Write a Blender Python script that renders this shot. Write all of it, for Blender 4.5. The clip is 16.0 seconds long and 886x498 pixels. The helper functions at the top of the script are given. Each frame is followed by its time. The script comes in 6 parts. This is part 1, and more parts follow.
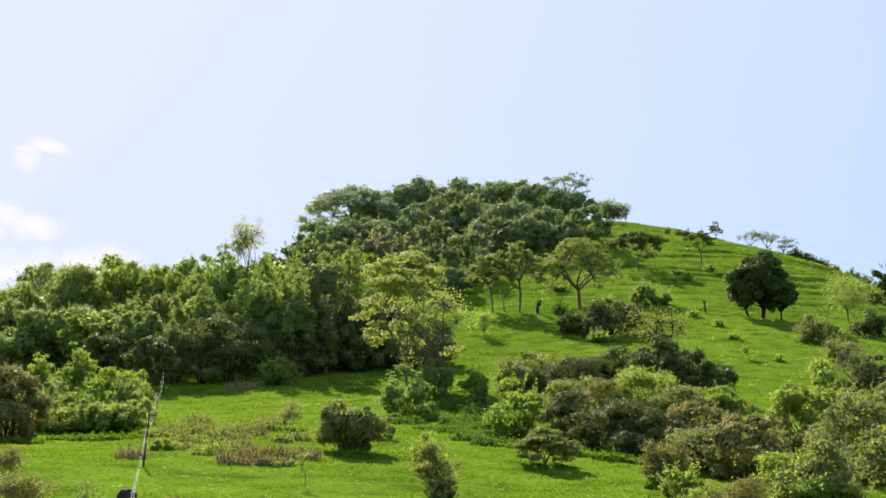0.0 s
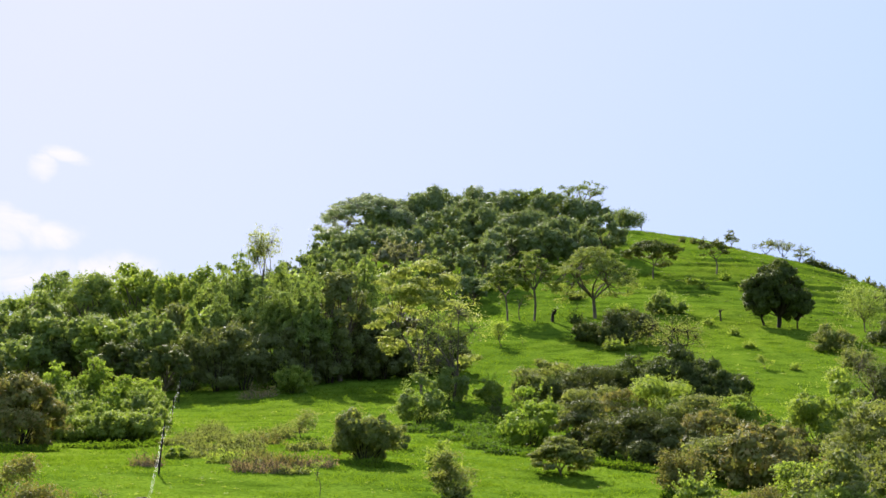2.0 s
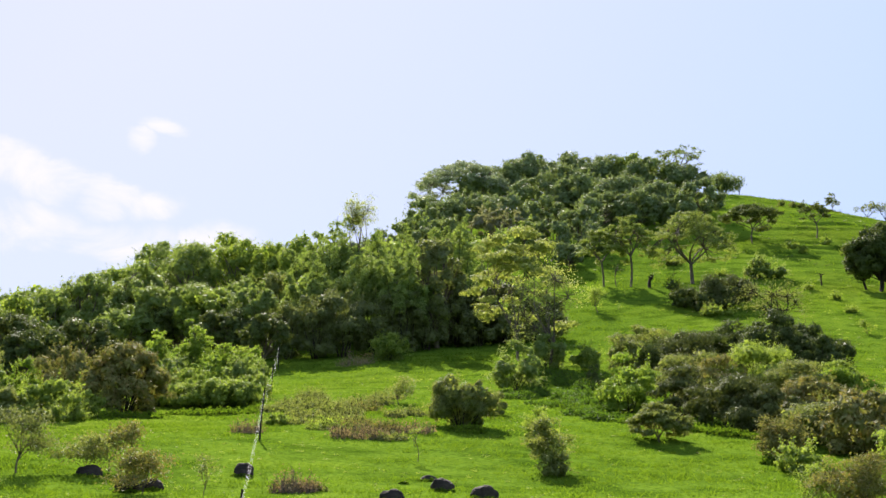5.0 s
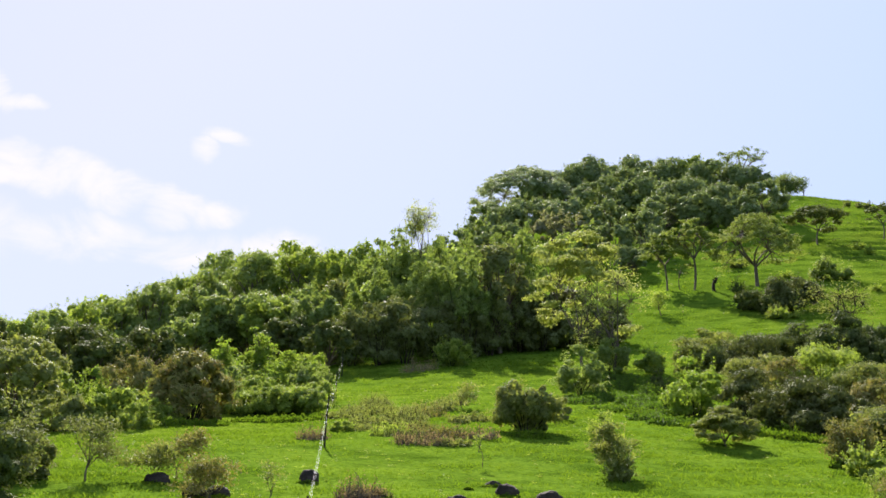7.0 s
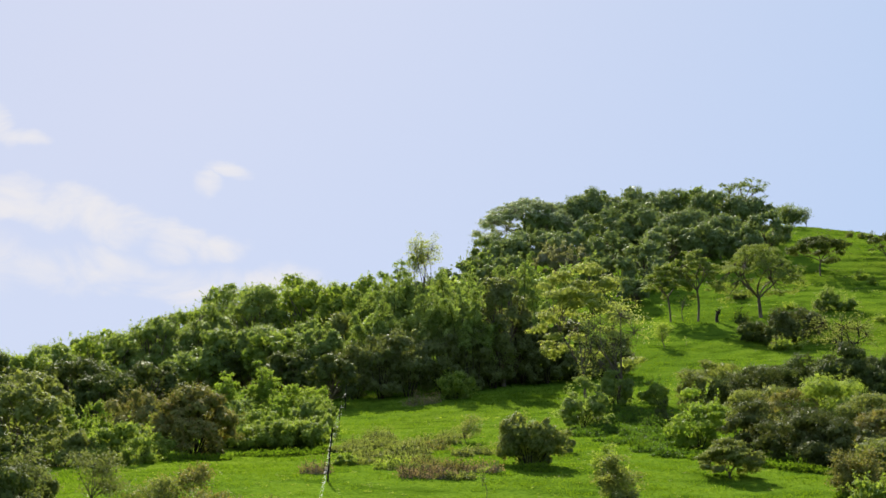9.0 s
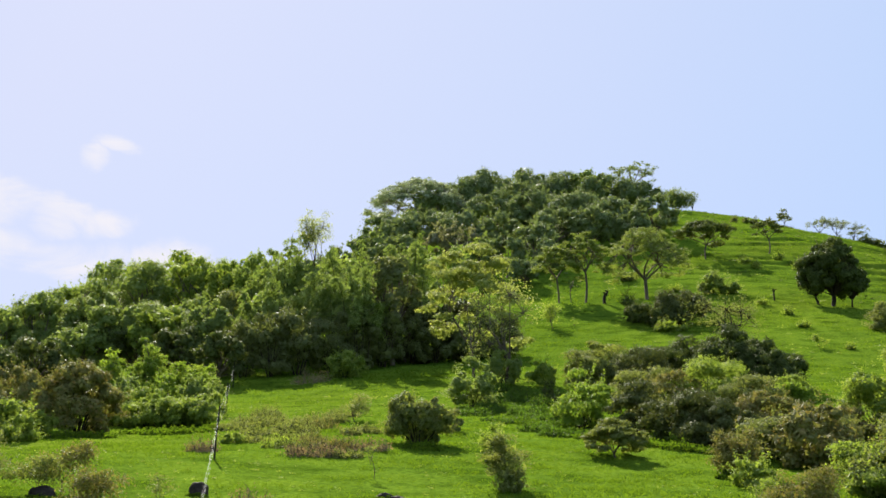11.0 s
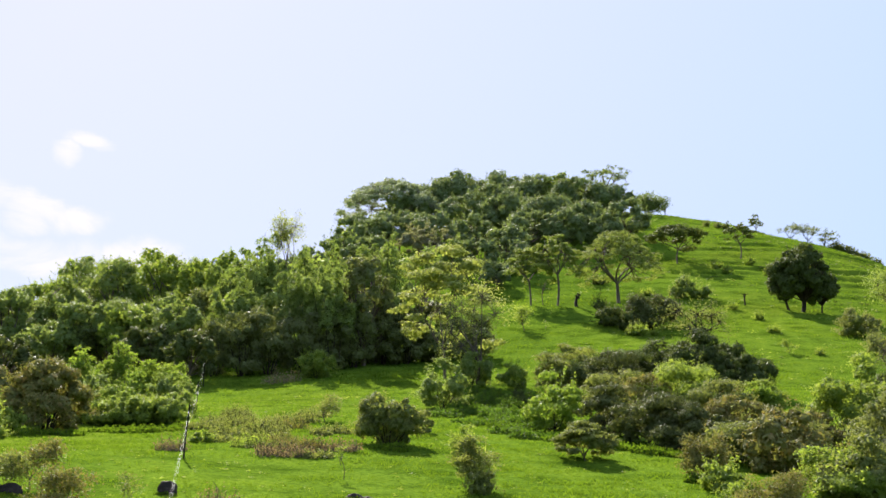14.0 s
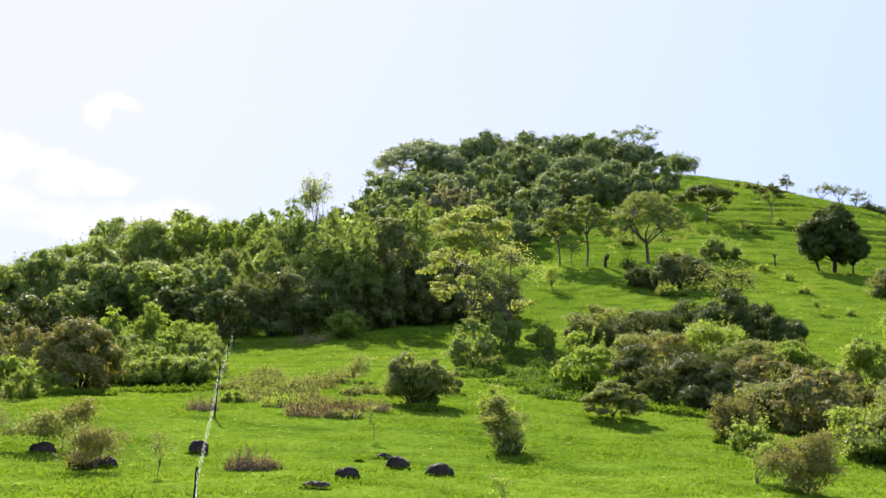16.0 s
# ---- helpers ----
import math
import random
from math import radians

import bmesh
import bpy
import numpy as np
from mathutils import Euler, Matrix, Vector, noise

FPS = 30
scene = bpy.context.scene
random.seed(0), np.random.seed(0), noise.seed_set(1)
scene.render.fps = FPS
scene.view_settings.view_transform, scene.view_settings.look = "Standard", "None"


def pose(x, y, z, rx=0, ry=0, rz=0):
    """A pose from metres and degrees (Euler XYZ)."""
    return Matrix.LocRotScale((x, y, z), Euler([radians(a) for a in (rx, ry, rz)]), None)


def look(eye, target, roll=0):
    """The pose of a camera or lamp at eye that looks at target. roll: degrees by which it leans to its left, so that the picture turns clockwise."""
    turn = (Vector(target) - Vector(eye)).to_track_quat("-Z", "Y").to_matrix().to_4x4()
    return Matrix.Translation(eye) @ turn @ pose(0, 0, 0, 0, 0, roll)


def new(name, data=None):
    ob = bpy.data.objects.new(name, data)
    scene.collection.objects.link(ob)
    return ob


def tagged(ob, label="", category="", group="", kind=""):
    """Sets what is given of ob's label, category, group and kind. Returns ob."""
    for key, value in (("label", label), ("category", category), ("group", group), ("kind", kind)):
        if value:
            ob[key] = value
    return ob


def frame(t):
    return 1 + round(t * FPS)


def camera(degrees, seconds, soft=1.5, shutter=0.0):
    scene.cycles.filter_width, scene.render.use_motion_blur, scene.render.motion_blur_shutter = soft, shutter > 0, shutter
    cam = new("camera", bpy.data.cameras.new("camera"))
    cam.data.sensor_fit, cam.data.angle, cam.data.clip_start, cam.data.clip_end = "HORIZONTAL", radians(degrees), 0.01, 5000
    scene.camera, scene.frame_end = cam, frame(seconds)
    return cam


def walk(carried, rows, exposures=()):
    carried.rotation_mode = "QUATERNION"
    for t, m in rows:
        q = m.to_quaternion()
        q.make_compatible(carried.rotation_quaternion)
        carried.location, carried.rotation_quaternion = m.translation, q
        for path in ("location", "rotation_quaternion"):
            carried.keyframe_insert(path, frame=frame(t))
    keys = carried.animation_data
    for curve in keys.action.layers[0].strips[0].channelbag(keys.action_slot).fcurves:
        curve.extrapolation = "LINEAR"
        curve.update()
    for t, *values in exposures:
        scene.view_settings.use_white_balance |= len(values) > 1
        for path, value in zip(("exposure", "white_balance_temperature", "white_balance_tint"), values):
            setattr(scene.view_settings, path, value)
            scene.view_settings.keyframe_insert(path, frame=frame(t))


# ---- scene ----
cam = camera(35.0, 16.0, soft=1.5)
PEAK_X, PEAK_Y = 20.0, 285.0
RADII = (0, 20, 45, 90, 135, 165, 190, 217, 240, 255, 265, 285, 330, 600, 9000)
HEIGHTS = (84, 83.3, 78.5, 60.5, 40, 28.5, 20.2, 13.1, 7.8, 4.5, 2.6, 0.2, -1.5, -5, -5)


def ground_z(x, y):
    """The height of the hillside at x, y."""
    x, y = np.asarray(x, float), np.asarray(y, float)
    wx = np.where(x > PEAK_X, 0.85 + 0.010 * np.clip(x - PEAK_X, 0, 80), 1.05) * (x - PEAK_X)
    r = np.sqrt(wx ** 2 + (y - PEAK_Y) ** 2 + 60)
    z = sum(np.interp(r + k, RADII, HEIGHTS) for k in (-14, -9, -4, 0, 4, 9, 14)) / 7
    # the lower pasture falls away to the side, towards the gully
    z = z - 0.05 * np.clip(x, -20, 40) * np.clip((130 - y) / 70, 0, 1) * np.clip(y / 20, 0, 1)
    near = np.clip(1 - r / 320, 0, 1) ** 0.5
    z = z + near * (0.5 * np.sin(x * 0.11 + 1.3 * np.sin(y * 0.07)) * np.sin(y * 0.09 + 0.6)
                    + 0.16 * np.sin(x * 0.43 + 0.9 * np.sin(y * 0.31)) * np.sin(y * 0.37 + x * 0.12)
                    + 0.05 * np.sin(x * 1.3 + 2.0 * np.sin(y * 0.8)) * np.sin(y * 1.7 - x * 0.4))
    # cattle steps on the steep upper slope
    steps = np.clip((z - 34) / 10, 0, 1) * np.clip((x - 18) / 18, 0, 1) * np.clip((66 - z) / 8, 0, 1)
    patch = np.sin(z * 0.8 + 1.6 * np.sin(x * 0.06)) + 0.8 * np.sin(x * 0.15 + z * 0.45) + 0.6 * np.sin(x * 0.34 - z * 0.3)
    steps = steps * np.clip(0.4 + 0.5 * patch, 0, 1.3)
    ph = z * 3.0 + 1.3 * np.sin(x * 0.05 + 1) + 0.5 * np.sin(x * 0.21) + 0.25 * np.sin(x * 0.6)
    return z + steps * (0.22 * np.sin(ph) + 0.09 * np.sin(2 * ph + 0.6))


EYE = Vector((0.0, 0.0, float(ground_z(0, 0)) + 1.6))
# seconds, degrees turned to the left, degrees up, degrees of lean
ROWS = [
    (0.0, 0.000, 16.300, 0.000),
    (0.5, -0.062, 16.469, 0.037),
    (1.0, 0.126, 16.490, 0.137),
    (1.5, 0.229, 16.619, 0.205),
    (2.0, 0.640, 16.651, 0.210),
    (2.5, 0.572, 16.684, 0.181),
    (3.0, 0.601, 16.651, 0.175),
    (3.5, 1.071, 16.322, 0.373),
    (3.7, 2.256, 16.252, 0.630),
    (4.0, 3.634, 15.810, 0.827),
    (4.2, 3.904, 15.640, 0.796),
    (6.3, 6.258, 15.065, 0.842),
    (6.5, 6.546, 15.090, 0.825),
    (7.0, 7.287, 15.468, 0.740),
    (7.5, 8.021, 16.062, 0.847),
    (8.0, 8.622, 16.338, 0.904),
    (8.5, 8.347, 16.585, 0.723),
    (9.0, 7.416, 16.800, 0.486),
    (9.5, 5.275, 16.933, 0.106),
    (10.0, 4.145, 16.188, -0.081),
    (10.2, 3.755, 15.969, -0.147),
    (12.3, 1.819, 16.015, 0.268),
    (12.5, 1.562, 16.151, 0.190),
    (13.0, 1.171, 16.227, 0.290),
    (13.5, 1.771, 16.086, 0.481),
    (14.0, 1.625, 16.021, 0.402),
    (14.5, 1.264, 15.046, 0.444),
    (15.0, 1.226, 14.933, 0.423),
    (15.5, 1.764, 14.039, 0.566),
    (16.0, 2.832, 14.408, 0.655),
]


def aim(yaw, up, lean):
    a, b = radians(yaw), radians(up)
    return look(EYE, EYE + Vector((-math.sin(a) * math.cos(b), math.cos(a) * math.cos(b), math.sin(b))), lean)


# seconds, stops, white balance
EXPOSURES = [(t, 1.80 + stops, kelvin, tint) for t, stops, kelvin, tint in (
    (0.0, 0.0, 6500, 14.0), (8.0, 0.0, 6500, 14.0), (8.5, -0.15, 6505, 11.0), (9.0, -0.28, 6750, 6.5), (10.2, -0.30, 6750, 6.5), (12.3, 0.1, 6510, 15.0), (13.5, 0.05, 6510, 15.0), (15.3, 0.05, 6510, 15.0), (16.0, 0.17, 6400, 20.0))]
walk(cam, [(t, aim(yaw, up, lean)) for t, yaw, up, lean in ROWS], EXPOSURES)

# ---------------------------------------------------------------- world and light
SUN_AZ, SUN_EL = radians(-15), radians(40)      # azimuth from straight ahead (+y), clockwise; elevation
VEIL_AZ = radians(-46)                           # the veil's painted whitening centres here, well left of the sun, over the spur
world = bpy.data.worlds.new("world")
scene.world = world
world.use_nodes = True
wn, wl = world.node_tree.nodes, world.node_tree.links
wn.clear()
w_out = wn.new("ShaderNodeOutputWorld")
w_bg = wn.new("ShaderNodeBackground")
sky = wn.new("ShaderNodeTexSky")
sky.sky_type, sky.sun_disc = "NISHITA", False
sky.sun_elevation, sky.sun_rotation = SUN_EL, SUN_AZ
sky.altitude, sky.air_density, sky.dust_density, sky.ozone_density = 100, 1.0, 0.3, 1.0


def w_node(kind, **values):
    n = wn.new("ShaderNode" + kind)
    for key, value in values.items():
        n.inputs[key].default_value = value
    return n


def w_math(op, a, b):
    n = wn.new("ShaderNodeMath")
    n.operation = op
    for i, v in enumerate((a, b)):
        if isinstance(v, (int, float)):
            n.inputs[i].default_value = v
        else:
            wl.new(v, n.inputs[i])
    return n.outputs[0]


# clear sky, a veil of thin high haze over all of it, and broken white cloud
w_tex = wn.new("ShaderNodeTexCoord")
scaled = w_node("Mix")
scaled.data_type, scaled.blend_type = "RGBA", "MULTIPLY"
scaled.inputs["Factor"].default_value, scaled.inputs["B"].default_value = 1.0, (0.15, 0.15, 0.15, 1)
wl.new(sky.outputs[0], scaled.inputs["A"])
haze = w_node("Mix")
haze.data_type = "RGBA"
haze.inputs["Factor"].default_value = 0.89
aim_veil = wn.new("ShaderNodeVectorMath")          # the veil's colour is whiter towards VEIL_AZ, bluer away from it
aim_veil.operation = "DOT_PRODUCT"
aim_veil.inputs[1].default_value = (math.sin(VEIL_AZ) * math.cos(SUN_EL), math.cos(VEIL_AZ) * math.cos(SUN_EL), math.sin(SUN_EL))
wl.new(w_tex.outputs["Generated"], aim_veil.inputs[0])
veil = wn.new("ShaderNodeValToRGB")
veil.color_ramp.elements[0].position, veil.color_ramp.elements[0].color = 0.40, (0.475, 0.672, 1.04, 1)
veil.color_ramp.elements[1].position, veil.color_ramp.elements[1].color = 0.88, (0.71, 0.757, 1.0, 1)
wl.new(aim_veil.outputs["Value"], veil.inputs[0])
wl.new(veil.outputs[0], haze.inputs["B"])
wl.new(scaled.outputs["Result"], haze.inputs["A"])
puff = w_node("TexNoise", Scale=15.0, Detail=9.0, Roughness=0.62, Distortion=0.8)
squash = w_node("Mapping", Scale=(1.0, 1.0, 1.9))
wl.new(w_tex.outputs["Generated"], squash.inputs[0])
wl.new(squash.outputs[0], puff.inputs["Vector"])
# banks of cloud: azimuth, elevation, half-breadth and half-height in degrees, strength
BANKS = ((-26.7, 20.9, 1.1, 1.0, 1.0), (-25.3, 20.4, 1.4, 0.6, 0.9), (-27.8, 17.9, 2.6, 1.2, 1.0), (-25.3, 17.9, 2.2, 1.15, 1.0), (-23.2, 17.6, 2.2, 1.2, 1.0),
         (-21.0, 17.0, 2.0, 1.1, 1.0), (-18.8, 16.7, 2.0, 1.0, 1.0), (-17.0, 16.5, 1.6, 0.85, 0.95), (-13.9, 15.0, 2.5, 1.25, 1.0), (-18.0, 14.9, 3.0, 1.1, 0.7),
         (-22.5, 15.2, 4.2, 1.2, 0.75), (-27.0, 15.2, 3.2, 1.5, 0.65), (-17.6, 18.95, 0.8, 0.65, 0.95), (-16.6, 19.6, 1.1, 0.4, 0.75),
         (-31.0, 15.5, 5.5, 3.4, 0.96), (-32.0, 21.8, 3.3, 2.25, 0.96),
         (95.0, 28.0, 14.0, 5.0, 1.0), (170.0, 22.0, 20.0, 6.0, 1.0), (-120.0, 30.0, 16.0, 6.0, 1.0))
cover_sum = 0.0
# the banks' outlines are torn by two scales of drift
drift = []
for d_scale, d_size in ((9.0, 0.026), (40.0, 0.016)):
    dn = w_node("TexNoise", Scale=d_scale, Detail=4.0)
    wl.new(w_tex.outputs["Generated"], dn.inputs["Vector"])
    dv = wn.new("ShaderNodeVectorMath")
    dv.operation = "MULTIPLY_ADD"
    dv.inputs[1].default_value, dv.inputs[2].default_value = (d_size,) * 3, (-d_size / 2,) * 3
    wl.new(dn.outputs["Color"], dv.inputs[0])
    drift.append(dv.outputs[0])
torn = w_tex.outputs["Generated"]
for d_out in drift:
    dv = wn.new("ShaderNodeVectorMath")
    dv.operation = "ADD"
    wl.new(torn, dv.inputs[0])
    wl.new(d_out, dv.inputs[1])
    torn = dv.outputs[0]
for b_az, b_el, b_w, b_h, b_s in BANKS:
    a, e = radians(b_az), radians(b_el)
    mid = Vector((math.sin(a) * math.cos(e), math.cos(a) * math.cos(e), math.sin(e)))
    side = Vector((math.cos(a), -math.sin(a), 0))
    rise = side.cross(mid)
    parts = []
    for axis, half in ((side, b_w), (rise, b_h)):
        d = wn.new("ShaderNodeVectorMath")
        d.operation = "DOT_PRODUCT"
        d.inputs[1].default_value = axis / radians(half)
        wl.new(torn, d.inputs[0])
        parts.append(w_math("MULTIPLY", d.outputs["Value"], d.outputs["Value"]))
    front = wn.new("ShaderNodeVectorMath")
    front.operation = "DOT_PRODUCT"
    front.inputs[1].default_value = mid
    wl.new(w_tex.outputs["Generated"], front.inputs[0])
    ball = w_math("SUBTRACT", 1.0, w_math("ADD", parts[0], parts[1]))
    ball = w_math("MULTIPLY", w_math("MAXIMUM", ball, -1.0), w_math("GREATER_THAN", front.outputs["Value"], 0.5))
    ball = w_math("MULTIPLY", ball, b_s)
    cover_sum = w_math("MAXIMUM", ball, cover_sum)
shape = w_math("ADD", w_math("MULTIPLY", cover_sum, 0.85), w_math("MULTIPLY", w_math("SUBTRACT", puff.outputs["Fac"], 0.52), 2.8))
soft = wn.new("ShaderNodeMapRange")
soft.interpolation_type = "SMOOTHSTEP"
soft.inputs["From Min"].default_value, soft.inputs["From Max"].default_value = -0.18, 1.1
wl.new(shape, soft.inputs["Value"])
gate = w_math("MULTIPLY", soft.outputs["Result"], w_math("GREATER_THAN", cover_sum, 0.0))
edge = wn.new("ShaderNodeMapRange")
edge.inputs["From Max"].default_value, edge.inputs["To Max"].default_value = 0.45, 0.92
wl.new(cover_sum, edge.inputs["Value"])
cloud = w_node("Mix")
cloud.data_type = "RGBA"
cloud.inputs["B"].default_value = (0.92, 0.905, 0.985, 1)
wl.new(w_math("MULTIPLY", gate, edge.outputs["Result"]), cloud.inputs["Factor"])
wl.new(haze.outputs["Result"], cloud.inputs["A"])
w_bg.inputs["Strength"].default_value = 0.32
wl.new(cloud.outputs["Result"], w_bg.inputs["Color"])
wl.new(w_bg.outputs[0], w_out.inputs["Surface"])

sun = new("sun", bpy.data.lights.new("sun", "SUN"))
sun.data.energy, sun.data.angle, sun.data.color = 5.0, radians(0.55), (1.0, 0.94, 0.82)
sun_dir = Vector((math.sin(SUN_AZ) * math.cos(SUN_EL), math.cos(SUN_AZ) * math.cos(SUN_EL), math.sin(SUN_EL)))
sun.matrix_world = look(sun_dir * 400, (0, 0, 0))


# ---------------------------------------------------------------- materials
def node_mat(name):
    m = bpy.data.materials.new(name)
    m.use_nodes = True
    nt = m.node_tree
    nt.nodes.clear()
    out = nt.nodes.new("ShaderNodeOutputMaterial")
    return m, nt, out


def ramp(nt, stops):
    r = nt.nodes.new("ShaderNodeValToRGB")
    el = r.color_ramp.elements
    while len(el) < len(stops):
        el.new(0.5)
    for e, (p, c) in zip(el, stops):
        e.position, e.color = p, (*c, 1)
    return r


def leaf_mat(name, dark, light, through_light=0.34, rough=0.6, accent=None, sheen=0.03, glow=1.12):
    """Foliage: each leaf has its own tone between dark and light; the sun shines through the thin blade, yellower than off it."""
    m, nt, out = node_mat(name)
    N, L = nt.nodes, nt.links
    geo = N.new("ShaderNodeNewGeometry")
    tex = N.new("ShaderNodeTexCoord")
    big = N.new("ShaderNodeTexNoise")
    big.inputs["Scale"].default_value, big.inputs["Detail"].default_value = 0.9, 3
    L.new(tex.outputs["Object"], big.inputs["Vector"])
    mix = N.new("ShaderNodeMath")
    mix.operation = "MULTIPLY_ADD"
    mix.inputs[1].default_value = 0.55
    L.new(geo.outputs["Random Per Island"], mix.inputs[0])
    half = N.new("ShaderNodeMath")
    half.operation = "MULTIPLY"
    half.inputs[1].default_value = 0.5
    L.new(big.outputs["Fac"], half.inputs[0])
    L.new(half.outputs[0], mix.inputs[2])
    stops = [(0.1, dark), (0.85, light)]
    if accent:
        stops = [(0.1, dark), (0.6, light), (0.9, accent)]
    r = ramp(nt, stops)
    L.new(mix.outputs[0], r.inputs[0])
    body = N.new("ShaderNodeBsdfPrincipled")
    body.inputs["Roughness"].default_value = rough
    body.inputs["Specular IOR Level"].default_value = sheen
    thin = N.new("ShaderNodeBsdfTranslucent")
    faces = []
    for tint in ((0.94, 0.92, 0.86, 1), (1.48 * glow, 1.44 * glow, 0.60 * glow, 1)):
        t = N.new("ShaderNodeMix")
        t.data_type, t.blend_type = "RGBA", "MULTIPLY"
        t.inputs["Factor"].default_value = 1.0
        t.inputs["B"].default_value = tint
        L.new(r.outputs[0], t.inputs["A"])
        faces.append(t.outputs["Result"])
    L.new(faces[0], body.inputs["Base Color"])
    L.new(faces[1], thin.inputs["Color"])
    sh = N.new("ShaderNodeMixShader")
    sh.inputs[0].default_value = through_light
    L.new(body.outputs[0], sh.inputs[1])
    L.new(thin.outputs[0], sh.inputs[2])
    L.new(sh.outputs[0], out.inputs["Surface"])
    return m


def solid_mat(name, dark, light, scale=3.0, rough=0.9, bump=0.3, stretch=(1, 1, 1)):
    """Bark, wood or stone: two tones at two scales, with relief."""
    m, nt, out = node_mat(name)
    N, L = nt.nodes, nt.links
    tex = N.new("ShaderNodeTexCoord")
    mp = N.new("ShaderNodeMapping")
    mp.inputs["Scale"].default_value = stretch
    n1, n2 = N.new("ShaderNodeTexNoise"), N.new("ShaderNodeTexNoise")
    n1.inputs["Scale"].default_value, n1.inputs["Detail"].default_value = scale, 6
    n2.inputs["Scale"].default_value, n2.inputs["Detail"].default_value = scale * 7, 4
    add = N.new("ShaderNodeMath")
    add.operation = "MULTIPLY_ADD"
    add.inputs[1].default_value = 0.4
    L.new(tex.outputs["Object"], mp.inputs[0])
    L.new(mp.outputs[0], n1.inputs["Vector"])
    L.new(mp.outputs[0], n2.inputs["Vector"])
    L.new(n2.outputs["Fac"], add.inputs[0])
    L.new(n1.outputs["Fac"], add.inputs[2])
    r = ramp(nt, [(0.45, dark), (0.95, light)])
    L.new(add.outputs[0], r.inputs[0])
    b = N.new("ShaderNodeBsdfPrincipled")
    b.inputs["Roughness"].default_value = rough
    b.inputs["Specular IOR Level"].default_value = 0.08
    bp = N.new("ShaderNodeBump")
    bp.inputs["Strength"].default_value, bp.inputs["Distance"].default_value = bump, 0.05
    L.new(add.outputs[0], bp.inputs["Height"])
    L.new(bp.outputs[0], b.inputs["Normal"])
    L.new(r.outputs[0], b.inputs["Base Color"])
    L.new(b.outputs[0], out.inputs["Surface"])
    return m


def ground_mat():
    """Grassy soil: green turf with yellower, darker and barer patches, and fine tufty relief."""
    m, nt, out = node_mat("turf")
    N, L = nt.nodes, nt.links
    tex = N.new("ShaderNodeTexCoord")
    big, mid, fine = (N.new("ShaderNodeTexNoise") for _ in range(3))
    for n, s, d in ((big, 0.05, 4), (mid, 0.45, 5), (fine, 6.0, 5)):
        n.inputs["Scale"].default_value, n.inputs["Detail"].default_value = s, d
        L.new(tex.outputs["Object"], n.inputs["Vector"])
    r1 = ramp(nt, [(0.3, (0.070, 0.126, 0.0135)), (0.5, (0.091, 0.152, 0.0150)), (0.7, (0.112, 0.165, 0.0170))])
    L.new(big.outputs["Fac"], r1.inputs[0])
    r2 = ramp(nt, [(0.3, (0.45, 0.52, 0.45)), (0.52, (1, 1, 1)), (0.75, (1.2, 1.12, 1.0))])
    L.new(mid.outputs["Fac"], r2.inputs[0])
    r3 = ramp(nt, [(0.35, (0.62, 0.66, 0.6)), (0.6, (1.1, 1.08, 1.0))])
    L.new(fine.outputs["Fac"], r3.inputs[0])
    a, b = N.new("ShaderNodeMix"), N.new("ShaderNodeMix")
    for n in (a, b):
        n.data_type, n.blend_type = "RGBA", "MULTIPLY"
        n.inputs["Factor"].default_value = 1.0
    L.new(r1.outputs[0], a.inputs["A"])
    L.new(r2.outputs[0], a.inputs["B"])
    L.new(a.outputs["Result"], b.inputs["A"])
    L.new(r3.outputs[0], b.inputs["B"])
    p = N.new("ShaderNodeBsdfPrincipled")
    p.inputs["Roughness"].default_value = 1.0
    p.inputs["Specular IOR Level"].default_value = 0.0
    L.new(b.outputs["Result"], p.inputs["Base Color"])
    bp = N.new("ShaderNodeBump")
    bp.inputs["Strength"].default_value, bp.inputs["Distance"].default_value = 0.4, 0.08
    L.new(fine.outputs["Fac"], bp.inputs["Height"])
    L.new(bp.outputs[0], p.inputs["Normal"])
    L.new(p.outputs[0], out.inputs["Surface"])
    return m


TURF = ground_mat()
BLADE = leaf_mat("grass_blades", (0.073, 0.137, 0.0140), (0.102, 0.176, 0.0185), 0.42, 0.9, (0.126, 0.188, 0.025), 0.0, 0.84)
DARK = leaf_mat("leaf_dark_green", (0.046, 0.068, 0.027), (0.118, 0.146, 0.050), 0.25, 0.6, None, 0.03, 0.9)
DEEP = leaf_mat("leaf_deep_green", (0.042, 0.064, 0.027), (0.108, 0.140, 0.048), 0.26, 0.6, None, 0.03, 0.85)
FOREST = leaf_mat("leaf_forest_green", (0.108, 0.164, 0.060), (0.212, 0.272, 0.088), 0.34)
# hilltop leaves: distance haze is mixed into the colour, bluer and lower in contrast
HILL = leaf_mat("leaf_hazed_blue_green", (0.112, 0.158, 0.084), (0.200, 0.252, 0.116), 0.26, 0.6, None, 0.03, 0.95)
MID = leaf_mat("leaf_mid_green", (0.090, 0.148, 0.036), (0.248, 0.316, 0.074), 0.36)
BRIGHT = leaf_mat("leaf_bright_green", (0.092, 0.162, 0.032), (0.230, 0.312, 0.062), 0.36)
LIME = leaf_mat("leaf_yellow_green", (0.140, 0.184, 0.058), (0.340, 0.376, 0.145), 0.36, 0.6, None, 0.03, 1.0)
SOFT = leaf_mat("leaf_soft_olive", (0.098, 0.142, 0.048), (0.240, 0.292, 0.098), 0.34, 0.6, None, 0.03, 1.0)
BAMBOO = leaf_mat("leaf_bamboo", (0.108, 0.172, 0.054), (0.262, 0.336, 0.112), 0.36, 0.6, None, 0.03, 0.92)
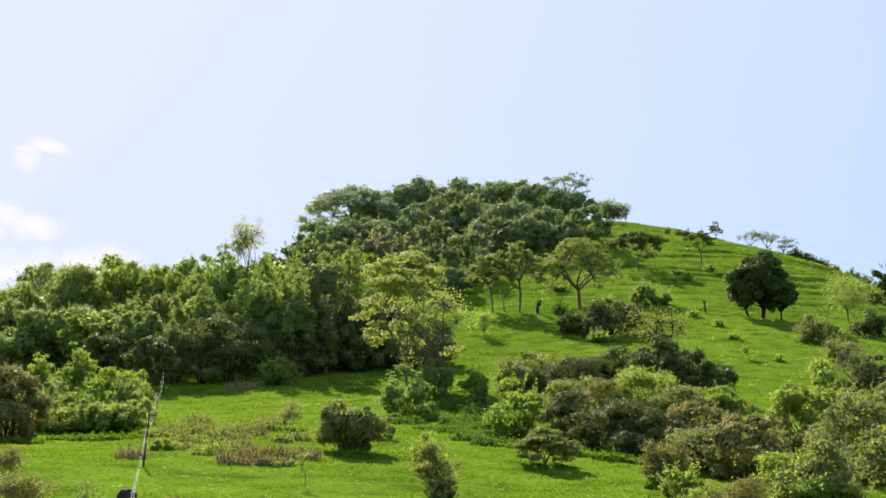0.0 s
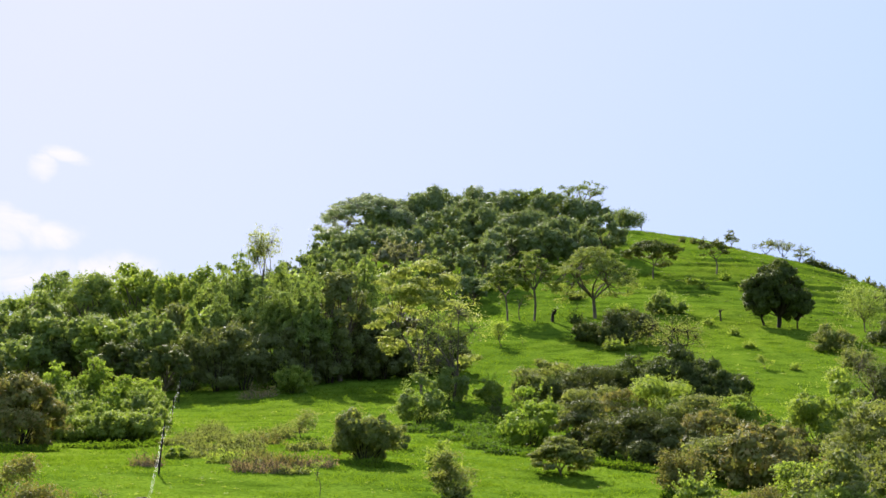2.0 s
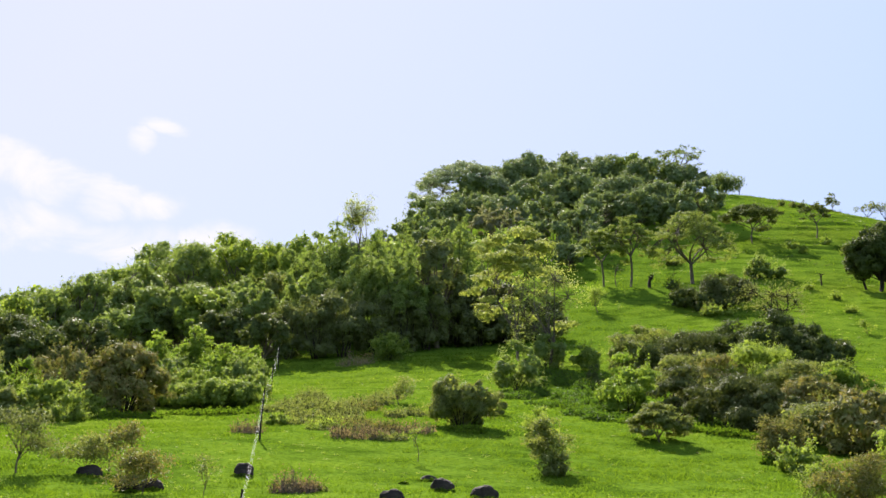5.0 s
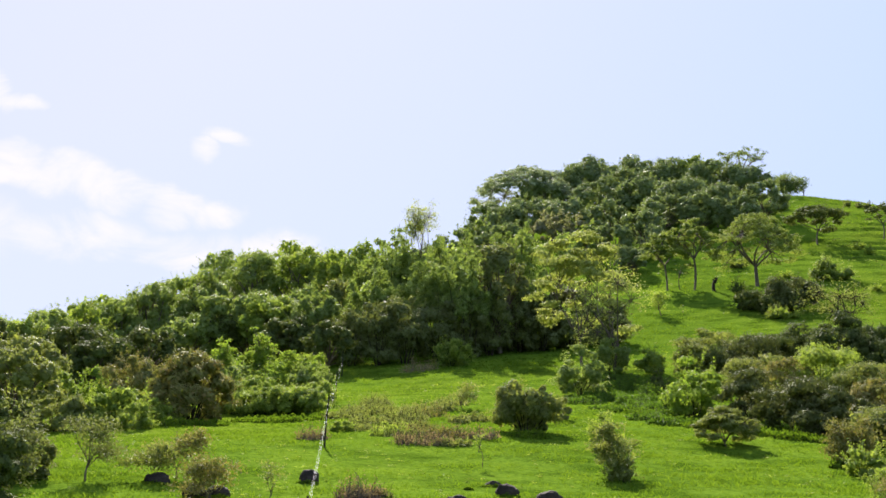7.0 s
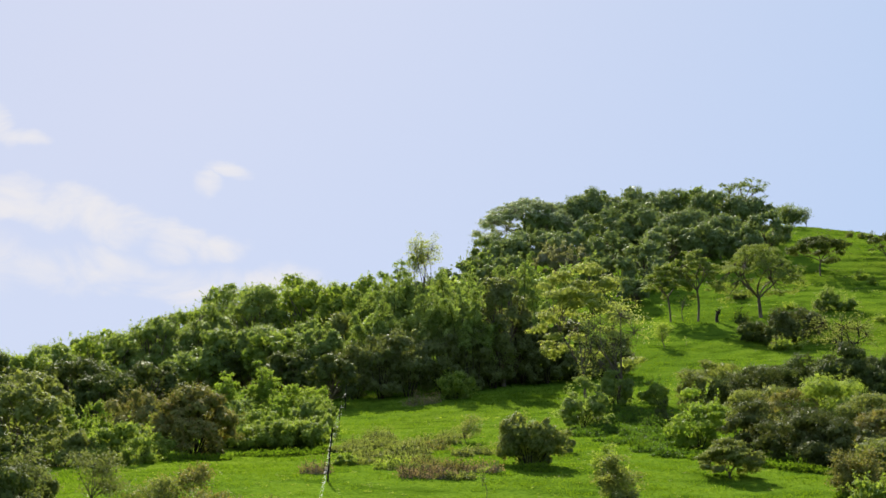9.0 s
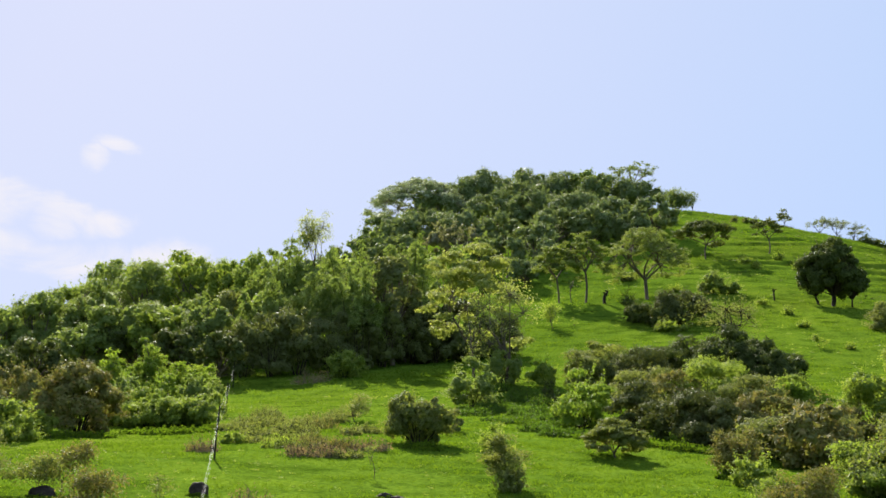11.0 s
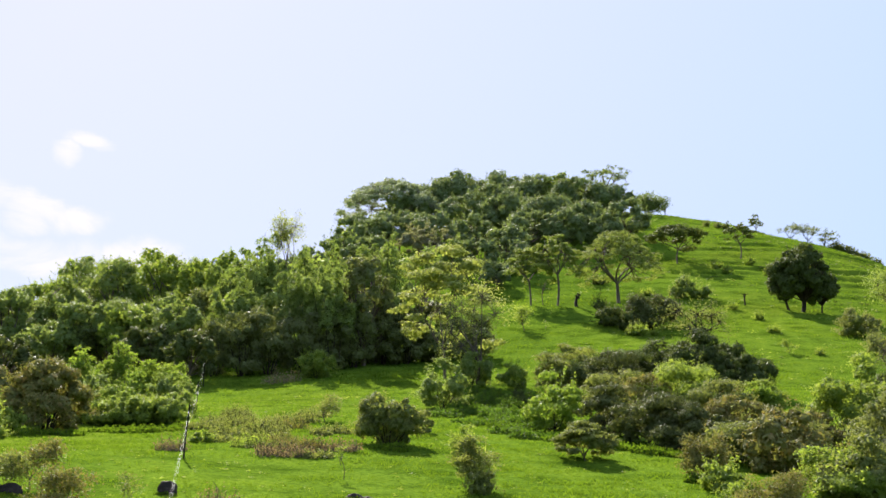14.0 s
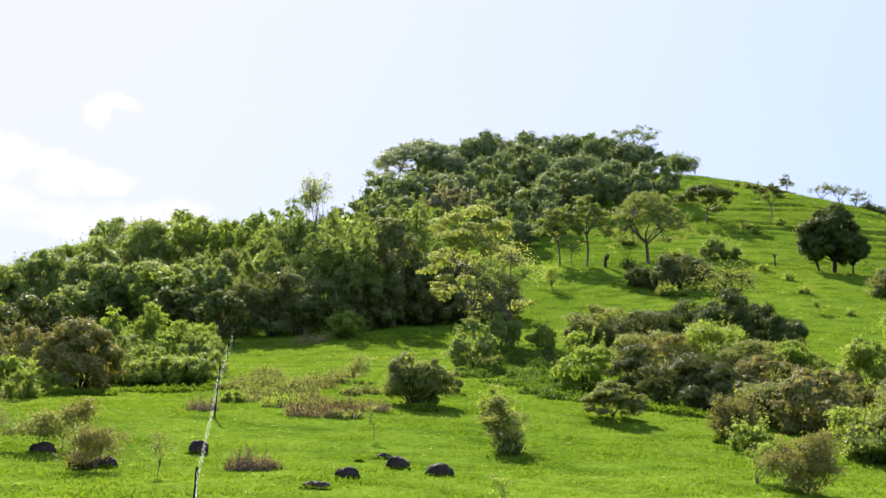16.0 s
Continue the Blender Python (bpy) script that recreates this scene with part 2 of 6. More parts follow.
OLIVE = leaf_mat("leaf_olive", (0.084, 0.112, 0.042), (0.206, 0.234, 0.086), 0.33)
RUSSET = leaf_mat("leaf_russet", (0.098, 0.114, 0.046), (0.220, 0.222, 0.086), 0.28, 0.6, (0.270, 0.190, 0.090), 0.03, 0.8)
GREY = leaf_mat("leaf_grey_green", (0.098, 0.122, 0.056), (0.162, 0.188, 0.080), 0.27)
# the far rain tree's grey-green, with haze paled into the leaf colour
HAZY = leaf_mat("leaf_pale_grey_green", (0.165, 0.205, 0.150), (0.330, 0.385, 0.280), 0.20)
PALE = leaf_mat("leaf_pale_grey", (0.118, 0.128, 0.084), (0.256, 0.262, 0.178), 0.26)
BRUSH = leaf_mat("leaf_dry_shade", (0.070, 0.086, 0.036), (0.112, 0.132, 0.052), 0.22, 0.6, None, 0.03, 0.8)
# rank gully grass: the gully's shade is put into this darker green
LUSH_SHADE = leaf_mat("leaf_rank_grass_shade", (0.040, 0.085, 0.014), (0.088, 0.158, 0.024), 0.32)
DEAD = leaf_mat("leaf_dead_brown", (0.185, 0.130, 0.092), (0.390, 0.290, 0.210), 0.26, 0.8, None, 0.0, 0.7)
BARK = solid_mat("bark_grey_brown", (0.0440, 0.0336, 0.0240), (0.1760, 0.1440, 0.1080), 2.0, 0.95, 0.5, (1, 1, 0.25))
BARK_PALE = solid_mat("bark_pale", (0.1280, 0.1120, 0.0880), (0.3200, 0.2880, 0.2400), 2.0, 0.9, 0.4, (1, 1, 0.3))
BARK_DARK = solid_mat("bark_dark", (0.0136, 0.0109, 0.0082), (0.0510, 0.0408, 0.0306), 2.5, 0.95, 0.5, (1, 1, 0.25))
CULM = solid_mat("bamboo_culm", (0.0204, 0.0245, 0.0082), (0.0612, 0.0612, 0.0238), 1.5, 0.5, 0.2, (1, 1, 0.2))
ROCK = solid_mat("dark_basalt", (0.012, 0.010, 0.009), (0.060, 0.048, 0.038), 3.0, 0.9, 0.8)
POST = solid_mat("weathered_fence_wood", (0.0104, 0.0088, 0.0073), (0.0468, 0.0390, 0.0312), 6.0, 0.95, 0.5, (1, 1, 0.15))
WIRE, _nt, _o = node_mat("galvanised_wire")
_p = _nt.nodes.new("ShaderNodeBsdfPrincipled")
_p.inputs["Base Color"].default_value = (0.30, 0.30, 0.28, 1)
_p.inputs["Metallic"].default_value, _p.inputs["Roughness"].default_value = 0.2, 0.7
_nt.links.new(_p.outputs[0], _o.inputs["Surface"])


# ---------------------------------------------------------------- mesh helpers
def mesh_from(name, verts, faces, mat, smooth=False):
    """A mesh from an (n, 3) array and an (m, 3 or 4) array of corners."""
    verts, faces = np.asarray(verts, np.float32), np.asarray(faces, np.int32)
    me = bpy.data.meshes.new(name)
    k = faces.shape[1]
    me.vertices.add(len(verts))
    me.vertices.foreach_set("co", verts.ravel())
    me.loops.add(faces.size)
    me.loops.foreach_set("vertex_index", faces.ravel())
    me.polygons.add(len(faces))
    me.polygons.foreach_set("loop_start", np.arange(0, faces.size, k, dtype=np.int32))
    me.polygons.foreach_set("loop_total", np.full(len(faces), k, dtype=np.int32))
    me.materials.append(mat)
    me.update(calc_edges=True)
    me.polygons.foreach_set("use_smooth", np.full(len(faces), smooth))
    return me


def part(name, verts, faces, mat, parent, label="", smooth=False):
    ob = new(name, mesh_from(name, verts, faces, mat, smooth))
    ob.parent = parent
    if label:
        tagged(ob, label)
    return ob


def thing(name, x, y, label, category, group="", kind="", sink=0.0, turn=0.0):
    ob = new(name)
    ob.empty_display_size = 0.2
    ob.matrix_world = pose(x, y, float(ground_z(x, y)) - sink, 0, 0, turn)
    return tagged(ob, label, category, group, kind)


def unit(v):
    return v / np.maximum(np.linalg.norm(v, axis=-1, keepdims=True), 1e-9)


def leaves(rng, centres, normals, length, width=0.5, droop=0.0, ruffle=0.3):
    """One folded four-cornered blade at each centre, facing about along its normal."""
    n = len(centres)
    nor = unit(normals + rng.normal(0, ruffle, (n, 3)))
    tan = unit(np.cross(nor, rng.normal(0, 1, (n, 3))))
    tan[:, 2] -= droop
    tan = unit(tan)
    side = unit(np.cross(nor, tan))
    s = (length * rng.uniform(0.6, 1.35, n))[:, None]
    v = np.empty((n, 4, 3))
    v[:, 0] = centres - tan * s * 0.5
    v[:, 1] = centres + side * s * width * 0.5 - nor * s * 0.12
    v[:, 2] = centres + tan * s * 0.5 - nor * s * 0.08
    v[:, 3] = centres - side * s * width * 0.5 - nor * s * 0.12
    return v.reshape(-1, 3), np.arange(4 * n).reshape(n, 4)


def tubes(paths, sides=5):
    """Tapered round stems: each path is (points (k, 3), radii (k,))."""
    V, F, base = [], [], 0
    ang = np.arange(sides) * 2 * np.pi / sides
    for pts, rad in paths:
        pts, rad = np.asarray(pts, float), np.asarray(rad, float)
        d = unit(np.gradient(pts, axis=0))
        ref = np.where(np.abs(d[:, 2:3]) > 0.9, [[1.0, 0, 0]], [[0, 0, 1.0]])
        a = unit(np.cross(d, ref))
        b = np.cross(d, a)
        ring = pts[:, None] + rad[:, None, None] * (a[:, None] * np.cos(ang)[:, None] + b[:, None] * np.sin(ang)[:, None])
        V.append(ring.reshape(-1, 3))
        k = len(pts)
        i, j = np.meshgrid(np.arange(k - 1), np.arange(sides), indexing="ij")
        q = np.stack([i * sides + j, i * sides + (j + 1) % sides, (i + 1) * sides + (j + 1) % sides, (i + 1) * sides + j], -1)
        F.append(q.reshape(-1, 4) + base)
        base += k * sides
    return np.vstack(V), np.vstack(F)


def limb(rng, a, b, r0, r1, sag=0.15, k=5):
    """A bent stem from a to b."""
    a, b = np.asarray(a, float), np.asarray(b, float)
    t = np.linspace(0, 1, k)[:, None]
    length = np.linalg.norm(b - a)
    mid = rng.normal(0, 1, 3) * sag * length * np.array([1, 1, 0.4])
    p = a + (b - a) * t + mid * (4 * t * (1 - t)) * 0.5
    p[:, 2] += (np.sqrt(t[:, 0]) - t[:, 0]) * (b[2] - a[2]) * 0.35
    return p, r0 + (r1 - r0) * t[:, 0] ** 0.8


def lobe_leaves(rng, lobes, leaf, cover, up=0.45, open_below=0.35, heart=None):
    """Blades over the outside of soft clumps: lobes are rows of centre and radii (x, y, z, rx, ry, rz)."""
    C, Nn = [], []
    for lx, ly, lz, rx, ry, rz in lobes:
        area = 4 * np.pi * ((rx * ry + rx * rz + ry * rz) / 3)
        n = int(max(12, 0.63 * cover * area / (leaf * leaf * 0.5)))
        k = int(np.clip(area / (leaf * leaf * 40), 6, 18))
        knots = unit(rng.normal(0, 1, (k, 3)))
        near = knots[rng.integers(k, size=n)]
        d = unit(near + rng.normal(0, 0.30, (n, 3)))
        flip = (d[:, 2] < -0.25) & (rng.random(n) < open_below)
        d[flip, 2] *= -1
        close = np.exp(-((d - near) ** 2).sum(1) / 0.12)
        rr = (1 - 0.3 * rng.random(n) ** 2 + rng.normal(0, 0.06, n)) * (0.72 + 0.36 * close)
        rr = np.where(rng.random(n) < 0.04, rr * rng.uniform(1.1, 1.35, n), rr)
        keep = np.ones(n, bool)
        if heart is not None:
            out = unit(np.array([lx, ly, lz]) - np.asarray(heart, float))
            keep = (d @ out > -0.35) | (rng.random(n) < 0.12)
        C.append((np.array([lx, ly, lz]) + d * rr[:, None] * np.array([rx, ry, rz]))[keep])
        Nn.append(unit(d + 1.0 * (d - near) + np.array([0, 0, up]))[keep])
    return np.vstack(C), np.vstack(Nn)


def sprigs(rng, centre, radii, n, leaf, low=0.0):
    """Young shoots that stand out of a crown: rows of leaf places and normals along each."""
    C, Nn = [], []
    for i in range(n):
        d = unit(rng.normal(0, 1, 3))
        d[2] = max(d[2], low - 0.2) if rng.random() < 0.7 else abs(d[2])
        d = unit(d)
        a = np.asarray(centre) + d * np.asarray(radii) * rng.uniform(0.72, 0.92)
        out = unit(d + np.array([0, 0, 0.5]) + rng.normal(0, 0.3, 3))
        k = int(rng.integers(9, 18))
        u = rng.random(k)[:, None]
        C.append(a + out * u * leaf * rng.uniform(2.5, 5.5) + rng.normal(0, 0.4, (k, 3)) * leaf)
        Nn.append(unit(rng.normal(0, 0.7, (k, 3)) + np.array([0, 0, 0.7])))
    return np.vstack(C), np.vstack(Nn)


def inner(rng, cx, cy, cz, rx, rz, layers=3.0, grain=0.2):
    """The closed heart of a crown: rows of place, normal and size for large inner leaf sprays."""
    s = grain * min(rx, rz * 1.2)
    n = int(layers * np.pi * rx * rz / (s * s * 0.5))
    d = unit(rng.normal(0, 1, (n, 3))) * (rng.random(n) ** 0.4)[:, None]
    return np.array([cx, cy, cz]) + d * np.array([rx, rx, rz]), unit(d + rng.normal(0, 0.6, (n, 3))), np.full(n, s)


def cores(rng, lobes, share, leaf):
    """The shaded inside of each clump: a shell of large overlapping sprays under its outer leaves."""
    V, F, base = [], [], 0
    for lx, ly, lz, rx, ry, rz in lobes:
        r = min(rx, rz * 1.5) * share
        size = min(r, 1.9 * leaf)
        per = int(np.clip(1.5 * 12.6 * r * r / (0.4 * size * size), 24, 85))
        i = np.arange(per)
        z = 1 - 1.8 * (i + 0.5) / per
        a = i * 2.39996 + rng.uniform(0, 6.3)
        d = unit(np.stack([np.cos(a) * np.sqrt(1 - z * z), np.sin(a) * np.sqrt(1 - z * z), z], -1) + rng.normal(0, 0.12, (per, 3)))
        deep = share * rng.uniform(0.72, 1.2, per)[:, None]
        v, f = leaves(rng, np.array([lx, ly, lz]) + d * deep * np.array([rx, ry, rz]), d + np.array([0, 0, 0.15]), size * np.sqrt(max(1.0, r / size / 1.5)), 0.7, 0.0, 0.4)
        V.append(v)
        F.append(f + base)
        base += len(v)
    return np.vstack(V), np.vstack(F)


def settle(cen, h, w, top=0.995):
    """Factors that bring leaf centres to the height h and the width w."""
    sz = h / np.quantile(cen[:, 2], top)
    sx = w / (np.quantile(cen[:, 0], 0.99) - np.quantile(cen[:, 0], 0.01))
    return np.array([sx, sx, sz])


def make(name, x, y, seed, cen, nor, stems, h, w, leaf, leaf_m, bark, label, category, group, slim=0.5, droop=0.0, crown="crown", stem="trunk", hearts=(), lobes=(), share=0.64, top=0.995):
    """A plant out of leaf places and stem paths, brought to its size."""
    rng = np.random.default_rng(seed + 999)
    k = settle(cen, h, w, top)
    ob = thing(name, x, y, label, category, group, sink=0.05)
    groups = stems if isinstance(stems, dict) else {stem: stems}
    for key, paths in groups.items():
        sv, sf = tubes(paths)
        st = part(key.split("/")[0], sv * k, sf, bark, ob, smooth=True)
        if key == "culm":
            tagged(st, "crowded green bamboo culms", kind="stuff")
    lv, lf = leaves(rng, cen * k, nor, leaf, slim, droop)
    for hc, hn, hs in hearts:
        hc = np.maximum(hc * k, [-99, -99, 0.03])
        iv, jf = leaves(rng, hc, hn, hs, 0.8)
        lf = np.vstack([lf, jf + len(lv)])
        lv = np.vstack([lv, iv])
    if len(lobes):
        iv, jf = cores(rng, lobes, share, leaf)
        iv = iv * k
        iv[:, 2] = np.maximum(iv[:, 2], 0.03)
        lf = np.vstack([lf, jf + len(lv)])
        lv = np.vstack([lv, iv])
    part(crown, lv, lf, leaf_m, ob)
    return ob


# ---------------------------------------------------------------- kinds of plant
def broad(name, x, y, h, w, mat, seed, label, category="tree", group="", leaf=0.22, cover=0.85, lobes=16, trunk=0.3, flat=0.8, size=0.36, bark=None, girth=0.022, trunks=1, under=1.75):
    """A broad-crowned tree: trunk, limbs, and a crown of uneven clumps."""
    rng = np.random.default_rng(seed)
    zc, rz, R = h * (trunk + (1 - trunk) * 0.5), h * (1 - trunk) * 0.5, w * 0.5
    L = []
    many = max(9, int(lobes * 0.85))
    for i in range(many):
        up = 1 - under * (i + 0.5) / many
        a = i * 2.39996 + rng.uniform(-0.5, 0.5)
        d = np.array([np.cos(a) * np.sqrt(1 - up * up), np.sin(a) * np.sqrt(1 - up * up), up])
        u = rng.uniform(0.55, 0.82)
        s = size * 0.95 * rng.uniform(0.42, 1.4)
        L.append((d[0] * R * u, d[1] * R * u, zc + d[2] * rz * u, R * s, R * s, max(R, rz) * s * flat))
    cen, nor = lobe_leaves(rng, L, leaf, cover, heart=(0, 0, zc - 0.2 * rz))
    sc, sn = sprigs(rng, (0, 0, zc), (R, R, rz), int(14 + w * 2.5), leaf * 0.7)
    cen, nor = np.vstack([cen, sc]), np.vstack([nor, sn])
    stems = {}
    for kx in range(trunks):
        foot = np.array([rng.normal(0, 0.05) * w * (trunks > 1), rng.normal(0, 0.05) * w * (trunks > 1), 0.0])
        fork = np.array([rng.normal(0, 0.03) * w, rng.normal(0, 0.03) * w, h * max(trunk, 0.16)])
        stems[f"trunk/{kx}"] = [limb(rng, foot, fork, h * girth, h * girth * 0.75, 0.08)]
        stems[f"branching/{kx}"] = []
        for l in L[kx::trunks]:
            stems[f"branching/{kx}"].append(limb(rng, fork, (l[0], l[1], l[2]), h * girth * 0.5, h * girth * 0.12, 0.15))
    return make(name, x, y, seed, cen, nor, stems, h, w, leaf, mat, bark or BARK, label, category, group, lobes=L, top=0.985)


def umbrella(name, x, y, h, w, mat, seed, label, category="tree", group="", leaf=0.2, cover=0.8, pads=22, trunk=0.35, depth=0.55, bark=None, girth=0.02, dome=0.5, pad=0.26, solid=0.45):
    """A spreading tree: forked limbs that carry flat, separate pads of leaves, with sky between them."""
    rng = np.random.default_rng(seed)
    R = w * 0.5
    L, stems = [], {}
    fork = np.array([rng.normal(0, 0.02) * w, 0, h * trunk])
    stems["trunk"] = [limb(rng, (0, 0, -0.15), fork, h * girth, h * girth * 0.8, 0.06)]
    mains = []
    for i in range(6):
        a = i * 2 * np.pi / 6 + rng.uniform(-0.4, 0.4)
        e = np.array([np.cos(a) * R * 0.5, np.sin(a) * R * 0.5, h * (trunk + (1 - trunk) * rng.uniform(0.4, 0.62))])
        stems[f"limb/{i}"] = [limb(rng, fork, e, h * girth * 0.6, h * girth * 0.28, 0.2, 6)]
        mains.append(e)
    for i in range(pads):
        a, q = i * 2.39996 + rng.uniform(-0.35, 0.35), np.sqrt((i + rng.uniform(0.1, 0.9)) / pads)
        z = h * (1 - depth * (1 - trunk) * (dome * q ** 2 + rng.uniform(0, 1 - dome) * (0.3 + 0.7 * q)))
        c = np.array([np.cos(a) * R * q * 0.84, np.sin(a) * R * q * 0.84, z])
        s = R * pad * rng.uniform(0.7, 1.3)
        L.append((*c, s, s, s * 0.46))
        b = min(range(6), key=lambda q: np.linalg.norm((mains[q] - c)[:2]))
        stems[f"limb/{b}"].append(limb(rng, mains[b], c, h * girth * 0.26, h * girth * 0.07, 0.2))
    cen, nor = lobe_leaves(rng, L, leaf, cover, 0.6)
    return make(name, x, y, seed, cen, nor, stems, h, w, leaf, mat, bark or BARK, label, category, group, lobes=L, share=solid)


def sparse(name, x, y, h, w, mat, seed, label, category="tree", group="", leaf=0.16, tufts=40, trunk=0.3, per=14, tuft=0.35, bark=None, girth=0.016, low=0.35, crown="crown", heart=0.0):
    """An airy tree or sapling: visible forking stems with small tufts of leaves at the twig ends."""
    rng = np.random.default_rng(seed)
    R, stems, C, Nn = w * 0.5, {}, [], []
    fork = np.array([rng.normal(0, 0.05) * w, 0, h * trunk])
    stems["trunk"] = [limb(rng, (0, 0, -0.15), fork, h * girth, h * girth * 0.75, 0.08)]
    mains = []
    for i in range(7):
        a = rng.uniform(0, 2 * np.pi)
        u = rng.uniform(0.25, 0.6)
        e = np.array([np.cos(a) * R * u, np.sin(a) * R * u, h * rng.uniform(trunk + 0.2 * (1 - trunk), 0.85)])
        stems[f"limb/{i}"] = [limb(rng, fork * rng.uniform(0.7, 1.0), e, h * girth * 0.5, h * girth * 0.22, 0.18)]
        mains.append(e)
    for i in range(tufts):
        b = int(rng.integers(len(mains)))
        m = mains[b]
        d = unit(rng.normal(0, 1, 3) + np.array([m[0], m[1], 0]) / max(R, 0.1) * 0.8 + np.array([0, 0, 0.25]))
        c = m + d * np.array([R, R, h * (1 - trunk) * 0.6]) * rng.uniform(0.15, 0.6)
        c[2] = np.clip(c[2], h * low, h)
        stems[f"limb/{b}"].append(limb(rng, m, c, h * girth * 0.2, h * girth * 0.06, 0.15, 4))
        n = max(4, int(per * rng.uniform(0.5, 1.5)))
        C.append(c + rng.normal(0, 1, (n, 3)) * tuft * R * np.array([0.5, 0.5, 0.32]))
        Nn.append(unit(rng.normal(0, 1, (n, 3)) * 0.6 + np.array([0, 0, 0.8])))
    hearts = [inner(rng, 0, 0, h * (low + 0.42 * (1 - low)), R * heart, h * (1 - low) * 0.62 * heart, 2.2, 0.16)] if heart else []
    return make(name, x, y, seed, np.vstack(C), np.vstack(Nn), stems, h, w, leaf, mat, bark or BARK, label, category, group, crown=crown, hearts=hearts)


def shrub(name, x, y, h, w, mat, seed, label, category="bush", group="", leaf=0.12, cover=0.8, lobes=14, size=0.36, flat=0.8, low=0.12, bark=None, even=False):
    """A bush: stems from the ground and a rounded, uneven mass of leaves down to the grass."""
    rng = np.random.default_rng(seed)
    R, L, stems = w * 0.5, [], []
    for i in range(max(6, int(lobes * 0.75))):
        a, q = rng.uniform(0, 2 * np.pi), np.sqrt(rng.uniform(0.02, 1))
        z = h * np.sqrt(max(0.05, 1 - (q * 0.86) ** 2)) * rng.uniform(0.45, 0.95)
        if even:
            a, q = i * 2.39996 + rng.uniform(-0.4, 0.4), np.sqrt((i + 0.5) / (lobes * 0.75)) * rng.uniform(0.85, 1.0)
            z = h * max(0.12, 1 - q ** 2.2) ** 0.5 * rng.uniform(0.6, 0.84)
        s = R * size * 1.05 * rng.uniform(0.5, 1.5)
        L.append((np.cos(a) * R * q * 0.80, np.sin(a) * R * q * 0.80, z, s, s, min(s * flat, h * 0.3)))
        if i % 2:
            stems.append(limb(rng, (L[-1][0] * 0.15, L[-1][1] * 0.15, -0.1), (L[-1][0] * 0.8, L[-1][1] * 0.8, z * 0.9), 0.012 + h * 0.005, 0.005, 0.12))
    for i in range(9):
        a = (i + rng.uniform(-0.4, 0.4)) * 2 * np.pi / 9
        q, s = R * rng.uniform(0.35, 0.72), R * rng.uniform(0.18, 0.36)
        L.append((np.cos(a) * q, np.sin(a) * q, h * rng.uniform(0.08, 0.3 if even else 0.36), s, s, min(s * 0.9, h * 0.32)))
    cen, nor = lobe_leaves(rng, L, leaf, cover, 0.3, 0.1, heart=(0, 0, 0.2 * h))
    sc, sn = sprigs(rng, (0, 0, h * 0.25), (R, R, h * 0.72), int(26 + w * 9), leaf, 0.2)
    cen, nor = np.vstack([cen, sc]), np.vstack([nor, sn])
    cen[:, 2] = np.where(cen[:, 2] < 0.05 * h, rng.uniform(0.04, 0.2, len(cen)) * h, cen[:, 2])
    return make(name, x, y, seed, cen, nor, stems, h, w, leaf, mat, bark or BARK_DARK, label, category, group, crown="foliage", stem="branching",
                hearts=[inner(rng, 0, 0, h * 0.3, R * 0.62, h * 0.33, 1.1, 0.11)], lobes=L, top=0.965)


def bamboo(name, x, y, h, w, seed, label, category="bamboo", group="", culms=11, leaf=0.16, start=0.42, twigs=30, per=64, base=0.55, lean_x=0.0, mat=None, thick=0.045, heart=0.6):
    """A clump of bamboo: culms that rise, arch over and nod, with drooping twigs of narrow hanging leaves on their upper part."""
    rng = np.random.default_rng(seed)
    R, stems, C, Nn = w * 0.5, [], [], []
    t = np.linspace(0, 1, 10)[:, None]
    for i in range(culms):
        a, q = i * 2.39996 + rng.uniform(-0.5, 0.5), np.sqrt((i + 0.5) / culms)
        foot = np.array([np.cos(a) * R * base * q, np.sin(a) * R * base * q, -0.1])
        out = R * rng.uniform(0.35, 0.75) * (0.3 + 0.7 * q)
        hh = h * (1.0 if i == 0 else rng.uniform(0.62, 0.98) * (1 - 0.18 * q))
        way = np.array([np.cos(a) + lean_x, np.sin(a), 0])
        p = foot + way * out * t ** 2.2 + np.array([0, 0, 1.0]) * hh * (1.1 * t - 0.1 * t ** 6)
        stems.append((p, thick * (1 - 0.85 * t[:, 0]) + 0.005))
        for k in range(twigs):
            u = start + (1 - start) * rng.random() ** 0.8
            at = np.array([np.interp(u, t[:, 0], p[:, c]) for c in range(3)])
            b = rng.uniform(0, 2 * np.pi)
            long = R * rng.uniform(0.16, 0.5) * (1.25 - 0.65 * (u - start) / (1 - start))
            v = rng.random((per, 1)) ** 0.7
            arc = at + np.array([np.cos(b), np.sin(b), 0]) * long * v + np.array([0, 0, 1.0]) * long * (0.5 * v - 1.05 * v ** 2)
            C.append(arc + rng.normal(0, 0.13, (per, 3)) * long)
            Nn.append(unit(np.array([np.cos(b), np.sin(b), 0.75]) + rng.normal(0, 0.55, (per, 3))))
    hearts = [inner(rng, 0, 0, h * 0.62, R * heart, h * 0.25, 2.2, 0.2)] if heart else []
    return make(name, x, y, seed, np.vstack(C), np.vstack(Nn), stems, h, w, leaf, mat or BAMBOO, CULM, label, category, group, slim=0.42, droop=0.5, crown="foliage", stem="culm", hearts=hearts)


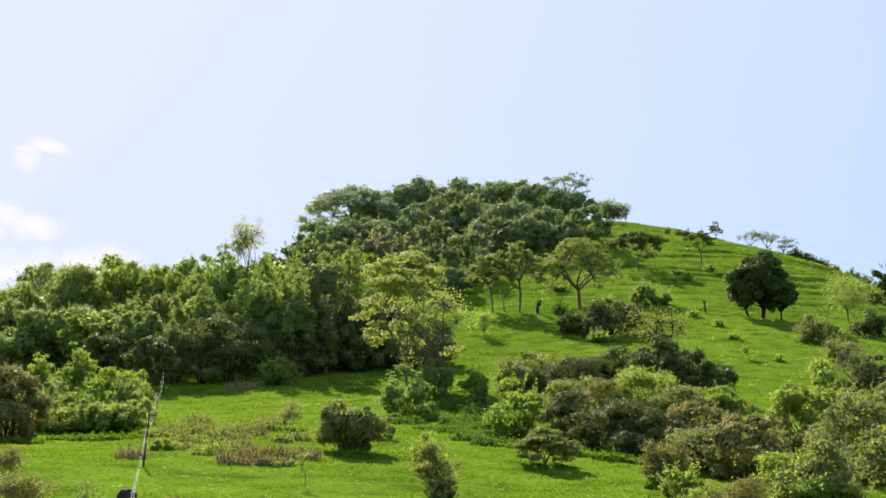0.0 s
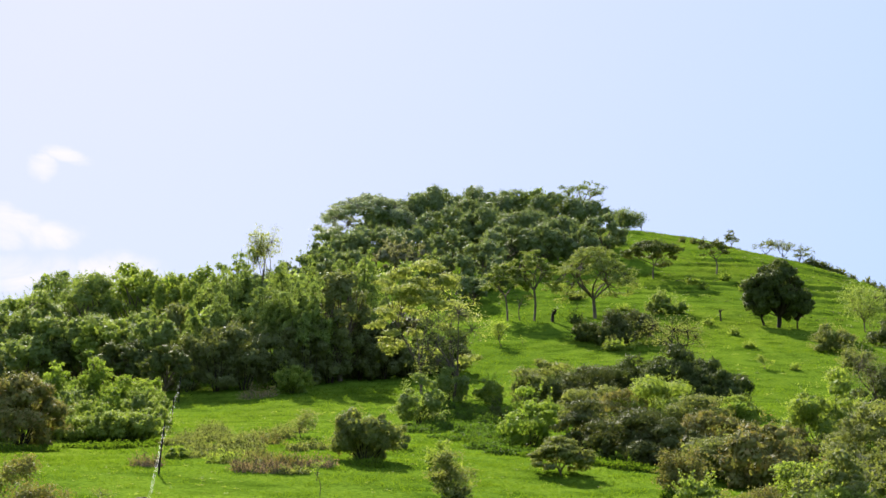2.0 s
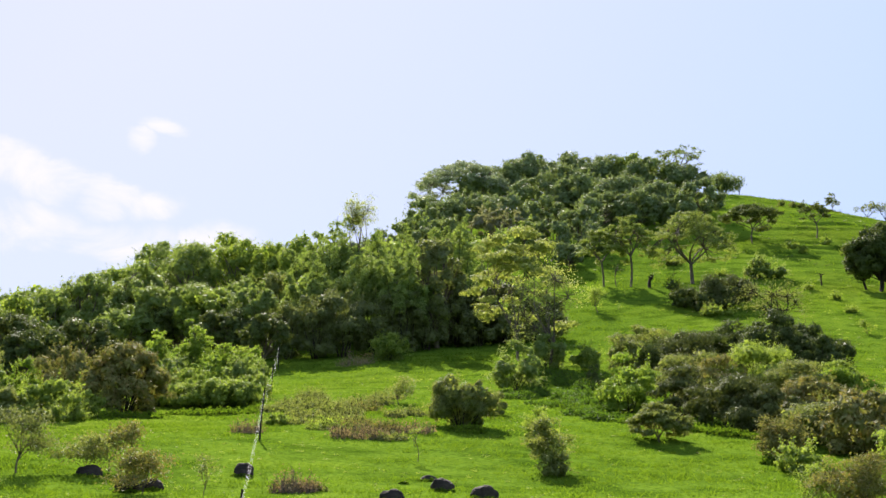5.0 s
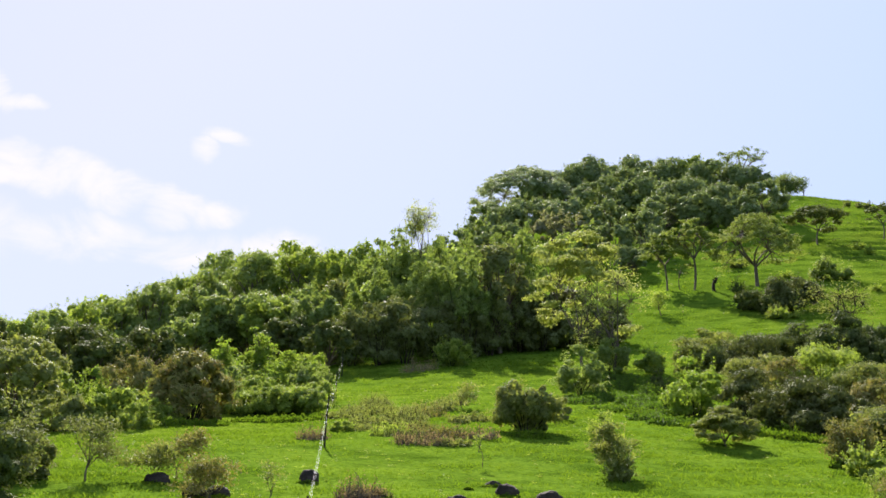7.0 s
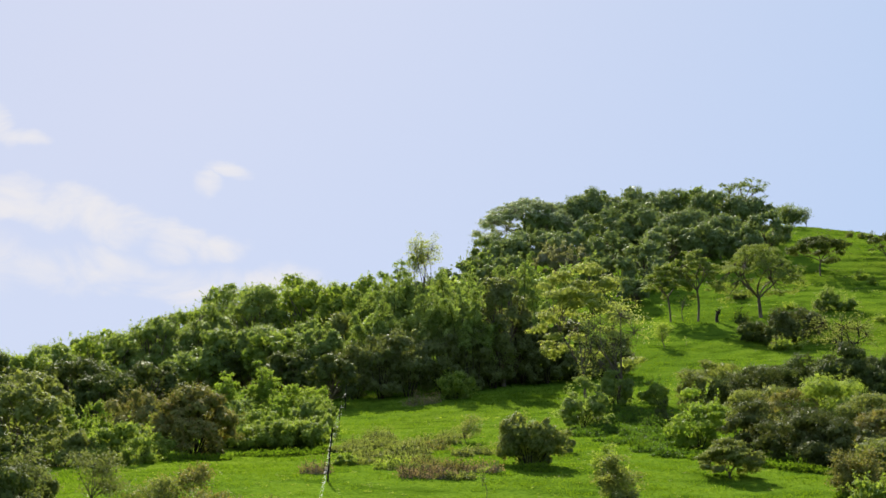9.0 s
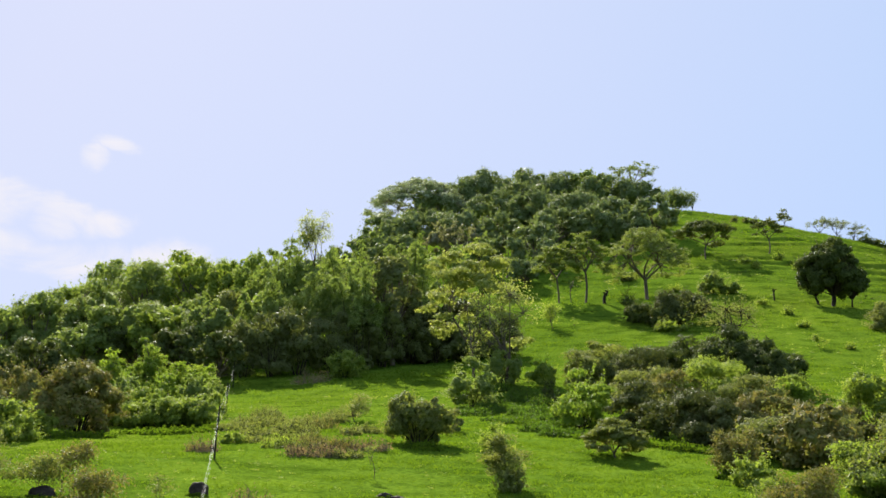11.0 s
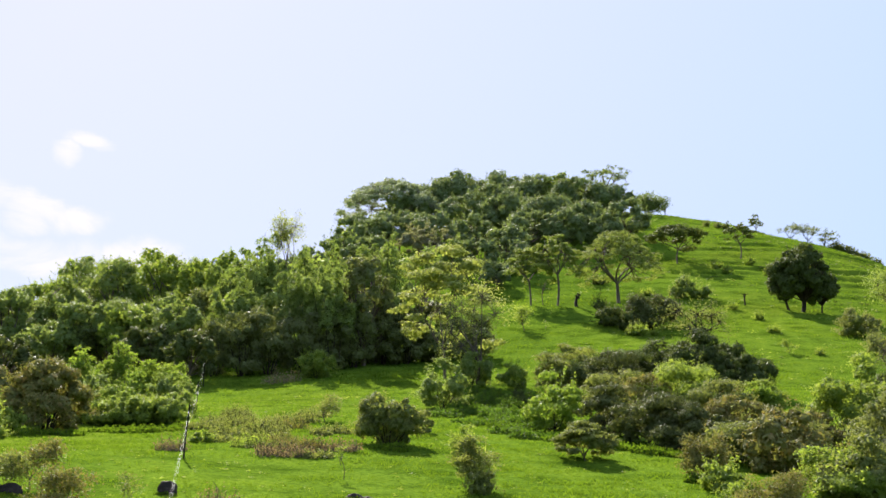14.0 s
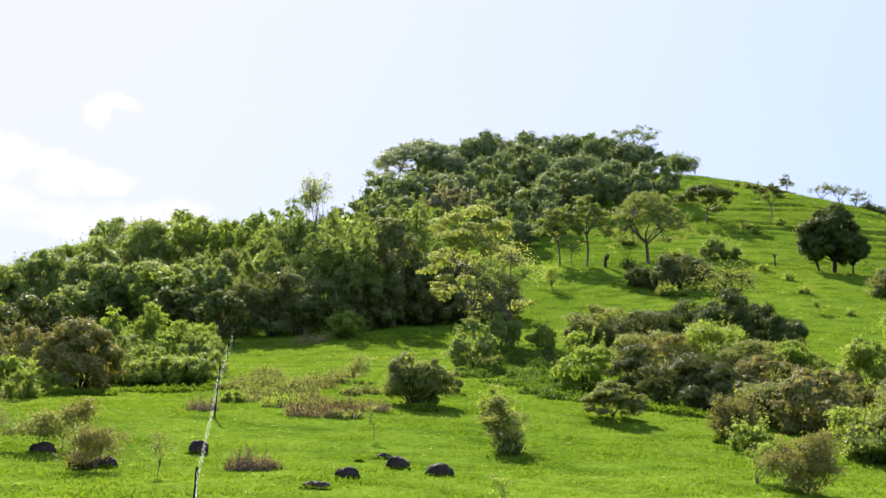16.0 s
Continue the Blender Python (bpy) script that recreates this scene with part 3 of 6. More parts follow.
def weeds(name, x, y, h, w, mat, seed, label, category="weeds", group="", leaf=0.1, stalks=120, per=9, deep=0.6, bark=None):
    """A low patch of upright stalks and ragged leaves, following the ground."""
    rng = np.random.default_rng(seed)
    R, stems, C, Nn = w * 0.5, [], [], []
    z0 = float(ground_z(x, y))
    for i in range(stalks):
        a, q = rng.uniform(0, 2 * np.pi), np.sqrt(rng.random())
        fx, fy = np.cos(a) * R * q, np.sin(a) * R * q * deep
        fz = float(ground_z(x + fx, y + fy)) - z0
        clump = 0.5 + 0.5 * np.sin(fx * 5.2 / max(R, 0.3) + seed) * np.sin(fy * 6.1 / max(R, 0.3) + seed * 1.7)
        hh = h * rng.uniform(0.5, 1.0) * (1 - 0.45 * q * q) * (0.22 + 0.85 * clump ** 1.4)
        tip = np.array([fx + rng.normal(0, 0.25) * hh, fy + rng.normal(0, 0.25) * hh, fz + hh])
        stems.append(limb(rng, (fx, fy, fz), tip, 0.012, 0.004, 0.2, 4))
        u = rng.uniform(0.1, 1, per)[:, None]
        C.append(np.array([fx, fy, fz]) * (1 - u) + tip * u + rng.normal(0, 0.1, (per, 3)) * h)
        Nn.append(unit(rng.normal(0, 1, (per, 3)) + np.array([0, 0, 0.4])))
    ob = thing(name, x, y, label, category, group)
    sv, sf = tubes(stems, 3)
    tagged(part("stalk_mass", sv, sf, bark or (BARK if mat is DEAD else CULM), ob), kind="stuff")
    lv, lf = leaves(rng, np.vstack(C), np.vstack(Nn), leaf, 0.45)
    part("foliage", lv, lf, mat, ob)
    return ob


def boulder(x, y, h, w, seed, label, turn=0.0, long=0.7):
    """A rounded, weathered stone half sunk in the grass."""
    rng = np.random.default_rng(seed)
    bm = bmesh.new()
    bmesh.ops.create_icosphere(bm, subdivisions=4, radius=1.0)
    off = Vector(rng.uniform(-20, 20, 3))
    for v in bm.verts:
        n = v.co.normalized()
        s = 1 + 0.17 * noise.noise(n * 1.1 + off) + 0.10 * noise.noise(n * 2.7 + off) + 0.035 * noise.noise(n * 8 + off)
        v.co = Vector((n.x * w * 0.52 * s, n.y * w * 0.5 * long * s, (n.z * 0.66 + 0.30) * h * s))
    for f in bm.faces:
        f.smooth = True
    me = bpy.data.meshes.new("boulder")
    bm.to_mesh(me)
    bm.free()
    me.materials.append(ROCK)
    ob = new("boulder", me)
    ob.matrix_world = pose(x, y, float(ground_z(x, y)) - 0.04, 0, 0, turn)
    return tagged(ob, label, "rock", "dark boulders in the pasture")


# ---------------------------------------------------------------- the ground: one sheet out to the horizon
def graded(lo, hi, fine_lo, fine_hi, step, grow=1.16):
    """Grid lines: even in the middle, growing outwards."""
    mid = list(np.arange(fine_lo, fine_hi + step * 0.5, step))
    s, v, right = step, mid[-1], []
    while v < hi:
        s *= grow
        v += s
        right.append(v)
    s, v, left = step, mid[0], []
    while v > lo:
        s *= grow
        v -= s
        left.append(v)
    return np.array(left[::-1] + mid + right)


gx = graded(-4000, 4000, -75, 110, 1.1)
gy = graded(-4000, 4200, 24, 300, 1.1)
gy = np.concatenate([gy[gy < 128], np.arange(128, 225, 0.42), gy[gy > 225]])
GX, GY = np.meshgrid(gx, gy)
GZ = ground_z(GX, GY)
nx, ny = len(gx), len(gy)
ii, jj = np.meshgrid(np.arange(ny - 1), np.arange(nx - 1), indexing="ij")
quad = np.stack([ii * nx + jj, ii * nx + jj + 1, (ii + 1) * nx + jj + 1, (ii + 1) * nx + jj], -1).reshape(-1, 4)
ground = new("ground", mesh_from("ground", np.stack([GX, GY, GZ], -1).reshape(-1, 3), quad, TURF, True))
tagged(ground, "bright green grassy hillside pasture with trodden steps", "ground", kind="structure")


def grass(name, n, x0, x1, y0, y1, tall, wide, blades, seed, label):
    """Tufts of grass blades strewn over a stretch of the slope."""
    rng = np.random.default_rng(seed)
    x, y = rng.uniform(x0, x1, n), y0 + (y1 - y0) * rng.random(n)
    keep = np.abs(x - 0.05 * y) < 0.47 * y + 3
    clump = np.sin(x * 0.9 + 2 * np.sin(y * 0.6)) * np.sin(y * 1.1 + 1.5 * np.sin(x * 0.7)) + 0.6 * np.sin(x * 0.21) * np.sin(y * 0.17 + 1)
    keep &= rng.random(n) < 0.78 + 0.25 * clump
    x, y, clump = x[keep], y[keep], clump[keep]
    n = len(x)
    x, y = np.repeat(x, blades), np.repeat(y, blades)
    ox, oy = rng.normal(0, wide, n * blades), rng.normal(0, wide, n * blades)
    x, y = x + ox, y + oy
    z = ground_z(x, y)
    s = np.repeat(rng.uniform(0.55, 1.3, n) * (1 + 0.3 * np.clip(clump, -1, 1)), blades) * rng.uniform(0.7, 1.2, n * blades) * tall
    a = rng.uniform(0, 2 * np.pi, n * blades)
    lean = rng.uniform(0.4, 1.1, n * blades)
    la = rng.uniform(0, 2 * np.pi, n * blades)
    b = s * 0.16
    V = np.empty((len(x), 3, 3))
    V[:, 0] = np.stack([x - np.cos(a) * b, y - np.sin(a) * b, z - 0.02], -1)
    V[:, 1] = np.stack([x + np.cos(a) * b, y + np.sin(a) * b, z - 0.02], -1)
    V[:, 2] = np.stack([x + np.cos(la) * lean * s, y + np.sin(la) * lean * s, z + s * 0.62], -1)
    ob = new(name, mesh_from(name, V.reshape(-1, 3), np.arange(3 * len(x)).reshape(-1, 3), BLADE))
    return tagged(ob, label, "grass", kind="stuff")


grass("pasture_grass", 118000, -28, 30, 20, 62, 0.10, 0.06, 4, 11, "short bright green tufted pasture grass")
grass("slope_grass", 110000, -50, 60, 62, 130, 0.15, 0.10, 3, 12, "short bright green tufted pasture grass")
grass("upper_slope_grass", 80000, -60, 115, 130, 290, 0.24, 0.2, 3, 13, "bright green grass on the upper slope")


def scatter(name, n, x0, x1, y0, y1, size, mat, seed, label, leaf, ledges=False):
    """Small leafy weeds strewn over the turf."""
    rng = np.random.default_rng(seed)
    x, y = rng.uniform(x0, x1, n), rng.uniform(y0, y1, n)
    clump = np.sin(x * 0.33 + 2 * np.sin(y * 0.16)) * np.sin(y * 0.29 + 1.5 * np.sin(x * 0.2))
    keep = (np.abs(x - 0.05 * y) < 0.47 * y + 3) & (rng.random(n) < 0.35 + 0.5 * clump)
    if ledges:
        z = ground_z(x, y)
        keep &= (np.sin(z * 3.0 + 1.3 * np.sin(x * 0.05 + 1) + 0.5 * np.sin(x * 0.21) + 0.25 * np.sin(x * 0.6) + 0.8) > 0.80) & (z > 36) & (np.sin(x * 0.9 + 3 * np.sin(z * 2.1)) + np.sin(x * 0.31 + z) > 0.2)
    x, y = x[keep], y[keep]
    s = size * rng.lognormal(0, 0.45, len(x))
    per = 16
    C = np.repeat(np.stack([x, y, ground_z(x, y)], -1), per, 0)
    d = unit(rng.normal(0, 1, (len(C), 3)))
    d[:, 2] = np.abs(d[:, 2])
    C = C + d * (np.repeat(s, per) * rng.uniform(0.3, 1.0, len(C)))[:, None] * np.array([1.3, 1.3, 0.7])
    v, f = leaves(rng, C, unit(d + np.array([0, 0, 0.3])), leaf, 0.5)
    return tagged(new(name, mesh_from(name, v, f, mat)), label, "weeds", kind="stuff")


scatter("pasture_weeds", 2600, -26, 30, 27, 75, 0.10, MID, 31, "small green weeds scattered through the pasture", 0.06)
scatter("slope_weeds", 1500, -45, 60, 75, 150, 0.22, MID, 32, "small green weeds scattered on the slope", 0.13)
scatter("upper_slope_weeds", 1500, -10, 110, 135, 265, 0.34, FOREST, 33, "dark weeds and low shrubs dotting the upper slope", 0.22)
# rank grass on the steps; its dark leaves also draw the steps' shadow lines
scatter("ledge_shade_weeds", 30000, 18, 115, 145, 262, 0.34, DARK, 34, "rows of rank grass, coloured dark for the shadow lines of the trodden steps", 0.17, True)

# ---------------------------------------------------------------- boulders
boulder(-8.01, 35.92, 0.36, 0.53, 101, "dark rounded boulder in the grass under the fence wires", long=0.8)
boulder(-3.97, 28.93, 0.21, 0.59, 102, "low dark boulder sunk in the pasture grass", turn=-12, long=0.6)
boulder(-3.62, 31.39, 0.31, 0.53, 103, "dark rounded boulder in the pasture grass", long=0.8)
boulder(-2.76, 34.59, 0.36, 0.55, 104, "dark rounded boulder with a lower stone beside it", long=0.8)
boulder(-3.35, 37.05, 0.19, 0.46, 105, "low dark stone behind a larger boulder")
boulder(-1.67, 33.06, 0.36, 0.62, 106, "dark boulder with a lighter scuffed face", long=0.8)
boulder(-3.86, 35.99, 0.10, 0.24, 107, "small dark stone in the grass")
boulder(-9.88, 32.11, 0.39, 0.56, 108, "dark boulder under a russet bush")
boulder(-9.44, 32.56, 0.33, 0.56, 109, "dark boulder half hidden by a russet bush")
boulder(-11.68, 34.79, 0.33, 0.66, 110, "grey boulder at the foot of a thin bush")

weeds("grass_tuft", -8.01, 35.73, 0.13, 0.58, BLADE, 540, "grass growing up round a dark boulder", category='grass', leaf=0.07, stalks=70, per=6, deep=0.3, group='grass at the boulders')
weeds("grass_tuft", -3.97, 28.72, 0.13, 0.65, BLADE, 130, "grass growing up round a dark boulder", category='grass', leaf=0.07, stalks=70, per=6, deep=0.3, group='grass at the boulders')
weeds("grass_tuft", -3.62, 31.2, 0.13, 0.58, BLADE, 157, "grass growing up round a dark boulder", category='grass', leaf=0.07, stalks=70, per=6, deep=0.3, group='grass at the boulders')
weeds("grass_tuft", -2.76, 34.39, 0.13, 0.61, BLADE, 323, "grass growing up round a dark boulder", category='grass', leaf=0.07, stalks=70, per=6, deep=0.3, group='grass at the boulders')
weeds("grass_tuft", -3.35, 36.88, 0.13, 0.51, BLADE, 289, "grass growing up round a dark boulder", category='grass', leaf=0.07, stalks=70, per=6, deep=0.3, group='grass at the boulders')
weeds("grass_tuft", -1.67, 32.84, 0.13, 0.68, BLADE, 440, "grass growing up round a dark boulder", category='grass', leaf=0.07, stalks=70, per=6, deep=0.3, group='grass at the boulders')
weeds("grass_tuft", -3.86, 35.9, 0.13, 0.26, BLADE, 205, "grass growing up round a dark boulder", category='grass', leaf=0.07, stalks=70, per=6, deep=0.3, group='grass at the boulders')
weeds("grass_tuft", -9.88, 31.91, 0.13, 0.62, BLADE, 850, "grass growing up round a dark boulder", category='grass', leaf=0.07, stalks=70, per=6, deep=0.3, group='grass at the boulders')
weeds("grass_tuft", -9.44, 32.36, 0.13, 0.62, BLADE, 785, "grass growing up round a dark boulder", category='grass', leaf=0.07, stalks=70, per=6, deep=0.3, group='grass at the boulders')
weeds("grass_tuft", -11.68, 34.55, 0.13, 0.73, BLADE, 1041, "grass growing up round a dark boulder", category='grass', leaf=0.07, stalks=70, per=6, deep=0.3, group='grass at the boulders')

# ---------------------------------------------------------------- bushes in the lower pasture
shrub("round_bush", -3.4, 51.2, 1.72, 2.50, OLIVE, 2273, "rounded olive bush with a rust-tinged top in the pasture", lobes=44, size=0.27, leaf=0.08)
shrub("leaning_bush", -2.5, 59.0, 1.01, 1.06, OLIVE, 782, "small olive bush leaning beside a rounded bush", lobes=14, size=0.3, leaf=0.075)
sparse("tall_bush", -0.1, 40.1, 1.61, 1.30, OLIVE, 8285, "ragged olive bush in the pasture", leaf=0.085, tufts=80, per=44, category='bush', trunk=0.06, low=0.1, tuft=0.26, heart=0.6, crown='foliage')
shrub("low_bush", 0.0, 39.3, 0.91, 1.02, OLIVE, 5369, "dense olive bush at the foot of a taller one", lobes=12, size=0.32, leaf=0.075)
sparse("green_bush", -0.5, 45.8, 1.48, 1.12, MID, 1586, "light green ragged bush behind an olive bush", leaf=0.08, tufts=60, per=40, category='bush', trunk=0.06, low=0.08, tuft=0.26, heart=0.62, crown='foliage')
sparse("sapling", -0.2, 26.2, 0.72, 0.42, MID, 5817, "small leafy sapling in the grass", leaf=0.06, tufts=26, category='sapling', trunk=0.1, low=0.1)
umbrella("small_tree", 3.7, 49.9, 1.42, 2.15, OLIVE, 7845, "small spreading tree with a low flat olive crown", leaf=0.07, pads=60, trunk=0.1, depth=1.0, cover=0.95, pad=0.27, dome=0.55, solid=0.55, girth=0.025)
sparse("russet_bush", -11.5, 35.8, 1.37, 1.60, RUSSET, 1861, "thin russet-topped bush with bare stems", leaf=0.075, tufts=70, per=40, category='bush', trunk=0.25, low=0.3, tuft=0.3, crown='foliage')
sparse("thin_bush", -11.9, 35.0, 1.04, 1.50, OLIVE, 5782, "thin olive bush over a grey boulder", leaf=0.075, tufts=60, per=36, category='bush', trunk=0.2, low=0.25, tuft=0.3, crown='foliage')
sparse("russet_bush", -9.4, 31.5, 1.09, 1.44, RUSSET, 7940, "flat-topped russet bush over dark boulders", leaf=0.075, tufts=80, per=42, category='bush', trunk=0.15, low=0.3, tuft=0.3, crown='foliage')
sparse("sapling", -7.6, 30.4, 1.08, 0.62, OLIVE, 6741, "thin young tree with few leaves in the grass", leaf=0.06, tufts=44, per=9, category='sapling', trunk=0.35, girth=0.009)
sparse("sapling", -4.1, 41.2, 1.12, 0.44, MID, 8008, "thin pale sapling leaning in the grass", leaf=0.06, tufts=14, per=12, category='sapling', trunk=0.5, girth=0.008)
sparse("sapling", -7.2, 64.7, 1.36, 1.49, OLIVE, 3851, "small leafy sapling in the pasture", leaf=0.1, tufts=44, per=30, category='sapling', trunk=0.25)
weeds("dead_brush", -6.1, 32.8, 0.74, 1.16, DEAD, 3090, "heap of dry brown brush in the grass", leaf=0.06, stalks=220, per=7)
weeds("weed_patch", -5.7, 33.1, 0.46, 0.68, OLIVE, 7356, "green weeds beside a heap of dry brush", leaf=0.07, stalks=60)
weeds("dead_brush", -6.5, 46.1, 0.74, 2.29, DEAD, 5760, "broad patch of dry pinkish-brown brush", leaf=0.07, stalks=240, per=6)
weeds("weed_patch", -5.5, 45.9, 0.48, 1.31, OLIVE, 2241, "green weeds among dry brush", leaf=0.09, stalks=110, per=9, deep=0.9)
weeds("weed_patch", -7.3, 48.2, 0.43, 1.59, OLIVE, 3600, "green weeds among dry brush", leaf=0.09, stalks=110, per=9, deep=0.9)
weeds("dead_brush", -5.0, 47.8, 0.71, 1.79, DEAD, 151, "patch of dry brown brush beside a rounded bush", leaf=0.07, stalks=190, per=6)
weeds("dead_brush", -10.4, 46.8, 0.86, 1.12, DEAD, 3860, "dry brown bush at the fence line", leaf=0.07, stalks=120, per=7)
weeds("weed_patch", -11.1, 57.3, 0.79, 1.43, OLIVE, 4744, "ragged tall weeds in the pasture", leaf=0.1, stalks=70, per=12, group='weeds in the pasture')
weeds("weed_patch", -10.4, 58.9, 0.72, 1.22, OLIVE, 6004, "ragged tall weeds in the pasture", leaf=0.1, stalks=70, per=12, group='weeds in the pasture')
weeds("weed_patch", -9.1, 56.0, 0.85, 1.39, OLIVE, 3954, "ragged tall weeds in the pasture", leaf=0.1, stalks=70, per=12, group='weeds in the pasture')
weeds("weed_patch", -9.2, 62.3, 0.80, 1.28, OLIVE, 935, "ragged tall weeds in the pasture", leaf=0.1, stalks=70, per=12, group='weeds in the pasture')
weeds("weed_patch", -7.8, 58.2, 0.79, 1.44, RUSSET, 6679, "ragged tall weeds in the pasture", leaf=0.1, stalks=70, per=12, group='weeds in the pasture')
weeds("weed_patch", -7.9, 63.9, 0.56, 1.05, OLIVE, 2327, "ragged tall weeds in the pasture", leaf=0.1, stalks=70, per=12, group='weeds in the pasture')
weeds("weed_patch", -9.4, 51.4, 0.60, 1.27, OLIVE, 9098, "ragged tall weeds in the pasture", leaf=0.1, stalks=70, per=12, group='weeds in the pasture')
weeds("weed_patch", -8.0, 48.6, 0.71, 1.40, MID, 8414, "ragged tall weeds in the pasture", leaf=0.1, stalks=70, per=12, group='weeds in the pasture')
weeds("weed_patch", -7.7, 52.7, 0.59, 1.08, OLIVE, 8266, "ragged tall weeds in the pasture", leaf=0.1, stalks=70, per=12, group='weeds in the pasture')
weeds("weed_patch", -12.0, 57.8, 0.52, 0.72, OLIVE, 7626, "ragged tall weeds in the pasture", leaf=0.1, stalks=70, per=12, group='weeds in the pasture')
weeds("weed_patch", -10.0, 54.8, 0.60, 1.57, OLIVE, 474, "ragged tall weeds in the pasture", leaf=0.085, stalks=150, per=12, deep=0.9, group='weeds in the pasture')
weeds("weed_patch", -10.8, 63.6, 0.74, 2.07, OLIVE, 429, "ragged tall weeds in the pasture", leaf=0.085, stalks=150, per=12, deep=0.9, group='weeds in the pasture')
weeds("weed_patch", -8.6, 56.0, 0.89, 1.82, OLIVE, 269, "ragged tall weeds in the pasture", leaf=0.085, stalks=150, per=12, deep=0.9, group='weeds in the pasture')
weeds("weed_patch", -8.9, 64.8, 0.60, 2.1, OLIVE, 160, "ragged tall weeds in the pasture", leaf=0.085, stalks=150, per=12, deep=0.9, group='weeds in the pasture')
weeds("weed_patch", -8.4, 69.2, 0.74, 1.96, OLIVE, 180, "ragged tall weeds in the pasture", leaf=0.085, stalks=150, per=12, deep=0.9, group='weeds in the pasture')
weeds("weed_patch", -8.1, 51.4, 0.89, 1.25, OLIVE, 282, "ragged tall weeds in the pasture", leaf=0.085, stalks=150, per=12, deep=0.9, group='weeds in the pasture')
weeds("weed_patch", -7.0, 49.0, 0.60, 1.2, RUSSET, 180, "ragged tall weeds in the pasture", leaf=0.085, stalks=150, per=12, deep=0.9, group='weeds in the pasture')
weeds("weed_patch", -6.0, 47.8, 0.74, 1.36, RUSSET, 130, "ragged tall weeds in the pasture", leaf=0.085, stalks=150, per=12, deep=0.9, group='weeds in the pasture')
weeds("weed_patch", -12.3, 70.1, 0.89, 1.72, OLIVE, 514, "ragged tall weeds in the pasture", leaf=0.085, stalks=150, per=12, deep=0.9, group='weeds in the pasture')
weeds("weed_patch", -5.9, 56.9, 0.60, 1.38, OLIVE, 297, "ragged tall weeds in the pasture", leaf=0.085, stalks=150, per=12, deep=0.9, group='weeds in the pasture')
weeds("weed_patch", -11.6, 60.3, 0.74, 1.24, OLIVE, 590, "ragged tall weeds in the pasture", leaf=0.085, stalks=150, per=12, deep=0.9, group='weeds in the pasture')
weeds("weed_patch", -6.4, 55.4, 0.53, 0.91, OLIVE, 5137, "ragged tall weeds in the pasture", leaf=0.1, stalks=70, per=12, group='weeds in the pasture')
shrub("low_bush", -10.2, 51.3, 0.46, 1.32, MID, 3956, "low dark green bush by the fence", lobes=9, leaf=0.08)

# ---------------------------------------------------------------- bushes along the fence and the forest's edge
shrub("dome_bush", -17.6, 56.1, 2.78, 3.51, RUSSET, 1432, "large domed bush with a rust-brown top", lobes=80, size=0.2, leaf=0.08, even=True)
shrub("dome_bush", -28.6, 79.0, 2.44, 3.09, RUSSET, 6695, "domed rust-brown bush behind green bushes", lobes=20, size=0.3, leaf=0.11)
shrub("green_bush", -19.2, 52.9, 1.50, 1.95, MID, 5259, "fresh green bush at the edge of the pasture", lobes=14, leaf=0.1)
shrub("green_bush", -20.1, 59.0, 1.63, 1.27, MID, 3847, "light green bush beside a domed russet bush", lobes=10, leaf=0.1)
shrub("green_bush", -17.6, 62.9, 1.29, 2.24, MID, 1551, "light green feathery bush at the forest's edge", lobes=26, leaf=0.07, size=0.22, low=0.05)
shrub("green_bush", -16.2, 62.1, 1.37, 2.36, MID, 8878, "light green feathery bush at the forest's edge", lobes=26, leaf=0.07, size=0.22, low=0.05)
shrub("green_bush", -14.7, 61.1, 1.26, 2.46, MID, 605, "light green feathery bush at the forest's edge", lobes=26, leaf=0.07, size=0.22, low=0.05)
shrub("green_bush", -13.8, 61.5, 1.09, 1.85, MID, 2937, "light green feathery bush at the forest's edge", lobes=26, leaf=0.07, size=0.22, low=0.05)
shrub("green_bush", -18.9, 65.0, 1.10, 1.66, MID, 1153, "light green feathery bush at the forest's edge", lobes=26, leaf=0.07, size=0.22, low=0.05)
shrub("green_bush", -17.7, 62.7, 1.23, 2.66, MID, 4636, "light green feathery bush at the forest's edge", lobes=26, leaf=0.07, size=0.22, low=0.05)
shrub("green_bush", -15.8, 61.6, 1.17, 2.86, MID, 2328, "light green feathery bush at the forest's edge", lobes=26, leaf=0.07, size=0.22, low=0.05)
shrub("green_bush", -14.4, 62.1, 1.17, 2.60, MID, 312, "light green feathery bush at the forest's edge", lobes=26, leaf=0.07, size=0.22, low=0.05)
shrub("green_bush", -15.0, 69.1, 1.21, 1.73, MID, 4268, "light green feathery bush at the forest's edge", lobes=26, leaf=0.07, size=0.22, low=0.05)
shrub("green_bush", -18.3, 53.6, 0.95, 1.73, MID, 7498, "light green feathery bush at the forest's edge", lobes=26, leaf=0.07, size=0.22, low=0.05)
shrub("green_bush", -18.1, 50.8, 0.97, 1.54, MID, 7329, "light green feathery bush at the forest's edge", lobes=26, leaf=0.07, size=0.22, low=0.05)
shrub("green_bush", -19.6, 65.3, 1.29, 1.67, MID, 2046, "light green feathery bush at the forest's edge", lobes=26, leaf=0.07, size=0.22, low=0.05)
shrub("green_bush", -19.8, 73.2, 1.33, 2.48, MID, 5154, "light green feathery bush at the forest's edge", lobes=26, leaf=0.07, size=0.22, low=0.05)
sparse("bright_shrub", -25.6, 87.3, 3.58, 1.94, BRIGHT, 1944, "bright green leafy shrub lit by the sun", leaf=0.14, tufts=110, per=34, category='bush', trunk=0.08, low=0.1, tuft=0.2, heart=0.6, crown='foliage')
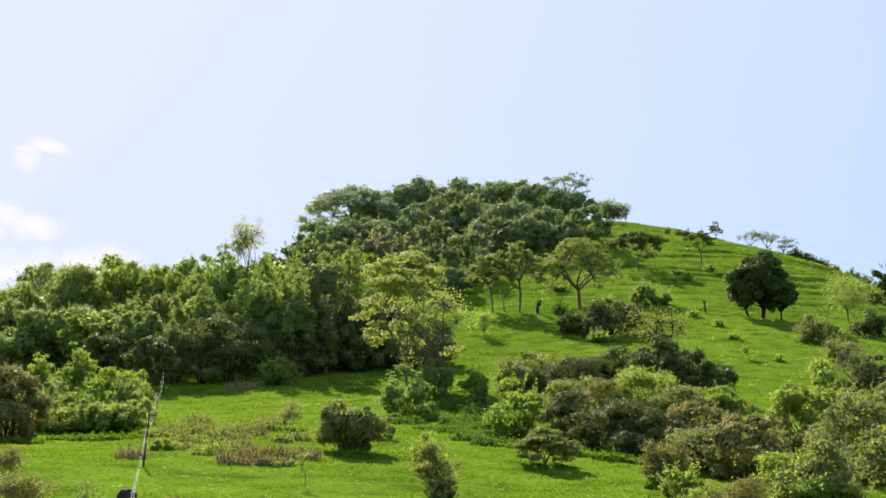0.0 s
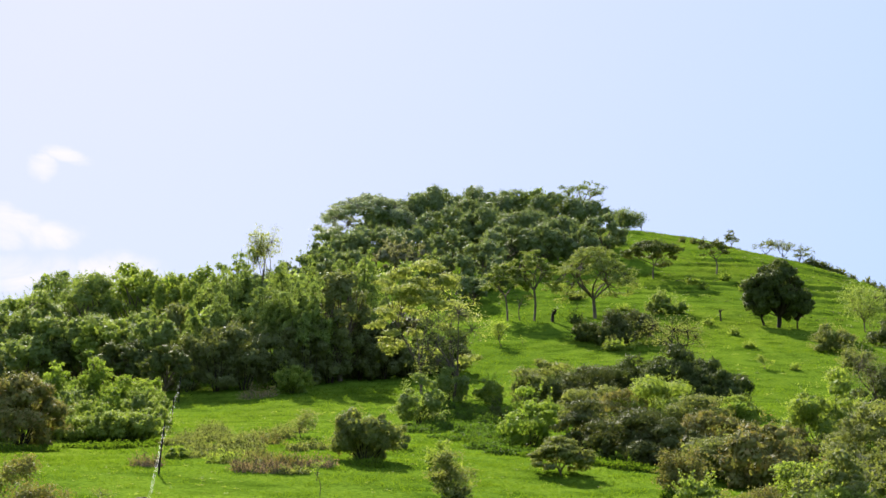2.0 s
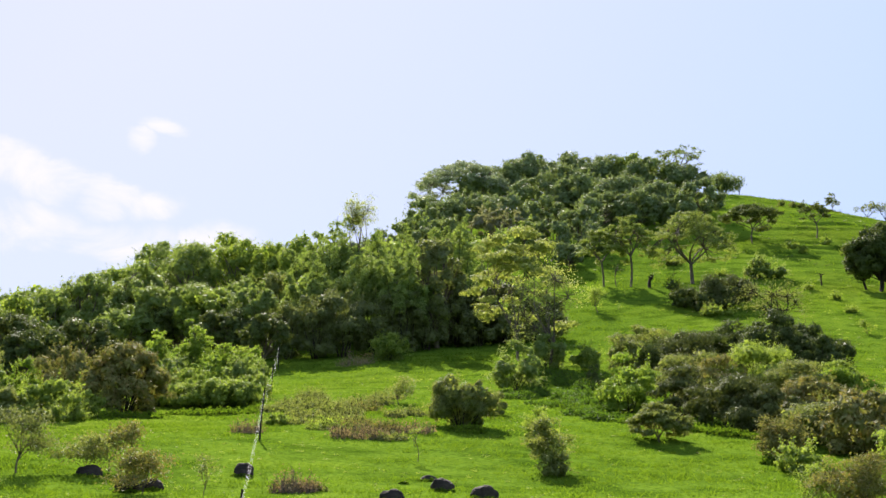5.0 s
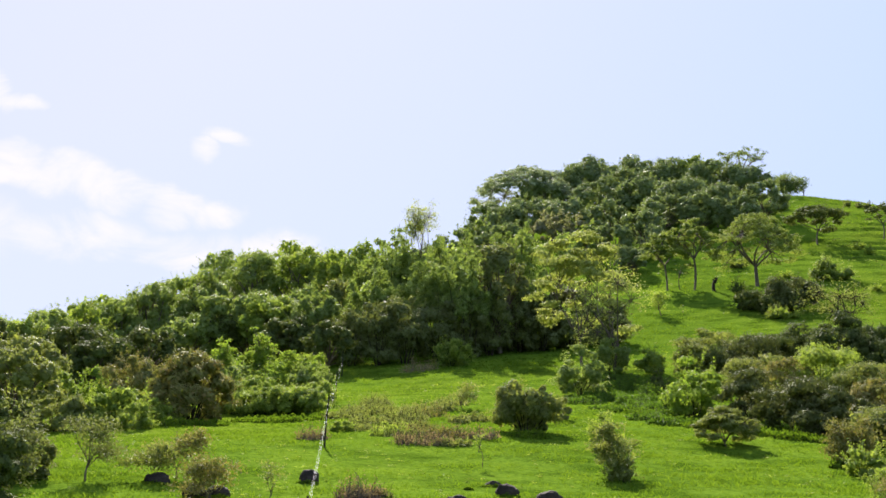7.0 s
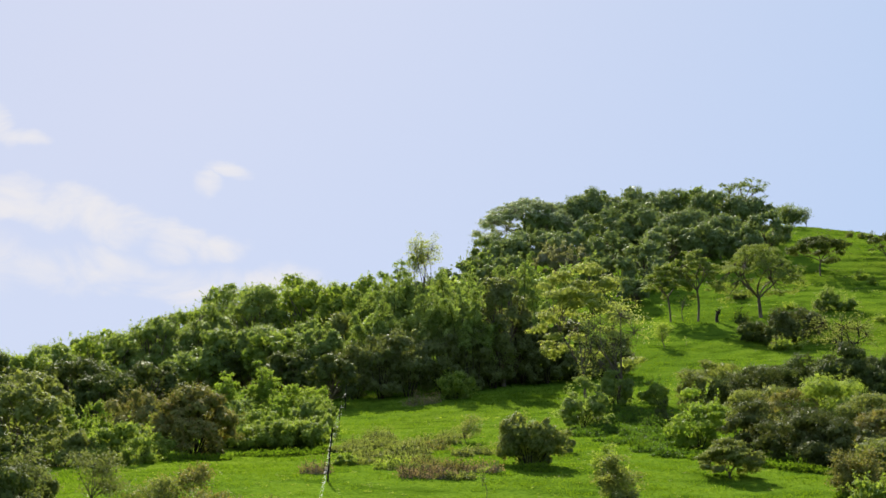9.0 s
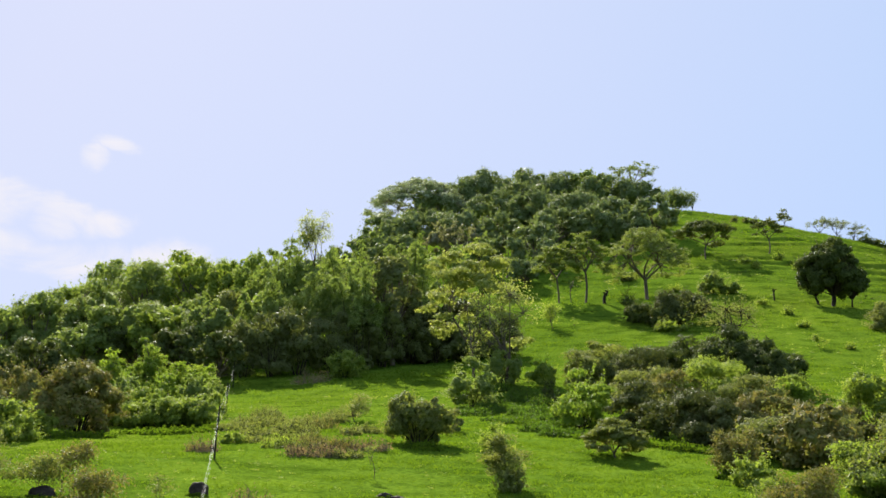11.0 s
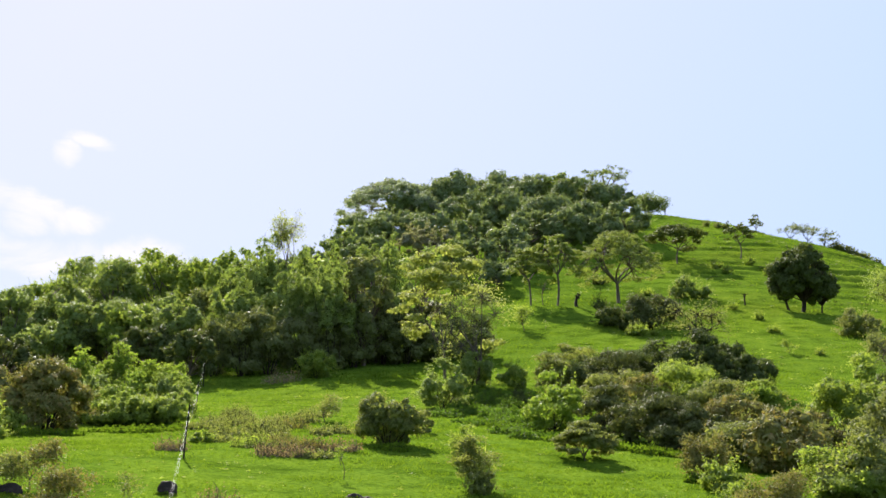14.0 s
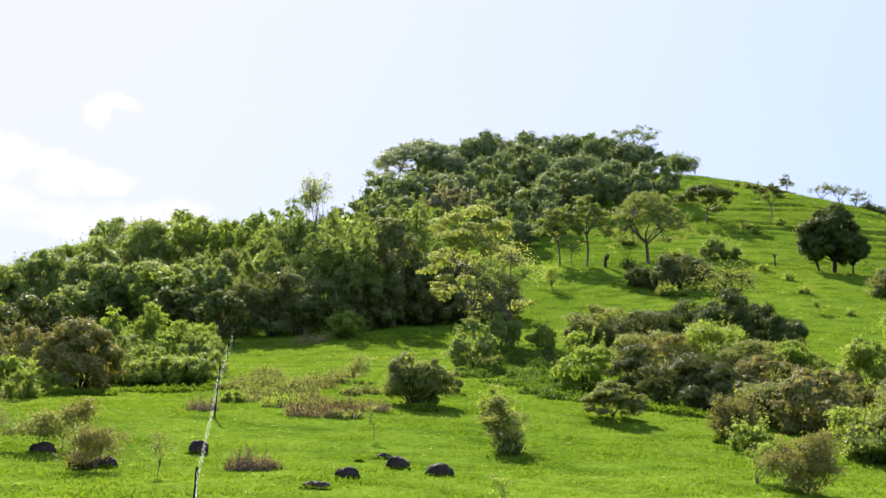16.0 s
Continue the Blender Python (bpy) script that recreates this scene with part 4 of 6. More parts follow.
sparse("bright_shrub", -23.0, 88.0, 3.98, 1.87, BRIGHT, 1589, "bright green leafy shrub lit by the sun", leaf=0.14, tufts=110, per=34, category='bush', trunk=0.08, low=0.1, tuft=0.2, heart=0.6, crown='foliage')
sparse("bright_shrub", -23.6, 87.9, 2.45, 1.86, BRIGHT, 1680, "bright green leafy shrub lit by the sun", leaf=0.14, tufts=110, per=34, category='bush', trunk=0.08, low=0.1, tuft=0.2, heart=0.6, crown='foliage')
sparse("bright_shrub", -21.3, 88.5, 2.23, 1.86, BRIGHT, 1370, "bright green leafy shrub lit by the sun", leaf=0.14, tufts=110, per=34, category='bush', trunk=0.08, low=0.1, tuft=0.2, heart=0.6, crown='foliage')
sparse("bright_shrub", -19.9, 88.8, 1.97, 1.86, BRIGHT, 1183, "bright green leafy shrub lit by the sun", leaf=0.14, tufts=110, per=34, category='bush', trunk=0.08, low=0.1, tuft=0.2, heart=0.6, crown='foliage')
sparse("bright_shrub", -20.7, 90.5, 1.90, 2.28, MID, 2936, "bright green leafy shrub lit by the sun", leaf=0.16, tufts=90, per=34, category='bush', trunk=0.08, low=0.1, tuft=0.26, heart=0.62, crown='foliage')
sparse("bright_shrub", -36.4, 119.5, 2.29, 3.08, BRIGHT, 6008, "bright green leafy shrub lit by the sun", leaf=0.16, tufts=90, per=34, category='bush', trunk=0.08, low=0.1, tuft=0.26, heart=0.62, crown='foliage')
shrub("bright_shrub", -34.1, 87.3, 2.06, 2.14, BRIGHT, 1310, "bright lime-green shrub at the forest's edge", lobes=10, leaf=0.12)
shrub("bright_shrub", -23.8, 84.7, 2.02, 2.16, FOREST, 1763, "green leafy shrub at the forest's edge", lobes=22, size=0.26, leaf=0.13)
shrub("bright_shrub", -21.1, 84.4, 1.71, 2.14, BRIGHT, 1417, "bright green leafy shrub lit by the sun", lobes=22, size=0.26, leaf=0.13)
shrub("bright_shrub", -19.2, 83.8, 1.42, 2.11, FOREST, 1180, "green leafy shrub at the forest's edge", lobes=22, size=0.26, leaf=0.13)
shrub("bright_shrub", -18.4, 86.0, 1.19, 1.62, FOREST, 1040, "green leafy shrub at the forest's edge", lobes=22, size=0.26, leaf=0.13)
shrub("dome_bush", -35.1, 96.7, 2.38, 3.16, RUSSET, 3649, "small domed russet bush between green shrubs", lobes=14, leaf=0.11)
shrub("green_bush", -19.9, 55.3, 1.45, 1.80, MID, 6241, "fresh green bush at the edge of the pasture", lobes=14, leaf=0.1)
shrub("green_bush", -20.0, 52.1, 1.21, 1.82, MID, 1117, "fresh green bush at the edge of the pasture", lobes=14, leaf=0.1)
sparse("sapling", -13.4, 34.3, 1.66, 1.42, GREY, 254, "thin young tree with forked stems under a grey-green crown", leaf=0.075, tufts=80, per=34, category='sapling', trunk=0.35)
broad("edge_tree", -16.0, 33.3, 2.09, 1.96, DARK, 1927, "dark leafy tree at the pasture's edge", leaf=0.12, lobes=40, trunk=0.06, size=0.27, cover=0.75)
broad("edge_tree", -25.4, 56.6, 3.67, 3.3, OLIVE, 1627, "grey-olive tree at the pasture's edge", leaf=0.12, lobes=40, trunk=0.06, size=0.27, cover=0.75)
broad("edge_tree", -34.8, 72.0, 4.51, 4.26, DARK, 5258, "green tree behind the pasture's edge", leaf=0.12, lobes=40, trunk=0.06, size=0.27, cover=0.75)
broad("edge_tree", -19.8, 37.4, 4.25, 3.13, FOREST, 7478, "green tree at the pasture's edge", leaf=0.12, lobes=40, trunk=0.06, size=0.27, cover=0.75)
broad("edge_tree", -17.6, 39.4, 1.76, 1.58, DARK, 7148, "grey-green bush at the pasture's edge", leaf=0.12, lobes=40, trunk=0.06, size=0.27, cover=0.75)
shrub("edge_bush", -13.1, 28.1, 1.67, 1.64, DARK, 1326, "grey-green bush at the pasture's edge", lobes=40, size=0.25, leaf=0.06)
shrub("edge_bush", -14.9, 33.9, 1.3, 1.58, GREY, 1463, "grey-green bush at the pasture's edge", lobes=36, size=0.25, leaf=0.065)
shrub("edge_bush", -21.4, 51.5, 1.5, 2.16, OLIVE, 2017, "olive bush at the pasture's edge", lobes=34, size=0.25, leaf=0.075)
shrub("edge_bush", -20.1, 52.0, 1.28, 1.93, MID, 1840, "fresh green bush at the pasture's edge", lobes=30, size=0.25, leaf=0.075)
shrub("edge_bush", -19.9, 55.2, 1.34, 1.91, MID, 1759, "fresh green bush beside a domed bush", lobes=30, size=0.25, leaf=0.075)
broad("edge_tree", -29.4, 69.3, 2.39, 2.77, MID, 5775, "fresh green bush at the pasture's edge", leaf=0.12, lobes=40, trunk=0.06, size=0.27, cover=0.75)
sparse("edge_tree", -14.9, 32.7, 2.35, 1.61, GREY, 7309, "thin grey-green tree at the pasture's edge", leaf=0.09, tufts=90, per=26, trunk=0.15, low=0.1, tuft=0.28)

# ---------------------------------------------------------------- forest on the spur
broad("forest_tree", -42.9, 135.2, 8.41, 6.47, MID, 8731, "leafy green forest tree on the spur", leaf=0.18, lobes=42, trunk=0.1, size=0.29, cover=0.75, group='forest on the spur')
broad("forest_tree", -43.7, 151.8, 9.57, 9.86, FOREST, 1990, "leafy green forest tree on the spur", leaf=0.18, lobes=42, trunk=0.1, size=0.29, cover=0.75, group='forest on the spur')
broad("forest_tree", -36.0, 144.9, 9.07, 11.83, MID, 362, "leafy green forest tree on the spur", leaf=0.18, lobes=42, trunk=0.1, size=0.29, cover=0.75, group='forest on the spur')
broad("forest_tree", -29.3, 136.6, 8.50, 6.99, MID, 1028, "leafy green forest tree on the spur", leaf=0.18, lobes=42, trunk=0.1, size=0.29, cover=0.75, group='forest on the spur')
broad("forest_tree", -25.1, 129.6, 8.02, 5.50, MID, 2177, "leafy green forest tree on the spur", leaf=0.18, lobes=42, trunk=0.1, size=0.29, cover=0.75, group='forest on the spur')
broad("forest_tree", -45.7, 130.5, 8.04, 8.01, FOREST, 8286, "leafy green forest tree on the spur", leaf=0.18, lobes=42, trunk=0.1, size=0.29, cover=0.75, group='forest on the spur')
broad("forest_tree", -47.3, 125.0, 7.71, 7.72, MID, 8655, "leafy green forest tree on the spur", leaf=0.18, lobes=42, trunk=0.1, size=0.29, cover=0.75, group='forest on the spur')
broad("forest_tree", -51.0, 125.4, 7.70, 8.37, FOREST, 1186, "leafy green forest tree on the spur", leaf=0.18, lobes=42, trunk=0.1, size=0.29, cover=0.75, group='forest on the spur')
broad("forest_tree", -52.0, 118.5, 7.27, 9.05, FOREST, 7400, "leafy green forest tree on the spur", leaf=0.18, lobes=42, trunk=0.1, size=0.29, cover=0.75, group='forest on the spur')
broad("forest_tree", -57.9, 123.8, 7.65, 10.11, MID, 7953, "leafy green forest tree on the spur", leaf=0.18, lobes=42, trunk=0.1, size=0.29, cover=0.75, group='forest on the spur')
broad("forest_tree", -57.5, 115.1, 6.99, 9.49, FOREST, 5640, "leafy green forest tree on the spur", leaf=0.18, lobes=42, trunk=0.1, size=0.29, cover=0.75, group='forest on the spur')
broad("forest_tree", -39.7, 132.3, 7.05, 7.43, DARK, 3849, "shaded green tree at the front of the forest", leaf=0.17, lobes=42, trunk=0.1, size=0.29, cover=0.75, group='forest on the spur')
broad("forest_tree", -29.3, 111.7, 5.91, 6.21, FOREST, 4110, "shaded green tree at the front of the forest", leaf=0.17, lobes=42, trunk=0.1, size=0.29, cover=0.75, group='forest on the spur')
broad("forest_tree", -25.3, 110.4, 5.84, 6.10, FOREST, 1039, "shaded green tree at the front of the forest", leaf=0.17, lobes=42, trunk=0.1, size=0.29, cover=0.75, group='forest on the spur')
broad("forest_tree", -23.0, 112.5, 5.96, 5.23, OLIVE, 3289, "shaded green tree at the front of the forest", leaf=0.17, lobes=42, trunk=0.1, size=0.29, cover=0.75, group='forest on the spur')
broad("forest_tree", -43.6, 129.5, 6.86, 7.33, DARK, 8856, "shaded green tree at the front of the forest", leaf=0.17, lobes=42, trunk=0.1, size=0.29, cover=0.75, group='forest on the spur')
broad("forest_tree", -44.4, 119.0, 6.33, 6.80, FOREST, 7866, "shaded green tree at the front of the forest", leaf=0.17, lobes=42, trunk=0.1, size=0.29, cover=0.75, group='forest on the spur')
broad("forest_tree", -41.1, 100.5, 5.29, 6.24, DARK, 3093, "shaded green tree at the front of the forest", leaf=0.17, lobes=42, trunk=0.1, size=0.29, cover=0.75, group='forest on the spur')
broad("forest_tree", -36.3, 81.6, 4.24, 5.49, OLIVE, 1002, "shaded green tree at the front of the forest", leaf=0.17, lobes=42, trunk=0.1, size=0.29, cover=0.75, group='forest on the spur')
broad("forest_tree", -30.9, 111.4, 4.47, 5.24, DARK, 8845, "shaded green tree at the front of the forest", leaf=0.17, lobes=42, trunk=0.1, size=0.29, cover=0.75, group='forest on the spur')
broad("forest_tree", -24.6, 102.5, 4.10, 5.21, DARK, 6562, "shaded green tree at the front of the forest", leaf=0.17, lobes=42, trunk=0.1, size=0.29, cover=0.75, group='forest on the spur')
broad("forest_tree", -34.8, 110.7, 4.45, 5.73, FOREST, 5027, "shaded green tree at the front of the forest", leaf=0.17, lobes=42, trunk=0.1, size=0.29, cover=0.75, group='forest on the spur')
broad("forest_tree", -37.0, 105.4, 4.22, 5.51, DARK, 1573, "shaded green tree at the front of the forest", leaf=0.17, lobes=42, trunk=0.1, size=0.29, cover=0.75, group='forest on the spur')
# deep leaf colour here makes the dark, shaded gap between the trees
broad("forest_tree", -37.4, 96.7, 3.84, 5.53, DEEP, 3184, "shaded green tree at the front of the forest", leaf=0.17, lobes=42, trunk=0.1, size=0.29, cover=0.75, group='forest on the spur')
broad("forest_tree", -20.2, 95.7, 3.80, 3.62, DARK, 2450, "shaded green tree at the front of the forest", leaf=0.17, lobes=42, trunk=0.1, size=0.29, cover=0.75, group='forest on the spur')
broad("forest_tree", -37.3, 138.0, 9.43, 6.85, FOREST, 2574, "leafy green forest tree on the spur", leaf=0.17, lobes=42, trunk=0.1, size=0.29, cover=0.75, group='forest on the spur')
broad("forest_tree", -31.9, 136.3, 9.25, 6.42, MID, 1897, "leafy green forest tree on the spur", leaf=0.17, lobes=42, trunk=0.1, size=0.29, cover=0.75, group='forest on the spur')
broad("forest_tree", -27.1, 130.2, 8.66, 5.27, MID, 1376, "leafy green forest tree on the spur", leaf=0.17, lobes=42, trunk=0.1, size=0.29, cover=0.75, group='forest on the spur')
broad("forest_tree", -23.2, 123.8, 9.07, 4.47, MID, 971, "leafy green forest tree on the spur", leaf=0.17, lobes=42, trunk=0.1, size=0.29, cover=0.75, group='forest on the spur')
broad("forest_tree", -39.1, 127.1, 8.65, 5.24, FOREST, 3000, "leafy green forest tree on the spur", leaf=0.17, lobes=42, trunk=0.1, size=0.29, cover=0.75, group='forest on the spur')
broad("forest_tree", -42.2, 124.0, 8.43, 5.15, FOREST, 3461, "leafy green forest tree on the spur", leaf=0.17, lobes=42, trunk=0.1, size=0.29, cover=0.75, group='forest on the spur')
broad("forest_tree", -42.4, 120.8, 8.29, 5.03, FOREST, 3542, "leafy green forest tree on the spur", leaf=0.17, lobes=42, trunk=0.1, size=0.29, cover=0.75, group='forest on the spur')
broad("forest_tree", -43.7, 116.0, 7.35, 4.6, FOREST, 3801, "leafy green forest tree on the spur", leaf=0.17, lobes=42, trunk=0.1, size=0.29, cover=0.75, group='forest on the spur')
broad("forest_tree", -43.7, 109.6, 7.0, 4.37, MID, 3912, "leafy green forest tree on the spur", leaf=0.17, lobes=42, trunk=0.1, size=0.29, cover=0.75, group='forest on the spur')
broad("forest_tree", -44.3, 105.1, 6.74, 3.75, FOREST, 4069, "leafy green forest tree on the spur", leaf=0.17, lobes=42, trunk=0.1, size=0.29, cover=0.75, group='forest on the spur')
broad("forest_tree", -44.9, 100.4, 6.42, 3.62, MID, 4230, "leafy green forest tree on the spur", leaf=0.17, lobes=42, trunk=0.1, size=0.29, cover=0.75, group='forest on the spur')
broad("forest_tree", -45.2, 95.9, 6.25, 3.48, DARK, 4347, "leafy green forest tree on the spur", leaf=0.17, lobes=42, trunk=0.1, size=0.29, cover=0.75, group='forest on the spur')
broad("forest_tree", -46.0, 93.3, 6.91, 3.85, MID, 4491, "leafy green forest tree on the spur", leaf=0.17, lobes=42, trunk=0.1, size=0.29, cover=0.75, group='forest on the spur')
broad("forest_tree", -27.5, 108.6, 5.54, 5.55, MID, 1817, "leafy green forest tree on the spur", leaf=0.17, lobes=42, trunk=0.1, size=0.29, cover=0.75, group='forest on the spur')
broad("forest_tree", -32.8, 111.3, 6.08, 5.27, FOREST, 2462, "leafy green forest tree on the spur", leaf=0.17, lobes=42, trunk=0.1, size=0.29, cover=0.75, group='forest on the spur')
broad("forest_tree", -23.2, 105.5, 5.72, 4.02, FOREST, 1305, "leafy green forest tree on the spur", leaf=0.17, lobes=42, trunk=0.1, size=0.29, cover=0.75, group='forest on the spur')

# ---------------------------------------------------------------- bamboo and the trees beside it
bamboo("bamboo_clump", -18.8, 116.9, 10.61, 5.46, 1215, "tall clump of feathery green bamboo", group='bamboo grove')
bamboo("bamboo_clump", -21.5, 118.7, 9.40, 4.54, 2013, "tall clump of feathery green bamboo", group='bamboo grove')
bamboo("bamboo_clump", -16.2, 116.0, 9.15, 5.38, 3413, "tall clump of feathery green bamboo", group='bamboo grove')
bamboo("bamboo_clump", -13.5, 115.5, 9.62, 5.36, 2243, "tall clump of feathery green bamboo", group='bamboo grove')
bamboo("bamboo_clump", -10.8, 115.5, 9.10, 4.85, 1064, "tall clump of feathery green bamboo", group='bamboo grove')
bamboo("bamboo_clump", -8.2, 115.4, 10.34, 4.37, 1109, "tall clump of feathery green bamboo", group='bamboo grove')
bamboo("bamboo_clump", -13.5, 106.9, 7.92, 5.18, 8167, "tall clump of feathery green bamboo", group='bamboo grove', start=0.5)
bamboo("bamboo_clump", -16.2, 106.9, 7.46, 4.76, 7176, "tall clump of feathery green bamboo", group='bamboo grove', start=0.5)
bamboo("bamboo_clump", -19.3, 106.8, 7.04, 4.34, 2913, "tall clump of feathery green bamboo", group='bamboo grove', start=0.5)
bamboo("bamboo_clump", -11.5, 104.4, 8.07, 4.42, 409, "tall clump of feathery green bamboo", group='bamboo grove', start=0.5)
broad("forest_tree", -9.1, 106.6, 8.83, 4.25, GREY, 781, "tall dark tree among the bamboo", leaf=0.2, lobes=50, trunk=0.1, size=0.25, cover=0.8, group='bamboo grove')
sparse("bamboo_clump", -16.7, 115.8, 12.8, 2.76, LIME, 257, "slender pale plume of bamboo rising above the grove", category="bamboo", leaf=0.14, tufts=150, per=26, trunk=0.66, low=0.7, tuft=0.3, girth=0.006, crown="foliage", group="bamboo grove")
bamboo("bamboo_clump", -18.9, 113.4, 10.37, 3.85, 575, "tall clump of feathery green bamboo", group='bamboo grove')
broad("forest_tree", -8.3, 109.0, 5.27, 5.44, BRUSH, 4249, "dark tree under the bamboo", leaf=0.22, lobes=18, trunk=0.1, group='bamboo grove')
broad("forest_tree", -4.3, 110.6, 4.88, 5.96, BRUSH, 7247, "dark leafy tree beside the bamboo", leaf=0.22, lobes=20, trunk=0.1, group='bamboo grove')
broad("forest_tree", -1.1, 110.9, 4.09, 4.36, BRUSH, 4094, "dark leafy tree behind the pale tree", leaf=0.22, lobes=16, trunk=0.1, group='bamboo grove')
broad("forest_tree", -5.3, 121.6, 8.57, 4.58, BAMBOO, 4889, "yellow-green leafy tree behind the pale tree", leaf=0.25, lobes=18, trunk=0.2)
sparse("pale_tree", -0.3, 88.5, 6.90, 5.20, LIME, 2566, "airy tree with yellow-green leaves and a pale forked trunk", leaf=0.15, tufts=130, per=22, trunk=0.3, girth=0.014, tuft=0.22)
umbrella("yellow_tree", -2.5, 95.0, 9.51, 6.96, LIME, 2394, "yellow-green tree with ragged tiers of pale leaves", leaf=0.2, pads=46, trunk=0.2, depth=0.95, cover=1.0, pad=0.25, dome=0.35, girth=0.01)
shrub("green_bush", -11.8, 98.2, 1.8, 2.92, MID, 236, "light green shrub at the foot of the bamboo", lobes=20, size=0.28, leaf=0.12)
weeds("dead_brush", -13.9, 96.0, 1.43, 2.75, DEAD, 3990, "dry brush at the foot of the bamboo", leaf=0.1, stalks=90)
shrub("dark_bush", -2.2, 77.6, 2.65, 3.0, FOREST, 3231, "grey-green leafy bush under the pale tree", lobes=26, size=0.25, leaf=0.1)
shrub("dark_bush", -0.7, 88.6, 2.3, 2.9, FOREST, 860, "grey-green leafy bush under the pale tree", lobes=26, size=0.25, leaf=0.1)
shrub("green_bush", 2.0, 87.5, 1.62, 2.15, MID, 688, "green bush in the gully", lobes=12, leaf=0.1)
shrub("dark_bush", 2.3, 80.4, 1.25, 1.15, DARK, 5866, "small dark bush in the gully", lobes=8, leaf=0.09)
# gully growth: dark leaf colour supplies shade that no cast shadow gives here
weeds("weed_patch", -1.6, 82.4, 0.60, 2.02, LUSH_SHADE, 294, "rank growth in the gully, its leaves coloured dark for the shade", leaf=0.1, stalks=90, per=9, deep=0.9, group='growth in the gully')
weeds("weed_patch", -0.4, 76.8, 0.53, 1.88, LUSH_SHADE, 6476, "rank growth in the gully, its leaves coloured dark for the shade", leaf=0.1, stalks=90, per=9, deep=0.9, group='growth in the gully')
weeds("weed_patch", 0.8, 70.7, 0.46, 1.73, LUSH_SHADE, 7933, "rank growth in the gully, its leaves coloured dark for the shade", leaf=0.1, stalks=90, per=9, deep=0.9, group='growth in the gully')
weeds("weed_patch", 1.8, 64.7, 0.44, 1.58, LUSH_SHADE, 1737, "rank growth in the gully, its leaves coloured dark for the shade", leaf=0.1, stalks=90, per=9, deep=0.9, group='growth in the gully')
weeds("weed_patch", 0.2, 86.2, 0.57, 1.94, LUSH_SHADE, 1892, "rank growth in the gully, its leaves coloured dark for the shade", leaf=0.1, stalks=90, per=9, deep=0.9, group='growth in the gully')
weeds("weed_patch", 1.5, 80.3, 0.52, 1.80, LUSH_SHADE, 4541, "rank growth in the gully, its leaves coloured dark for the shade", leaf=0.1, stalks=90, per=9, deep=0.9, group='growth in the gully')
weeds("weed_patch", -2.5, 74.1, 0.45, 1.51, LUSH_SHADE, 2500, "rank growth in the gully, its leaves coloured dark for the shade", leaf=0.1, stalks=90, per=9, deep=0.9, group='growth in the gully')
weeds("weed_patch", 2.7, 70.4, 0.51, 1.15, LUSH_SHADE, 3259, "rank growth in the gully, its leaves coloured dark for the shade", leaf=0.1, stalks=90, per=9, deep=0.9, group='growth in the gully')
weeds("weed_patch", -0.8, 67.8, 0.27, 1.38, LUSH_SHADE, 8074, "rank growth in the gully, its leaves coloured dark for the shade", leaf=0.1, stalks=90, per=9, deep=0.9, group='growth in the gully')
weeds("weed_patch", 2.8, 57.6, 0.32, 1.17, LUSH_SHADE, 533, "rank growth in the gully, its leaves coloured dark for the shade", leaf=0.1, stalks=90, per=9, deep=0.9, group='growth in the gully')
weeds("weed_patch", -1.7, 79.8, 0.79, 2.35, LUSH_SHADE, 4261, "rank growth in the gully, its leaves coloured dark for the shade", leaf=0.12, stalks=130, per=12, deep=0.9, group='growth in the gully')
weeds("weed_patch", -0.6, 75.0, 0.73, 2.20, LUSH_SHADE, 2668, "rank growth in the gully, its leaves coloured dark for the shade", leaf=0.12, stalks=130, per=12, deep=0.9, group='growth in the gully')
weeds("weed_patch", 0.3, 66.4, 0.64, 1.95, LUSH_SHADE, 5431, "rank growth in the gully, its leaves coloured dark for the shade", leaf=0.12, stalks=130, per=12, deep=0.9, group='growth in the gully')
weeds("weed_patch", 1.1, 60.3, 0.59, 1.77, LUSH_SHADE, 7554, "rank growth in the gully, its leaves coloured dark for the shade", leaf=0.12, stalks=130, per=12, deep=0.9, group='growth in the gully')
weeds("weed_patch", 1.9, 57.8, 0.55, 1.69, LUSH_SHADE, 6467, "rank growth in the gully, its leaves coloured dark for the shade", leaf=0.12, stalks=130, per=12, deep=0.9, group='growth in the gully')
weeds("weed_patch", -0.0, 80.7, 0.79, 2.37, LUSH_SHADE, 7491, "rank growth in the gully, its leaves coloured dark for the shade", leaf=0.12, stalks=130, per=12, deep=0.9, group='growth in the gully')
weeds("weed_patch", 1.1, 74.0, 0.73, 2.17, LUSH_SHADE, 8792, "rank growth in the gully, its leaves coloured dark for the shade", leaf=0.12, stalks=130, per=12, deep=0.9, group='growth in the gully')
weeds("weed_patch", 2.0, 67.7, 0.66, 1.99, LUSH_SHADE, 5570, "rank growth in the gully, its leaves coloured dark for the shade", leaf=0.12, stalks=130, per=12, deep=0.9, group='growth in the gully')
weeds("weed_patch", -1.2, 86.5, 0.85, 2.55, LUSH_SHADE, 7010, "rank growth in the gully, its leaves coloured dark for the shade", leaf=0.12, stalks=130, per=12, deep=0.9, group='growth in the gully')
weeds("weed_patch", 0.9, 83.5, 0.82, 2.46, LUSH_SHADE, 4393, "rank growth in the gully, its leaves coloured dark for the shade", leaf=0.12, stalks=130, per=12, deep=0.9, group='growth in the gully')
weeds("weed_patch", -1.9, 72.7, 0.72, 2.14, LUSH_SHADE, 6403, "rank growth in the gully, its leaves coloured dark for the shade", leaf=0.12, stalks=130, per=12, deep=0.9, group='growth in the gully')
